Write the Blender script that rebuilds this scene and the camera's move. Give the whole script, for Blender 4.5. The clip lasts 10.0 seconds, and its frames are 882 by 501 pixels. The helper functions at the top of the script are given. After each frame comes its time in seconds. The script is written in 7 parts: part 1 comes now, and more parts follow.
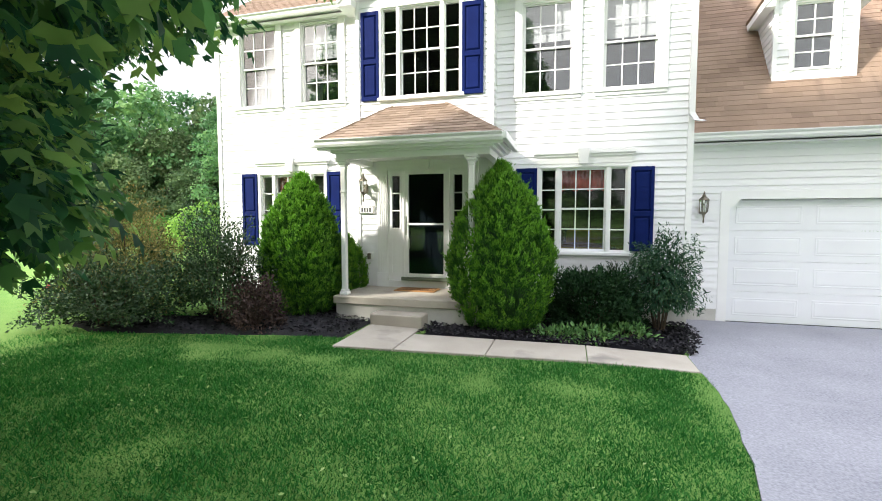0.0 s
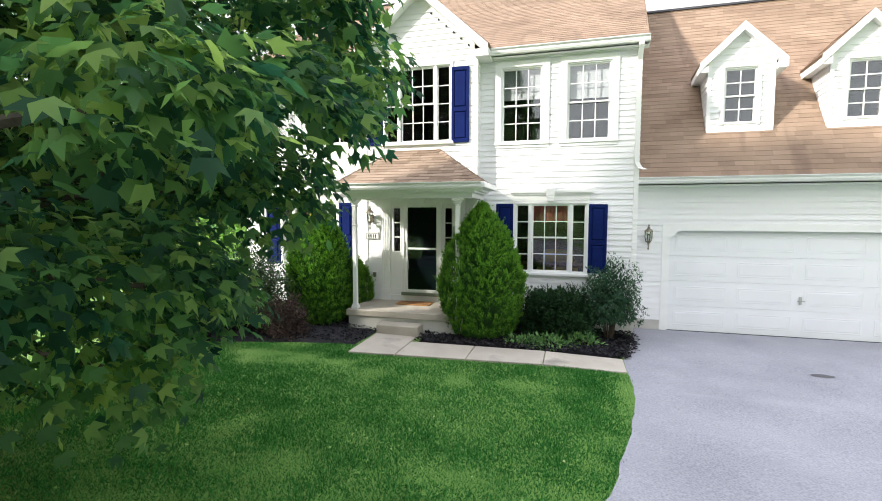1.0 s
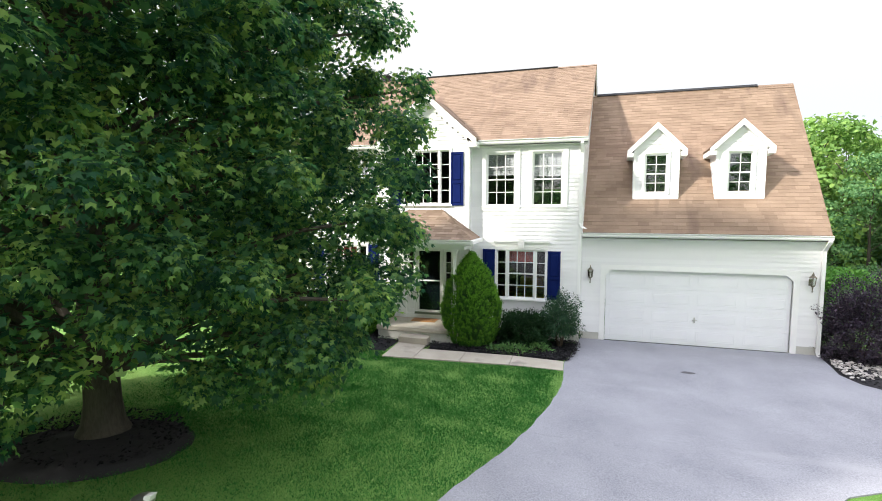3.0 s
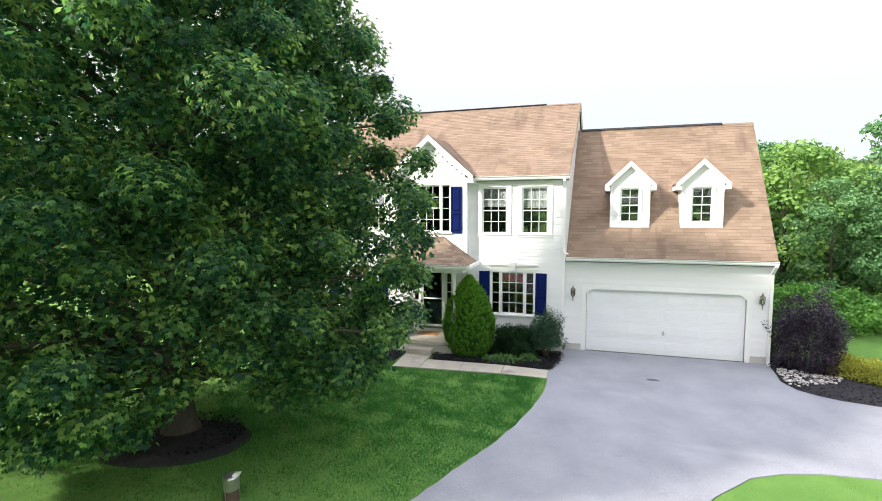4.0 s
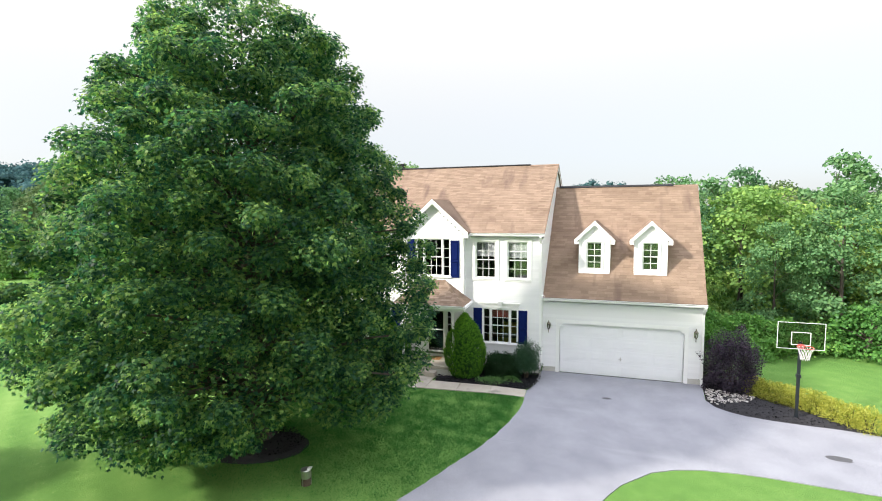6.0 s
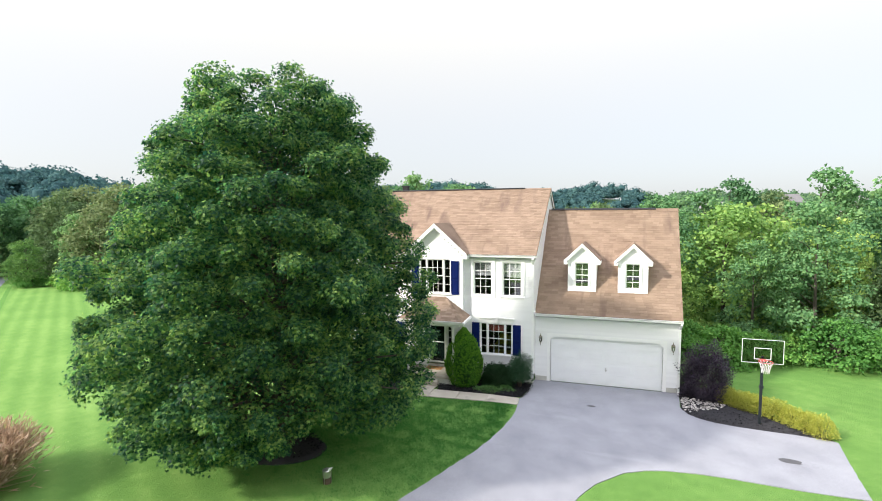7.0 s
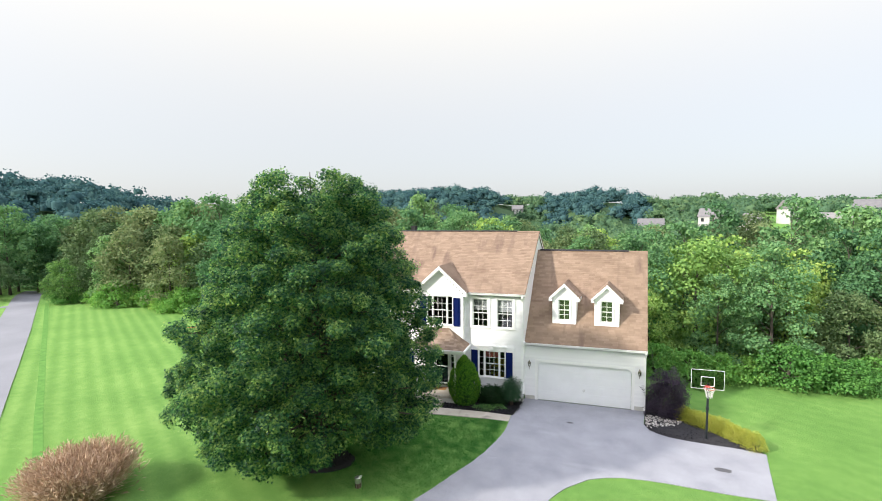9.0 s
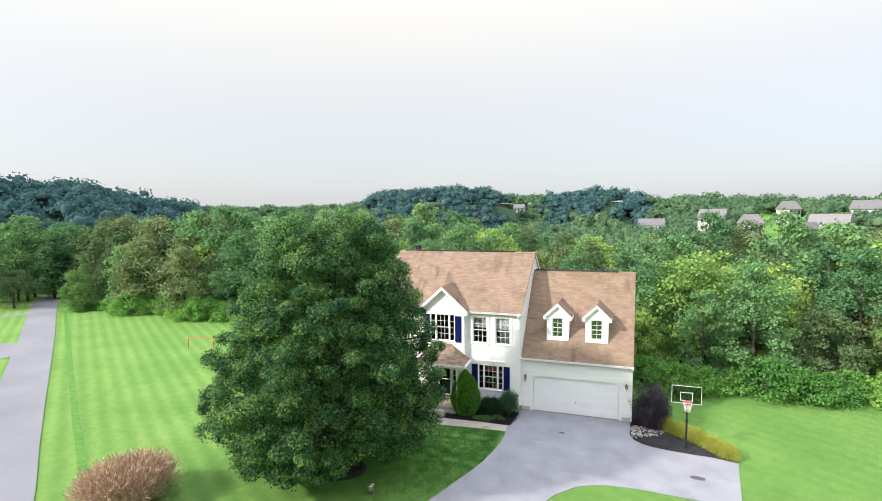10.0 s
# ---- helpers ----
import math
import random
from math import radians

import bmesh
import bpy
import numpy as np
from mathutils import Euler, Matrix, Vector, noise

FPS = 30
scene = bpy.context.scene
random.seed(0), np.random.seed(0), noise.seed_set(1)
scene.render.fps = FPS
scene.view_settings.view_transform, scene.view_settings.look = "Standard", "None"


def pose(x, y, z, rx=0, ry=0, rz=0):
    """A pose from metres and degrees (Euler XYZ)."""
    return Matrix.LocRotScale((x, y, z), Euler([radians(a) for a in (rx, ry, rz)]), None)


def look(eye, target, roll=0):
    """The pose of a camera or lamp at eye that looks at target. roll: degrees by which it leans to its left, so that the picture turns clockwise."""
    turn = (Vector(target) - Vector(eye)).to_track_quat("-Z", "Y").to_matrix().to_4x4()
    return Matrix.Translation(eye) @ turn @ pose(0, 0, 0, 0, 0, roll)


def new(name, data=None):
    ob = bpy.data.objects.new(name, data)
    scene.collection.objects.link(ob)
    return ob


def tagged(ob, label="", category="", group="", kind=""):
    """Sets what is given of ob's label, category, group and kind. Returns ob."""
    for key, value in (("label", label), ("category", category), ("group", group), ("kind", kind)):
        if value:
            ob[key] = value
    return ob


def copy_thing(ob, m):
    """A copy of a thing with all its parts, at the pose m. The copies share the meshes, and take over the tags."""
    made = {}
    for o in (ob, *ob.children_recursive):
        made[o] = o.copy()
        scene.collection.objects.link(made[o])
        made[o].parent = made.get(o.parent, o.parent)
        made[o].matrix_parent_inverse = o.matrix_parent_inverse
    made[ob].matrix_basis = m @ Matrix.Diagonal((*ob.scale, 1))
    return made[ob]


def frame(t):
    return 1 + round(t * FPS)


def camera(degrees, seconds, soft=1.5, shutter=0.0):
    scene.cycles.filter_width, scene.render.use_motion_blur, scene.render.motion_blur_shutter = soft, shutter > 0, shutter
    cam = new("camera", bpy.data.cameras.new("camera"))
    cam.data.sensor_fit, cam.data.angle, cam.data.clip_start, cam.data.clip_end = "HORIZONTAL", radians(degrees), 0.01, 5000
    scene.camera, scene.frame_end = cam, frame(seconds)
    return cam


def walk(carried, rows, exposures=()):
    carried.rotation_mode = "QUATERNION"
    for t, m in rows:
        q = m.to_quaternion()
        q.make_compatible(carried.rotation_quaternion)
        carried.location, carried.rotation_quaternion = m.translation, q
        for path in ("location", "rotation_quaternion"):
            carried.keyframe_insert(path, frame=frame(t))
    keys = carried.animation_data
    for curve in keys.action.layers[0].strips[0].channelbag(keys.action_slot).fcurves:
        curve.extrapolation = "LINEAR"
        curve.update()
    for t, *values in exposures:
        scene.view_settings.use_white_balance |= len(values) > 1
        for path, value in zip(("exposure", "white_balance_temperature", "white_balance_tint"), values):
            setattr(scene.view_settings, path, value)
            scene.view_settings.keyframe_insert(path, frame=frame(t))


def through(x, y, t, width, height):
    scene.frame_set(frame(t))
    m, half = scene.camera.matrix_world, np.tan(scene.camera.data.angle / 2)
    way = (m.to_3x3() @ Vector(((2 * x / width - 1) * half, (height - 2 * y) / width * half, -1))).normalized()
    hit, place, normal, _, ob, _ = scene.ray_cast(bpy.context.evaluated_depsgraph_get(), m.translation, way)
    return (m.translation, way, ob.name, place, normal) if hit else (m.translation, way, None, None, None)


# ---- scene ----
# seconds, eye x, y, z, yaw, pitch, roll
cam = camera(87.2, 10.0, 1.0)
ROWS = [
    (0.0, 0.692, 0.708, 1.830, 15.63, -3.75, 0.04),
    (0.5, 1.024, -0.091, 2.174, 15.79, -4.29, 0.08),
    (1.0, 1.325, -0.976, 2.497, 15.65, -4.22, 0.11),
    (1.5, 1.609, -1.915, 2.823, 15.73, -4.31, 0.18),
    (2.0, 1.885, -2.885, 3.167, 15.93, -4.55, 0.11),
    (2.5, 2.161, -3.867, 3.539, 15.98, -4.83, 0.18),
    (4.0, 3.021, -6.767, 4.856, 16.34, -4.67, -0.13),
    (4.5, 3.322, -7.700, 5.353, 16.46, -4.60, -0.07),
    (5.0, 3.628, -8.617, 5.870, 16.58, -4.59, -0.10),
    (5.5, 3.936, -9.518, 6.401, 16.77, -4.55, -0.21),
    (7.0, 4.848, -12.186, 8.039, 17.23, -4.55, -0.37),
    (7.5, 5.141, -13.080, 8.603, 17.40, -4.50, -0.42),
    (8.0, 5.427, -13.986, 9.188, 17.56, -4.49, -0.34),
    (8.5, 5.708, -14.904, 9.810, 17.65, -4.48, -0.47),
    (9.0, 5.988, -15.836, 10.493, 17.67, -4.46, -0.56),
    (9.5, 6.272, -16.780, 11.270, 17.78, -4.57, -0.47),
    (10.0, 6.569, -17.730, 12.182, 17.92, -4.84, -0.65),
]
walk(cam, [(t, pose(x, y, z, 0, 0, yaw) @ pose(0, 0, 0, 90 + pitch, 0, 0) @ pose(0, 0, 0, 0, 0, roll)) for t, x, y, z, yaw, pitch, roll in ROWS],
     ((0.0, 0.90), (1.0, 0.76), (2.5, 0.66), (5.5, 0.58), (10.0, 0.42)))

# ---- world, sun ----
SUN_AZ, SUN_EL = 52.0, 31.0  # degrees from the facade's normal towards the west, and above the horizon
toward_sun = Vector((-math.sin(radians(SUN_AZ)) * math.cos(radians(SUN_EL)), -math.cos(radians(SUN_AZ)) * math.cos(radians(SUN_EL)), math.sin(radians(SUN_EL))))
sun = new("sun", bpy.data.lights.new("sun", "SUN"))
sun.data.energy, sun.data.angle, sun.data.color = 4.3, radians(3.0), (1.0, 0.945, 0.86)
sun.matrix_world = look(toward_sun * 300, (0, 0, 0))

world = bpy.data.worlds.new("hazy_sky")
scene.world = world
world.use_nodes = True
wt = world.node_tree
wt.nodes.clear()
sky = wt.nodes.new("ShaderNodeTexSky")
sky.sky_type, sky.sun_disc = "NISHITA", False
sky.sun_elevation, sky.sun_rotation = radians(SUN_EL), math.atan2(toward_sun.x, toward_sun.y)
sky.air_density, sky.dust_density, sky.ozone_density = 0.8, 3.0, 1.0
sky_b = wt.nodes.new("ShaderNodeBackground")
sky_b.inputs["Strength"].default_value = 0.05
haze_ramp = wt.nodes.new("ShaderNodeValToRGB")
haze_ramp.color_ramp.elements[0].position, haze_ramp.color_ramp.elements[0].color = 0.0, (0.92, 0.945, 0.98, 1)
haze_ramp.color_ramp.elements[1].position, haze_ramp.color_ramp.elements[1].color = 0.38, (0.92, 0.865, 0.755, 1)
haze_top = haze_ramp.color_ramp.elements.new(1.0)
haze_top.color = (0.85, 0.89, 1.08, 1)
haze_b = wt.nodes.new("ShaderNodeBackground")
# a bright veil of haze, whitest overhead
way = wt.nodes.new("ShaderNodeTexCoord")
split = wt.nodes.new("ShaderNodeSeparateXYZ")
high = wt.nodes.new("ShaderNodeMath")
high.operation, high.use_clamp = "MAXIMUM", False
high.inputs[1].default_value = 0.0
veil = wt.nodes.new("ShaderNodeMath")
veil.operation = "MULTIPLY_ADD"
veil.inputs[1].default_value, veil.inputs[2].default_value = 1.80, 0.50
wt.links.new(way.outputs["Generated"], split.inputs["Vector"])
wt.links.new(split.outputs["Z"], high.inputs[0])
square = wt.nodes.new("ShaderNodeMath")
square.operation = "MULTIPLY"
wt.links.new(high.outputs["Value"], square.inputs[0])
wt.links.new(high.outputs["Value"], square.inputs[1])
wt.links.new(square.outputs["Value"], veil.inputs[0])
wt.links.new(veil.outputs["Value"], haze_b.inputs["Strength"])
sky_add = wt.nodes.new("ShaderNodeAddShader")
w_out = wt.nodes.new("ShaderNodeOutputWorld")
wt.links.new(sky.outputs["Color"], sky_b.inputs["Color"])
wt.links.new(high.outputs["Value"], haze_ramp.inputs["Fac"])
wt.links.new(haze_ramp.outputs["Color"], haze_b.inputs["Color"])
wt.links.new(sky_b.outputs["Background"], sky_add.inputs[0])
wt.links.new(haze_b.outputs["Background"], sky_add.inputs[1])
wt.links.new(sky_add.outputs["Shader"], w_out.inputs["Surface"])


# ---- materials ----
def nodes_of(name):
    m = bpy.data.materials.new(name)
    m.use_nodes = True
    nt = m.node_tree
    return m, nt, nt.nodes["Principled BSDF"]


def ramp_node(nt, stops):
    r = nt.nodes.new("ShaderNodeValToRGB")
    while len(r.color_ramp.elements) < len(stops):
        r.color_ramp.elements.new(0.5)
    for e, (p, c) in zip(r.color_ramp.elements, stops):
        e.position, e.color = p, (*c, 1)
    return r


def surface(name, dark, light, rough=0.6, scale=6.0, fine=60.0, bump=0.2, metal=0.0, fine_mix=0.35, stretch=(1, 1, 1), spec=0.4, island=0.0, objects=0.0, patch=None, patch_stretch=(1, 1, 1)):
    """A matt or glossy surface: large and fine variation of colour, and relief. patch: (colour, scale, from) for stains."""
    m, nt, b = nodes_of(name)
    tc = nt.nodes.new("ShaderNodeTexCoord")
    mp = nt.nodes.new("ShaderNodeMapping")
    mp.inputs["Scale"].default_value = stretch
    nt.links.new(tc.outputs["Object"], mp.inputs["Vector"])
    n1, n2 = nt.nodes.new("ShaderNodeTexNoise"), nt.nodes.new("ShaderNodeTexNoise")
    n1.inputs["Scale"].default_value, n1.inputs["Detail"].default_value = scale, 5
    n2.inputs["Scale"].default_value, n2.inputs["Detail"].default_value = fine, 3
    for n in (n1, n2):
        nt.links.new(mp.outputs["Vector"], n.inputs["Vector"])
    mix = nt.nodes.new("ShaderNodeMix")
    mix.inputs["Factor"].default_value = fine_mix
    nt.links.new(n1.outputs["Fac"], mix.inputs["A"])
    nt.links.new(n2.outputs["Fac"], mix.inputs["B"])
    value = mix.outputs["Result"]
    for amount, kind in ((island, "Geometry"), (objects, "ObjectInfo")):
        if amount:
            g = nt.nodes.new("ShaderNodeNewGeometry" if kind == "Geometry" else "ShaderNodeObjectInfo")
            rnd = g.outputs["Random Per Island" if kind == "Geometry" else "Random"]
            mx = nt.nodes.new("ShaderNodeMix")
            mx.inputs["Factor"].default_value = amount
            nt.links.new(value, mx.inputs["A"])
            nt.links.new(rnd, mx.inputs["B"])
            value = mx.outputs["Result"]
    r = ramp_node(nt, ((0.3, dark), (0.7, light)))
    nt.links.new(value, r.inputs["Fac"])
    colour = r.outputs["Color"]
    if patch:
        n3 = nt.nodes.new("ShaderNodeTexNoise")
        n3.inputs["Scale"].default_value, n3.inputs["Detail"].default_value = patch[1], 6
        mp3 = nt.nodes.new("ShaderNodeMapping")
        mp3.inputs["Scale"].default_value = patch_stretch
        nt.links.new(tc.outputs["Object"], mp3.inputs["Vector"])
        nt.links.new(mp3.outputs["Vector"], n3.inputs["Vector"])
        r3 = ramp_node(nt, ((patch[2], (0, 0, 0)), (patch[2] + 0.12, (1, 1, 1))))
        nt.links.new(n3.outputs["Fac"], r3.inputs["Fac"])
        mc = nt.nodes.new("ShaderNodeMix")
        mc.data_type = "RGBA"
        nt.links.new(r3.outputs["Color"], mc.inputs["Factor"])
        nt.links.new(colour, mc.inputs[6])
        mc.inputs[7].default_value = (*patch[0], 1)
        colour = mc.outputs[2]
    nt.links.new(colour, b.inputs["Base Color"])
    b.inputs["Roughness"].default_value, b.inputs["Metallic"].default_value = rough, metal
    b.inputs["Specular IOR Level"].default_value = spec
    if bump:
        bp = nt.nodes.new("ShaderNodeBump")
        bp.inputs["Strength"].default_value, bp.inputs["Distance"].default_value = bump, 0.01
        nt.links.new(mix.outputs["Result"], bp.inputs["Height"])
        nt.links.new(bp.outputs["Normal"], b.inputs["Normal"])
    return m


def leafy(name, stops, rough=0.5, through=0.3, spec=0.35, big=0.35, objects=0.0, drift=0.9, glow=1.3):
    """Leaves: each island its own tone, drifting over the plant, with light shining through."""
    m, nt, b = nodes_of(name)
    geo = nt.nodes.new("ShaderNodeNewGeometry")
    tc = nt.nodes.new("ShaderNodeTexCoord")
    n = nt.nodes.new("ShaderNodeTexNoise")
    n.inputs["Scale"].default_value, n.inputs["Detail"].default_value = drift, 3
    nt.links.new(tc.outputs["Object"], n.inputs["Vector"])
    mx = nt.nodes.new("ShaderNodeMix")
    mx.inputs["Factor"].default_value = big
    nt.links.new(geo.outputs["Random Per Island"], mx.inputs["A"])
    nt.links.new(n.outputs["Fac"], mx.inputs["B"])
    value = mx.outputs["Result"]
    if objects:
        oi = nt.nodes.new("ShaderNodeObjectInfo")
        mo = nt.nodes.new("ShaderNodeMix")
        mo.inputs["Factor"].default_value = objects
        nt.links.new(value, mo.inputs["A"])
        nt.links.new(oi.outputs["Random"], mo.inputs["B"])
        value = mo.outputs["Result"]
    r = ramp_node(nt, stops)
    nt.links.new(value, r.inputs["Fac"])
    nt.links.new(r.outputs["Color"], b.inputs["Base Color"])
    b.inputs["Roughness"].default_value, b.inputs["Specular IOR Level"].default_value = rough, spec
    tr = nt.nodes.new("ShaderNodeBsdfTranslucent")
    hs = nt.nodes.new("ShaderNodeHueSaturation")
    hs.inputs["Value"].default_value, hs.inputs["Saturation"].default_value = glow, 1.1
    nt.links.new(r.outputs["Color"], hs.inputs["Color"])
    nt.links.new(hs.outputs["Color"], tr.inputs["Color"])
    ms = nt.nodes.new("ShaderNodeMixShader")
    ms.inputs["Fac"].default_value = through
    nt.links.new(b.outputs["BSDF"], ms.inputs[1])
    nt.links.new(tr.outputs["BSDF"], ms.inputs[2])
    nt.links.new(ms.outputs["Shader"], nt.nodes["Material Output"].inputs["Surface"])
    return m


def clear_pane(name, tint=(0.85, 0.9, 0.9), rough=0.0, gloss=1.0):
    """Flat glazing: clear straight through, mirroring by Fresnel."""
    m, nt, b = nodes_of(name)
    nt.nodes.remove(b)
    t, g = nt.nodes.new("ShaderNodeBsdfTransparent"), nt.nodes.new("ShaderNodeBsdfGlossy")
    t.inputs["Color"].default_value = (*tint, 1)
    g.inputs["Roughness"].default_value = rough
    f = nt.nodes.new("ShaderNodeFresnel")
    f.inputs["IOR"].default_value = 1.52
    k = nt.nodes.new("ShaderNodeMath")
    k.operation, k.use_clamp = "MULTIPLY", True
    k.inputs[1].default_value = gloss
    ms = nt.nodes.new("ShaderNodeMixShader")
    nt.links.new(f.outputs["Fac"], k.inputs[0])
    nt.links.new(k.outputs["Value"], ms.inputs["Fac"])
    nt.links.new(t.outputs["BSDF"], ms.inputs[1])
    nt.links.new(g.outputs["BSDF"], ms.inputs[2])
    nt.links.new(ms.outputs["Shader"], nt.nodes["Material Output"].inputs["Surface"])
    return m


SIDING = surface("white_vinyl_siding", (0.76, 0.76, 0.77), (0.83, 0.83, 0.84), 0.45, 1.2, 90, 0.05, stretch=(0.3, 1, 3), objects=0.25)
TRIM = surface("white_trim_paint", (0.80, 0.80, 0.79), (0.86, 0.86, 0.85), 0.4, 3, 120, 0.04)
GUTTER = surface("white_aluminium_gutter", (0.74, 0.74, 0.73), (0.84, 0.84, 0.83), 0.35, 2, 60, 0.03, stretch=(0.3, 1, 1))
GARAGE_WHITE = surface("white_steel_garage_door", (0.77, 0.78, 0.80), (0.83, 0.84, 0.86), 0.4, 1.5, 220, 0.06)
NAVY = surface("navy_blue_shutter_paint", (0.004, 0.011, 0.075), (0.007, 0.017, 0.110), 0.6, 4, 150, 0.08, spec=0.06)
SHINGLE = surface("tan_asphalt_shingle", (0.185, 0.128, 0.092), (0.305, 0.222, 0.163), 0.95, 1.1, 260, 0.5, island=0.22, fine_mix=0.3, spec=0.15, patch=((0.165, 0.115, 0.088), 0.9, 0.57), patch_stretch=(1.6, 0.35, 0.35))
SHINGLE_PIECE = surface("tan_asphalt_shingle_tab", (0.185, 0.133, 0.096), (0.300, 0.226, 0.170), 0.95, 1.1, 260, 0.5, objects=0.45, fine_mix=0.3, spec=0.15)
RIDGE = surface("dark_ridge_vent", (0.012, 0.012, 0.014), (0.03, 0.03, 0.032), 0.8, 4, 80, 0.2)
CONCRETE = surface("weathered_concrete", (0.30, 0.27, 0.22), (0.47, 0.43, 0.36), 0.9, 1.6, 140, 0.35, patch=((0.24, 0.22, 0.19), 1.3, 0.6), objects=0.15)
BLOCK = surface("painted_foundation", (0.42, 0.41, 0.37), (0.60, 0.59, 0.55), 0.9, 2.0, 120, 0.3, patch=((0.25, 0.24, 0.21), 2.0, 0.62))
ASPHALT = surface("aged_asphalt", (0.178, 0.181, 0.204), (0.352, 0.356, 0.380), 0.92, 0.9, 45, 0.9, fine_mix=0.62, spec=0.2, patch=((0.315, 0.318, 0.340), 0.6, 0.62), patch_stretch=(0.4, 1.5, 1))
ROAD = surface("road_asphalt", (0.165, 0.168, 0.185), (0.235, 0.238, 0.256), 0.92, 0.2, 120, 0.25, spec=0.2)
PATCH = surface("dark_oil_stain", (0.06, 0.06, 0.065), (0.11, 0.11, 0.115), 0.9, 8, 120, 0.2)
MULCH = surface("black_mulch", (0.013, 0.013, 0.015), (0.050, 0.049, 0.052), 0.95, 9, 90, 0.9, island=0.5, spec=0.04)
STONE = surface("river_stone", (0.24, 0.225, 0.21), (0.55, 0.52, 0.49), 0.8, 5, 60, 0.2, objects=0.55)
BARK = surface("grey_maple_bark", (0.035, 0.028, 0.022), (0.10, 0.085, 0.07), 0.95, 5, 40, 0.8, stretch=(1, 1, 0.25))
TWIG = surface("woody_stem", (0.045, 0.030, 0.020), (0.11, 0.08, 0.055), 0.9, 8, 60, 0.4)
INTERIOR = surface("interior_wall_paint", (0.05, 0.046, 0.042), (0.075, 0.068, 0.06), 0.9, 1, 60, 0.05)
# near-black: the shade of the dormer rooms is put into this colour
ROOM_SHADE = surface("painted_room_shade", (0.018, 0.018, 0.02), (0.03, 0.03, 0.032), 0.9, 1, 60, 0.05)
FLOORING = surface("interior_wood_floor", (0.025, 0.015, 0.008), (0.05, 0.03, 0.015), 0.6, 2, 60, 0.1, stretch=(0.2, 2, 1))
DOOR_DARK = surface("dark_teal_entry_door", (0.010, 0.016, 0.020), (0.016, 0.024, 0.030), 0.35, 3, 80, 0.05)
RED_CLOTH = surface("red_window_valance", (0.46, 0.08, 0.075), (0.72, 0.20, 0.18), 0.85, 5, 90, 0.3)
BLIND = surface("white_window_blind", (0.76, 0.77, 0.78), (0.86, 0.87, 0.88), 0.7, 2, 40, 0.05)
WOOD = surface("honey_oak_furniture", (0.11, 0.06, 0.018), (0.20, 0.115, 0.035), 0.5, 3, 50, 0.1, stretch=(0.3, 2, 2))
YELLOW = surface("yellow_upholstery", (0.38, 0.27, 0.03), (0.55, 0.41, 0.06), 0.8, 4, 70, 0.2)
BRONZE = surface("weathered_bronze_lantern", (0.10, 0.085, 0.06), (0.30, 0.27, 0.22), 0.45, 12, 90, 0.2, metal=0.7)
CHROME = surface("brushed_nickel", (0.45, 0.44, 0.42), (0.62, 0.61, 0.58), 0.3, 10, 120, 0.05, metal=0.9)
MAT = surface("coir_doormat", (0.30, 0.14, 0.045), (0.48, 0.26, 0.10), 0.95, 14, 260, 0.8)
MAT_BAND = surface("brown_mat_stripe", (0.09, 0.045, 0.02), (0.16, 0.08, 0.035), 0.95, 14, 260, 0.6)
SILL_GREEN = surface("greenish_threshold", (0.10, 0.13, 0.09), (0.18, 0.21, 0.15), 0.7, 5, 60, 0.1)
BLACK_STEEL = surface("black_powder_coated_steel", (0.008, 0.012, 0.016), (0.02, 0.025, 0.03), 0.45, 5, 60, 0.1)
BLOOM = surface("red_petal", (0.45, 0.05, 0.05), (0.62, 0.12, 0.10), 0.7, 20, 80, 0.1)
RIM_RED = surface("red_rim_steel", (0.42, 0.05, 0.04), (0.58, 0.09, 0.07), 0.4, 5, 60, 0.05)
NET = surface("white_net_cord", (0.62, 0.60, 0.60), (0.80, 0.78, 0.78), 0.9, 8, 80, 0.1)
ORANGE = surface("orange_tube", (0.42, 0.13, 0.04), (0.55, 0.19, 0.06), 0.5, 4, 40, 0.05)
ROOF_GREY = surface("grey_far_shingles", (0.12, 0.12, 0.13), (0.22, 0.21, 0.21), 0.9, 1, 20, 0.2, objects=0.3)
FAR_WALL = surface("pale_far_siding", (0.40, 0.40, 0.40), (0.60, 0.59, 0.57), 0.7, 1, 20, 0.05, objects=0.4)
DARK_GLASS = surface("dark_far_window", (0.03, 0.035, 0.04), (0.06, 0.065, 0.07), 0.15, 1, 10, 0.0)
INK = surface("dark_numeral_paint", (0.03, 0.03, 0.035), (0.06, 0.06, 0.065), 0.6, 10, 80, 0.0)
GLASS = clear_pane("window_glass", (0.80, 0.82, 0.82), gloss=1.1)
GLASS_HIGH = clear_pane("coated_window_glass", (0.82, 0.84, 0.85), gloss=3.6)
LAMP_GLASS = clear_pane("lantern_glass", (0.9, 0.92, 0.9))
ACRYLIC = clear_pane("clear_backboard_acrylic", (0.62, 0.66, 0.66), gloss=1.0)
STORM_GLASS = clear_pane("storm_door_glass", (0.55, 0.6, 0.62), gloss=1.0)

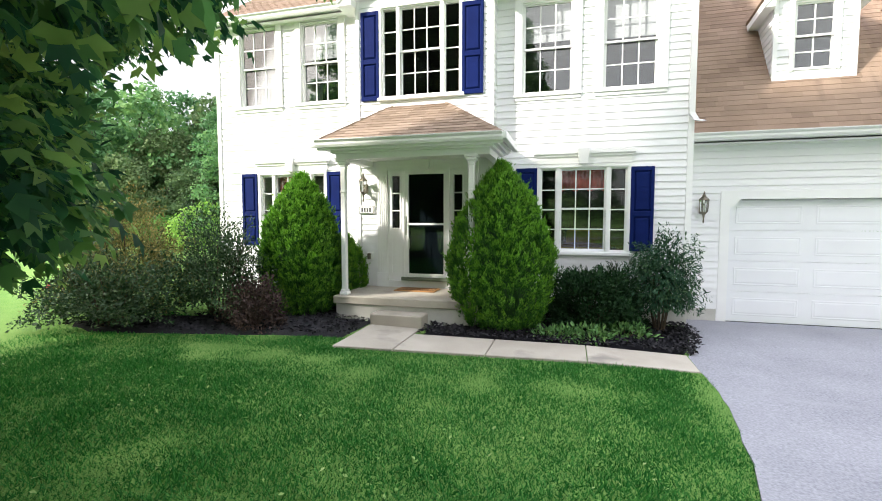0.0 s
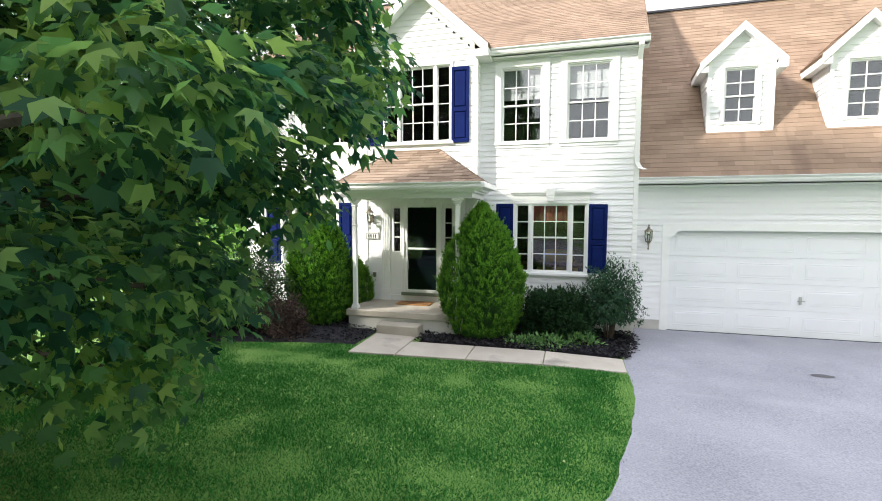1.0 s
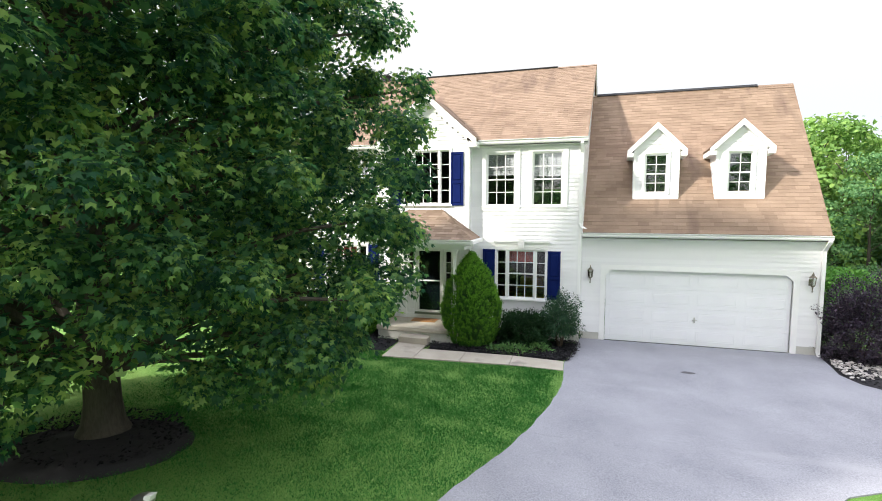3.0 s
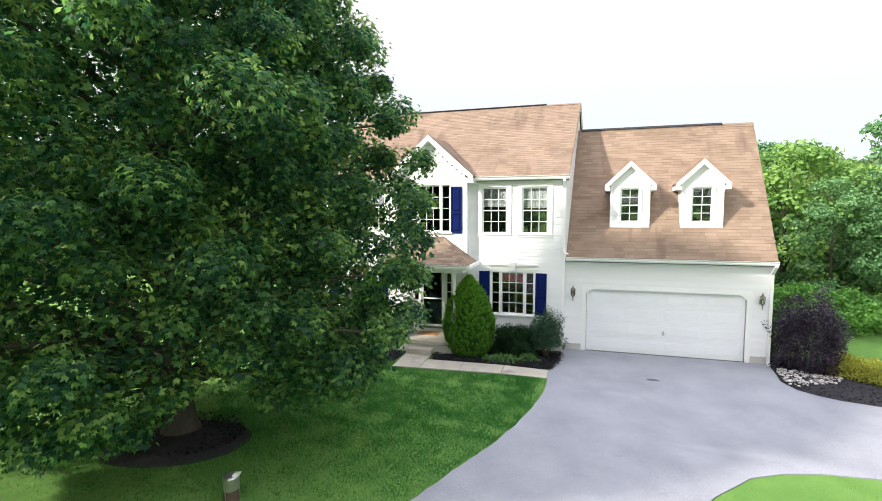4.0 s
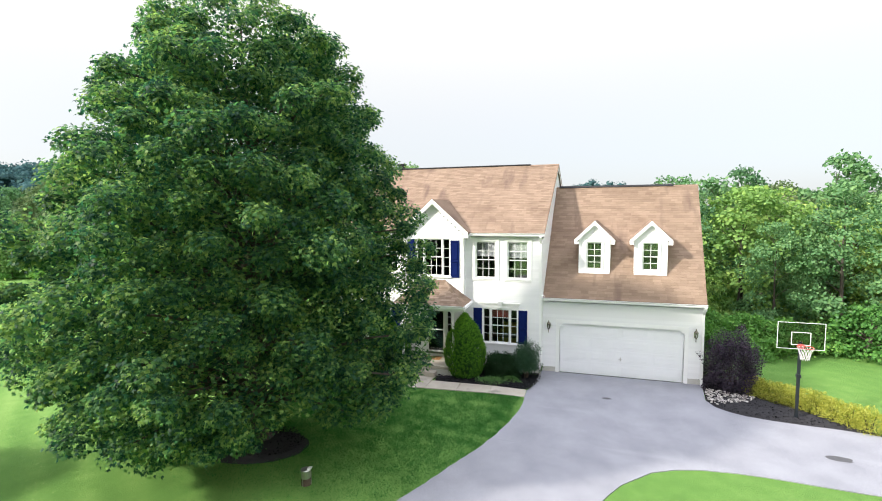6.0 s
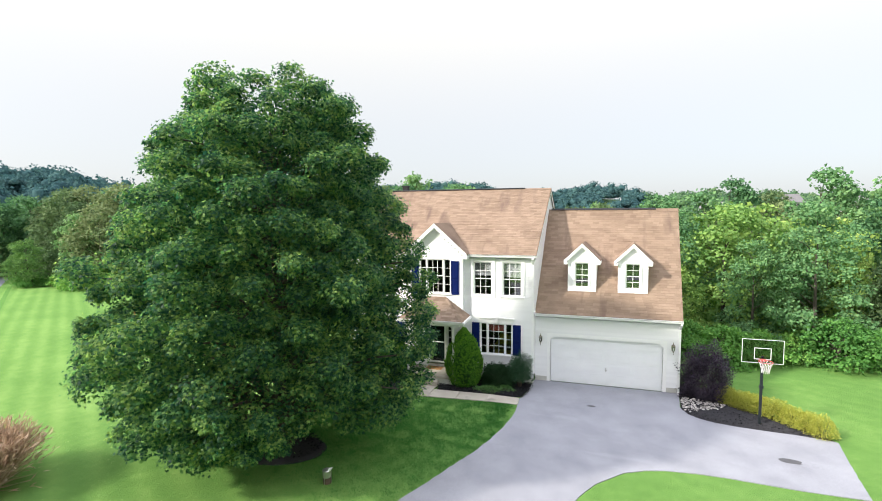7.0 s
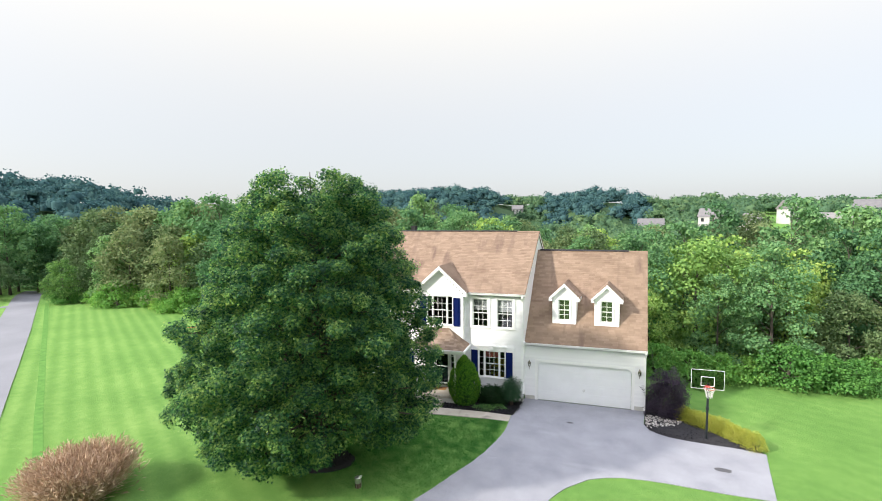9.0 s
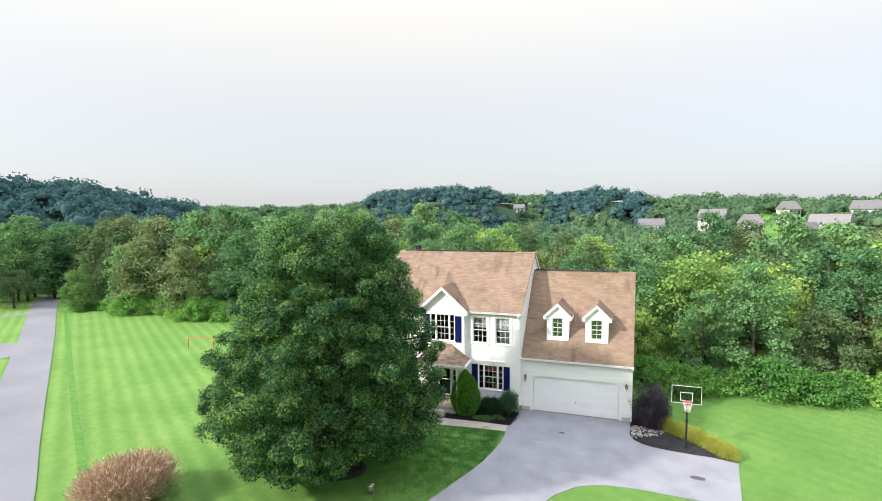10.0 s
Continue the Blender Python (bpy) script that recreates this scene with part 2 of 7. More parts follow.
MAPLE = leafy("maple_leaf", ((0.15, (0.005, 0.021, 0.016)), (0.38, (0.016, 0.053, 0.028)), (0.56, (0.062, 0.135, 0.045)), (0.80, (0.205, 0.280, 0.080))), 0.5, 0.36, 0.13, 0.62, drift=1.3, glow=3.6)
ARBOR = leafy("arborvitae_spray", ((0.0, (0.010, 0.042, 0.010)), (0.5, (0.042, 0.128, 0.020)), (1.0, (0.105, 0.250, 0.032))), 0.65, 0.12, 0.12, 0.25)
ARBOR_TIP = leafy("arborvitae_tip", ((0.0, (0.070, 0.190, 0.022)), (0.5, (0.130, 0.315, 0.032)), (1.0, (0.220, 0.420, 0.050))), 0.65, 0.15, 0.12, 0.25)
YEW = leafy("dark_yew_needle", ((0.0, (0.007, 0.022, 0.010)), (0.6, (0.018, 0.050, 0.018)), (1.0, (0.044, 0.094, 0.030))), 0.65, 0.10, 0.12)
JUNIPER = leafy("juniper_spray", ((0.0, (0.045, 0.115, 0.036)), (0.6, (0.105, 0.225, 0.065)), (1.0, (0.220, 0.340, 0.105))), 0.6, 0.15, 0.2)
NANDINA = leafy("nandina_leaf", ((0.0, (0.010, 0.036, 0.018)), (0.55, (0.030, 0.082, 0.042)), (0.88, (0.085, 0.150, 0.065)), (1.0, (0.20, 0.11, 0.055))), 0.55, 0.2, 0.15)
DARKBUSH = leafy("dark_shrub_leaf", ((0.0, (0.009, 0.026, 0.012)), (0.6, (0.036, 0.076, 0.030)), (1.0, (0.120, 0.165, 0.072))), 0.6, 0.15, 0.2)
BRONZEBUSH = leafy("bronze_tipped_leaf", ((0.0, (0.040, 0.062, 0.022)), (0.40, (0.110, 0.122, 0.042)), (0.85, (0.28, 0.235, 0.085)), (1.0, (0.34, 0.20, 0.095))), 0.65, 0.2, 0.1)
MAROON = leafy("dull_maroon_leaf", ((0.0, (0.029, 0.026, 0.023)), (0.6, (0.085, 0.058, 0.052)), (1.0, (0.182, 0.124, 0.098))), 0.65, 0.2, 0.1)
PURPLE = leafy("dark_purple_leaf", ((0.0, (0.013, 0.010, 0.021)), (0.6, (0.042, 0.029, 0.052)), (1.0, (0.124, 0.078, 0.111))), 0.45, 0.15, 0.4)
GOLD = leafy("golden_hedge_leaf", ((0.0, (0.14, 0.20, 0.028)), (0.5, (0.37, 0.39, 0.060)), (1.0, (0.60, 0.57, 0.15))), 0.6, 0.25, 0.2, 0.3)
PLUME = leafy("dry_tan_grass", ((0.0, (0.22, 0.14, 0.09)), (0.5, (0.46, 0.33, 0.23)), (1.0, (0.70, 0.56, 0.44))), 0.8, 0.25, 0.1)
WOODS = leafy("woodland_leaf", ((0.22, (0.076, 0.172, 0.056)), (0.50, (0.215, 0.360, 0.098)), (0.74, (0.410, 0.510, 0.140))), 0.65, 0.32, 0.12, 0.62, 0.34, drift=0.6)
WOODS_TAN = leafy("woodland_olive_leaf", ((0.22, (0.052, 0.098, 0.046)), (0.50, (0.118, 0.182, 0.078)), (0.74, (0.215, 0.260, 0.120))), 0.7, 0.28, 0.10, 0.62, 0.42, drift=0.6)
WOODS_BLUE = leafy("woodland_dark_leaf", ((0.22, (0.050, 0.128, 0.062)), (0.50, (0.125, 0.255, 0.106)), (0.74, (0.230, 0.370, 0.145))), 0.65, 0.30, 0.12, 0.62, 0.36, drift=0.6)
THICKET = leafy("thicket_leaf", ((0.22, (0.070, 0.190, 0.048)), (0.5, (0.155, 0.340, 0.075)), (0.78, (0.290, 0.450, 0.105))), 0.65, 0.32, 0.15, 0.6, 0.4, drift=0.8)
# distance haze is put into these two leaf colours, as blue
FAR_WOODS = leafy("haze_tinted_far_woods", ((0.15, (0.060, 0.125, 0.080)), (0.5, (0.100, 0.185, 0.100)), (0.85, (0.180, 0.270, 0.120))), 0.9, 0.35, 0.05, 0.6, drift=0.05)
HILL_WOODS = leafy("haze_tinted_hill_woods", ((0.15, (0.032, 0.076, 0.088)), (0.5, (0.060, 0.128, 0.132)), (0.85, (0.112, 0.205, 0.175))), 0.9, 0.3, 0.05, 0.6, drift=0.05)
BLADE = leafy("lawn_blade", ((0.0, (0.014, 0.090, 0.018)), (0.5, (0.037, 0.172, 0.036)), (0.9, (0.090, 0.275, 0.062)), (1.0, (0.21, 0.34, 0.13))), 0.7, 0.25, 0.08, 0.18)

CLOVER = leafy("pale_clover_leaf", ((0.0, (0.11, 0.26, 0.06)), (0.7, (0.22, 0.38, 0.11)), (0.92, (0.36, 0.46, 0.20)), (1.0, (0.60, 0.62, 0.48))), 0.7, 0.25, 0.1, 0.2)


def lawn_material():
    m, nt, b = nodes_of("mown_lawn")
    tc = nt.nodes.new("ShaderNodeTexCoord")
    n1, n2, n3 = (nt.nodes.new("ShaderNodeTexNoise") for _ in range(3))
    for n, s, d in ((n1, 0.16, 2), (n2, 2.6, 6), (n3, 70, 3)):
        n.inputs["Scale"].default_value, n.inputs["Detail"].default_value = s, d
        nt.links.new(tc.outputs["Object"], n.inputs["Vector"])
    # faint mowing stripes, about a metre apart
    mp = nt.nodes.new("ShaderNodeMapping")
    mp.inputs["Rotation"].default_value = (0, 0, radians(-56))
    nt.links.new(tc.outputs["Object"], mp.inputs["Vector"])
    wv = nt.nodes.new("ShaderNodeTexWave")
    wv.bands_direction = "X"
    wv.inputs["Scale"].default_value, wv.inputs["Distortion"].default_value, wv.inputs["Detail"].default_value, wv.inputs["Detail Scale"].default_value = 0.33, 0.12, 2, 0.4
    nt.links.new(mp.outputs["Vector"], wv.inputs["Vector"])
    # mown along the lane to the west, hardly any stripes to the east
    sx = nt.nodes.new("ShaderNodeSeparateXYZ")
    nt.links.new(tc.outputs["Object"], sx.inputs["Vector"])
    west = nt.nodes.new("ShaderNodeMapRange")
    west.inputs["From Min"].default_value, west.inputs["From Max"].default_value = -8.0, 1.0
    west.inputs["To Min"].default_value, west.inputs["To Max"].default_value = 1.0, 0.3
    nt.links.new(sx.outputs["X"], west.inputs["Value"])
    stripes = nt.nodes.new("ShaderNodeMath")
    stripes.operation = "MULTIPLY"
    nt.links.new(wv.outputs["Fac"], stripes.inputs[0])
    nt.links.new(west.outputs["Result"], stripes.inputs[1])
    total = None
    for src, w in ((n1.outputs["Fac"], 0.24), (n2.outputs["Fac"], 0.16), (n3.outputs["Fac"], 0.46), (stripes.outputs["Value"], 0.075)):
        k = nt.nodes.new("ShaderNodeMath")
        k.operation = "MULTIPLY_ADD"
        k.inputs[1].default_value = w
        k.inputs[2].default_value = 0.0
        nt.links.new(src, k.inputs[0])
        if total:
            nt.links.new(total, k.inputs[2])
        total = k.outputs["Value"]
    r = ramp_node(nt, ((0.28, (0.070, 0.170, 0.034)), (0.46, (0.140, 0.278, 0.060)), (0.60, (0.235, 0.370, 0.100)), (0.74, (0.33, 0.405, 0.150))))
    nt.links.new(total, r.inputs["Fac"])
    # leaf litter and fern under the far woods, but not on the meadow to the east
    north, inland = (nt.nodes.new("ShaderNodeMapRange") for _ in range(2))
    woods = nt.nodes.new("ShaderNodeMath")
    north.inputs["From Min"].default_value, north.inputs["From Max"].default_value = 42.0, 52.0
    inland.inputs["From Min"].default_value, inland.inputs["From Max"].default_value = 55.0, 40.0
    nt.links.new(sx.outputs["Y"], north.inputs["Value"])
    nt.links.new(sx.outputs["X"], inland.inputs["Value"])
    woods.operation = "MULTIPLY"
    nt.links.new(north.outputs["Result"], woods.inputs[0])
    nt.links.new(inland.outputs["Result"], woods.inputs[1])
    litter = nt.nodes.new("ShaderNodeMix")
    litter.data_type = "RGBA"
    litter.inputs[7].default_value = (0.055, 0.105, 0.045, 1)
    nt.links.new(woods.outputs["Value"], litter.inputs["Factor"])
    nt.links.new(r.outputs["Color"], litter.inputs[6])
    nt.links.new(litter.outputs[2], b.inputs["Base Color"])
    b.inputs["Roughness"].default_value, b.inputs["Specular IOR Level"].default_value = 0.9, 0.15
    bp = nt.nodes.new("ShaderNodeBump")
    bp.inputs["Strength"].default_value, bp.inputs["Distance"].default_value = 0.9, 0.04
    nt.links.new(n3.outputs["Fac"], bp.inputs["Height"])
    nt.links.new(bp.outputs["Normal"], b.inputs["Normal"])
    return m


LAWN = lawn_material()
ROUGH_GRASS = surface("uncut_verge_grass", (0.062, 0.165, 0.032), (0.125, 0.260, 0.058), 0.9, 3.0, 60, 0.8, spec=0.1)


# ---- building helpers ----
def thing(name, x, y, z, label, category, group="", kind=""):
    ob = new(name)
    ob.location = (x, y, z)
    return tagged(ob, label, category, group, kind)


def origin(ob):
    p = Vector()
    while ob:
        p += ob.location
        ob = ob.parent
    return p


def finish(me, material, smooth=False):
    me.materials.append(material)
    if smooth:
        me.polygons.foreach_set("use_smooth", [True] * len(me.polygons))
    return me


def part(name, bm, material, parent, label="", smooth=False):
    """Links a bmesh, in world coordinates, as one mesh object under a thing or a part."""
    if parent:
        bmesh.ops.translate(bm, verts=bm.verts, vec=-origin(parent))
    me = bpy.data.meshes.new(name)
    bm.to_mesh(me)
    bm.free()
    ob = new(name, finish(me, material, smooth))
    ob.parent = parent
    if label:
        ob["label"] = label
    return ob


def setting(name, bm, material, label, category, smooth=False):
    return tagged(part(name, bm, material, None, "", smooth), label, category, "", "structure")


def box(bm, x0, y0, z0, x1, y1, z1, bevel=0.0):
    vs = [bm.verts.new((x, y, z)) for x in (x0, x1) for y in (y0, y1) for z in (z0, z1)]
    fs = [bm.faces.new([vs[i] for i in f]) for f in ((0, 1, 3, 2), (4, 6, 7, 5), (0, 4, 5, 1), (2, 3, 7, 6), (0, 2, 6, 4), (1, 5, 7, 3))]
    if bevel:
        es = list({e for f in fs for e in f.edges})
        bmesh.ops.bevel(bm, geom=es, offset=bevel, segments=1, affect="EDGES")
    return vs


def hexa(bm, corners, skip=()):
    """A block from 8 corners: four of the near face, then four of the far one, in the same turn."""
    v = [bm.verts.new(c) for c in corners]
    for i, f in enumerate(((0, 1, 2, 3), (7, 6, 5, 4), (0, 4, 5, 1), (1, 5, 6, 2), (2, 6, 7, 3), (3, 7, 4, 0))):
        if i not in skip:
            bm.faces.new([v[k] for k in f])
    return v


def tube(bm, points, radii, sides=8, cap=True):
    """A tapered tube along points."""
    rings = []
    pts = [Vector(p) for p in points]
    for i, p in enumerate(pts):
        d = (pts[min(i + 1, len(pts) - 1)] - pts[max(i - 1, 0)]).normalized()
        a = d.cross(Vector((0, 0, 1)) if abs(d.z) < 0.9 else Vector((1, 0, 0))).normalized()
        b = d.cross(a)
        rings.append([bm.verts.new(p + (a * math.cos(2 * math.pi * k / sides) + b * math.sin(2 * math.pi * k / sides)) * radii[i]) for k in range(sides)])
    for r0, r1 in zip(rings, rings[1:]):
        for k in range(sides):
            bm.faces.new((r0[k], r0[(k + 1) % sides], r1[(k + 1) % sides], r1[k]))
    if cap:
        bm.faces.new(rings[0][::-1])
        bm.faces.new(rings[-1])


def lathe(bm, x, y, profile, sides=16):
    """A turned shape from (radius, z) pairs, bottom to top."""
    rings = [[bm.verts.new((x + r * math.cos(2 * math.pi * k / sides), y + r * math.sin(2 * math.pi * k / sides), z)) for k in range(sides)] for r, z in profile]
    for r0, r1 in zip(rings, rings[1:]):
        for k in range(sides):
            bm.faces.new((r0[k], r0[(k + 1) % sides], r1[(k + 1) % sides], r1[k]))
    bm.faces.new(rings[0][::-1])
    bm.faces.new(rings[-1])


def array_mesh(name, verts, faces):
    """A mesh from arrays; faces: (n, k) vertex numbers."""
    me = bpy.data.meshes.new(name)
    n, k = faces.shape
    me.vertices.add(len(verts))
    me.vertices.foreach_set("co", np.ascontiguousarray(verts, dtype=np.float32).ravel())
    me.loops.add(n * k)
    me.loops.foreach_set("vertex_index", np.ascontiguousarray(faces, dtype=np.int32).ravel())
    me.polygons.add(n)
    me.polygons.foreach_set("loop_start", np.arange(0, n * k, k, dtype=np.int32))
    me.update(calc_edges=True)
    return me


# leaf outlines: points in the leaf's plane (along, across, lift), and triangles
MAPLE_LEAF = (np.array([(0, 0, 0), (0.46, 0.20, 0.05), (1.0, 0, -0.14), (0.46, -0.20, 0.05), (0.60, 0.58, -0.12), (-0.04, 0.34, -0.04), (0.60, -0.58, -0.12), (-0.04, -0.34, -0.04)]),
              np.array([(0, 1, 2), (0, 2, 3), (0, 4, 1), (0, 5, 4), (0, 3, 6), (0, 6, 7)]))
OVAL_LEAF = (np.array([(0, 0, 0), (0.5, 0.26, 0.06), (1.0, 0, -0.05), (0.5, -0.26, 0.06)]), np.array([(0, 1, 2), (0, 2, 3)]))
SPRAY = (np.array([(0, 0, 0), (0.45, 0.17, 0.02), (0.75, 0.12, 0.0), (1.0, 0.0, 0), (0.7, -0.13, 0), (0.4, -0.17, 0.02)]), np.array([(0, 1, 2), (0, 2, 3), (0, 3, 4), (0, 4, 5)]))
NEEDLE = (np.array([(0, 0, 0), (0.5, 0.15, 0.04), (1.0, 0, -0.02), (0.5, -0.15, 0.04)]), np.array([(0, 1, 2), (0, 2, 3)]))
FROND = (np.array([(0, 0, 0), (0.35, 0.12, 0.02), (0.72, 0.10, 0.0), (1.0, 0.03, 0.03), (0.80, -0.02, 0), (0.95, -0.13, -0.02), (0.4, -0.14, 0.02)]), np.array([(0, 1, 4), (1, 2, 4), (2, 3, 4), (0, 4, 6), (4, 5, 6)]))
CLUMP = (np.array([(0, 0, 0), (0.45, 0.45, 0.12), (1.0, 0.12, -0.1), (0.62, -0.45, 0.1)]), np.array([(0, 1, 2), (0, 2, 3)]))
BLADE_SHAPE = (np.array([(0, 0.12, 0), (0, -0.12, 0), (1.0, 0.0, 0.0)]), np.array([(0, 1, 2)]))


def leaf_cloud(name, rng, where, along, up, size, shape):
    """One leaf at each place: along is its axis, up about its upper side, size its length."""
    pts, tris = shape
    a = along / (np.linalg.norm(along, axis=1, keepdims=True) + 1e-9)
    c = np.cross(up, a)
    c /= np.linalg.norm(c, axis=1, keepdims=True) + 1e-9
    n = np.cross(a, c)
    v = where[:, None, :] + size[:, None, None] * (a[:, None, :] * pts[None, :, 0:1] + c[:, None, :] * pts[None, :, 1:2] + n[:, None, :] * pts[None, :, 2:3])
    f = (np.arange(len(where))[:, None, None] * len(pts) + tris[None]).reshape(-1, 3)
    return array_mesh(name, v.reshape(-1, 3), f)


def mesh_part(name, me, material, parent, label="", kind="", smooth=False):
    ob = new(name, finish(me, material, smooth))
    ob.parent = parent
    return tagged(ob, label, "", "", kind)


def unit(rng, n):
    v = rng.normal(size=(n, 3))
    return v / np.linalg.norm(v, axis=1, keepdims=True)


def ease(v):
    v = min(1.0, max(0.0, v))
    return v * v * (3 - 2 * v)


# the hills round the valley: bearing from the street, rise above the valley floor, distance of the crest
HILL_BEARING = (-60, -26, -15, -6.5, -5, -3, 0.6, 4, 5.5, 9.5, 10.8, 13, 17, 22, 25, 27, 29, 44, 46, 50, 53.5, 55.5, 61.5, 75, 120)
HILL_RISE = (12, 13, 14, 16, 19, 22, 23, 21, 22, 22, 21, 24, 26, 25, 23, 17, 17, 17, 14, 16.5, 19.5, 21.5, 22, 22, 16)
HILL_REACH = (300, 265, 265, 330, 330, 330, 330, 380, 420, 420, 340, 330, 330, 330, 330, 400, 600, 600, 260, 235, 230, 230, 230, 230, 230)


def ground_z(x, y):
    """The height of the ground: the lawn climbs a little away from the drive and towards the street; far off the land falls and rises again."""
    level = ease((y - 3.5) / 2.5) * ease((x + 6.0) / 2.5)
    near = (0.055 - 0.030 * level) * min(5.2, max(0.0, 2.2 - x)) * (1 - 0.35 * ease((-x - 8) / 12)) + 0.04 * min(10.0, max(0.0, 4 - y))
    near -= 0.10 * ease((x - 8.5) / 3) + 0.06 * ease((y - 12) / 10)
    if x > 1.5:
        near -= 0.06 * ease((x - 1.5) / 1.0) * ease((9.2 - y) / 1.5) * (1 - ease((6.0 - y) / 3))
    d = math.hypot(x, y - 10)
    far = -4.0 * ease((d - 45) / 60) * ease((y - 20) / 30)
    u, v = x - 6.6, y + 17.7
    if v > 40 or d > 90:
        b = math.degrees(math.atan2(-u, v))
        crest = np.interp(b, HILL_BEARING, HILL_RISE)
        reach = np.interp(b, HILL_BEARING, HILL_REACH)
        far += crest * ease((math.hypot(u, v) - reach + 110) / 110)
    return near + far


# ---- the ground, the drive, the walk, the road ----
def grid_sheet(xs, ys, height, jitter=0.0):
    xs, ys = np.asarray(xs, float), np.asarray(ys, float)
    vs = np.array([(x, y, height(x, y)) for y in ys for x in xs])
    nx = len(xs)
    i = np.arange(len(ys) - 1)[:, None] * nx + np.arange(nx - 1)[None]
    i = i.ravel()
    return vs, np.stack([i, i + 1, i + nx + 1, i + nx], 1)


def spread(fine0, fine1, step, far, n):
    s = np.arange(fine0, fine1 + step / 2, step)
    g = np.geomspace(step, far, n)
    return np.concatenate([(fine0 - g)[::-1], s, fine1 + g])


gv, gf = grid_sheet(spread(-20, 20, 1.0, 1600, 34), spread(-20, 24, 1.0, 1600, 34), ground_z)
ground = new("ground", finish(array_mesh("ground", gv, gf), LAWN, True))
tagged(ground, "mown green lawn with faint mowing stripes", "lawn", "", "structure")


def strip(rows, lift, dips=0.0):
    """A sheet between a left and a right edge, row by row: (y, left, right); it follows the ground."""
    bm = bmesh.new()
    lines = []
    for y, a, b in rows:
        n = 14
        lines.append([bm.verts.new((a + (b - a) * k / n, y, ground_z(a + (b - a) * k / n, y) + lift)) for k in range(n + 1)])
    for l0, l1 in zip(lines, lines[1:]):
        for k in range(len(l0) - 1):
            bm.faces.new((l0[k], l0[k + 1], l1[k + 1], l1[k]))
    # an edge that goes down into the ground
    for line in ([l[0] for l in lines], [l[-1] for l in lines][::-1], lines[0][::-1], lines[-1]):
        low = [bm.verts.new(v.co - Vector((0, 0, 0.06))) for v in line]
        for k in range(len(line) - 1):
            bm.faces.new((line[k + 1], line[k], low[k], low[k + 1]))
    bmesh.ops.recalc_face_normals(bm, faces=bm.faces)
    return bm


LEFT_EDGE = ((10.0, 2.66), (9.45, 2.60), (9.0, 2.55), (8.26, 2.44), (7.6, 2.27), (7.0, 2.26), (6.4, 2.27), (5.8, 2.22), (4.6, 2.05), (3.8, 1.86), (3.15, 1.71), (2.1, 1.38), (1.1, 1.0), (0.15, 0.66), (-0.65, 0.37), (-2.0, -0.15), (-6.0, -1.9), (-14.4, -4.2), (-17.3, -0.3), (-17.5, 0.0))
RIGHT_EDGE = ((10.0, 8.97), (8.43, 8.74), (7.9, 8.95), (7.62, 9.3), (7.45, 9.76), (7.38, 10.6), (7.34, 11.6), (7.30, 12.4), (7.20, 13.1), (7.06, 13.56), (3.47, 12.75), (3.17, 12.68), (3.12, 9.2), (3.10, 8.3), (3.0, 7.4), (2.8, 6.75), (2.45, 6.12), (1.55, 5.3), (1.0, 4.98), (0.0, 4.5), (-4.0, 3.4), (-14.0, 1.6), (-17.5, 1.0))


def edge_at(table, y):
    for (y1, x1), (y0, x0) in zip(table, table[1:]):
        if y0 <= y <= y1:
            return x0 + (x1 - x0) * (y - y0) / (y1 - y0)
    return table[0][1] if y > table[0][0] else table[-1][1]


ys = sorted({*np.round(np.arange(-17.5, 10.01, 0.25), 3), *(y for y, _ in RIGHT_EDGE), *(y for y, _ in LEFT_EDGE)})
rows = []
for y in ys:
    wob = 0.035 * noise.noise((0.3, y * 2.2, 0)) + 0.02 * noise.noise((5.3, y * 7, 0))
    rows.append((y, edge_at(LEFT_EDGE, y) + (wob if y < 7 else 0), edge_at(RIGHT_EDGE, y) + (0.03 * noise.noise((9, y * 3, 0)) if y < 7.2 else 0)))
driveway = setting("driveway", strip(rows, 0.022), ASPHALT, "worn grey asphalt driveway with a side parking pad", "driveway")


def blot(name, x, y, rx, ry, label):
    bm = bmesh.new()
    c = bm.verts.new((x, y, ground_z(x, y) + 0.029))
    ring = []
    for k in range(18):
        a = 2 * math.pi * k / 18
        r = 1 + 0.25 * noise.noise((math.cos(a) * 2 + x, math.sin(a) * 2, 3))
        px, py = x + rx * r * math.cos(a), y + ry * r * math.sin(a)
        ring.append(bm.verts.new((px, py, ground_z(px, py) + 0.029)))
    for k in range(18):
        bm.faces.new((c, ring[k], ring[(k + 1) % 18]))
    return tagged(part(name, bm, PATCH, None), label, "stain", "", "structure")


blot("driveway_stain", 5.24, 7.62, 0.17, 0.09, "dark oily stain on the asphalt")
blot("driveway_stain", 11.42, 5.1, 0.34, 0.17, "dark patched spot on the asphalt")

# the concrete walk, slab by slab
walkway = thing("walkway", 0, 7.1, 0, "pale concrete front walk of jointed slabs", "walkway", "", "structure")


def slab_piece(corners, lift=0.035):
    bm = bmesh.new()
    top = [Vector((x, y, ground_z(x, y) + lift)) for x, y in corners]
    hexa(bm, [*top, *(p - Vector((0, 0, 0.12)) for p in top)])
    bmesh.ops.recalc_face_normals(bm, faces=bm.faces)
    bmesh.ops.bevel(bm, geom=bm.edges[:], offset=0.008, segments=1, affect="EDGES")
    return part("slab", bm, CONCRETE, walkway)


def walk_front(x):
    return 6.22 + (x + 2.37) * 0.145


def walk_back(x):
    return 7.20 + (x + 1.545) * 0.11


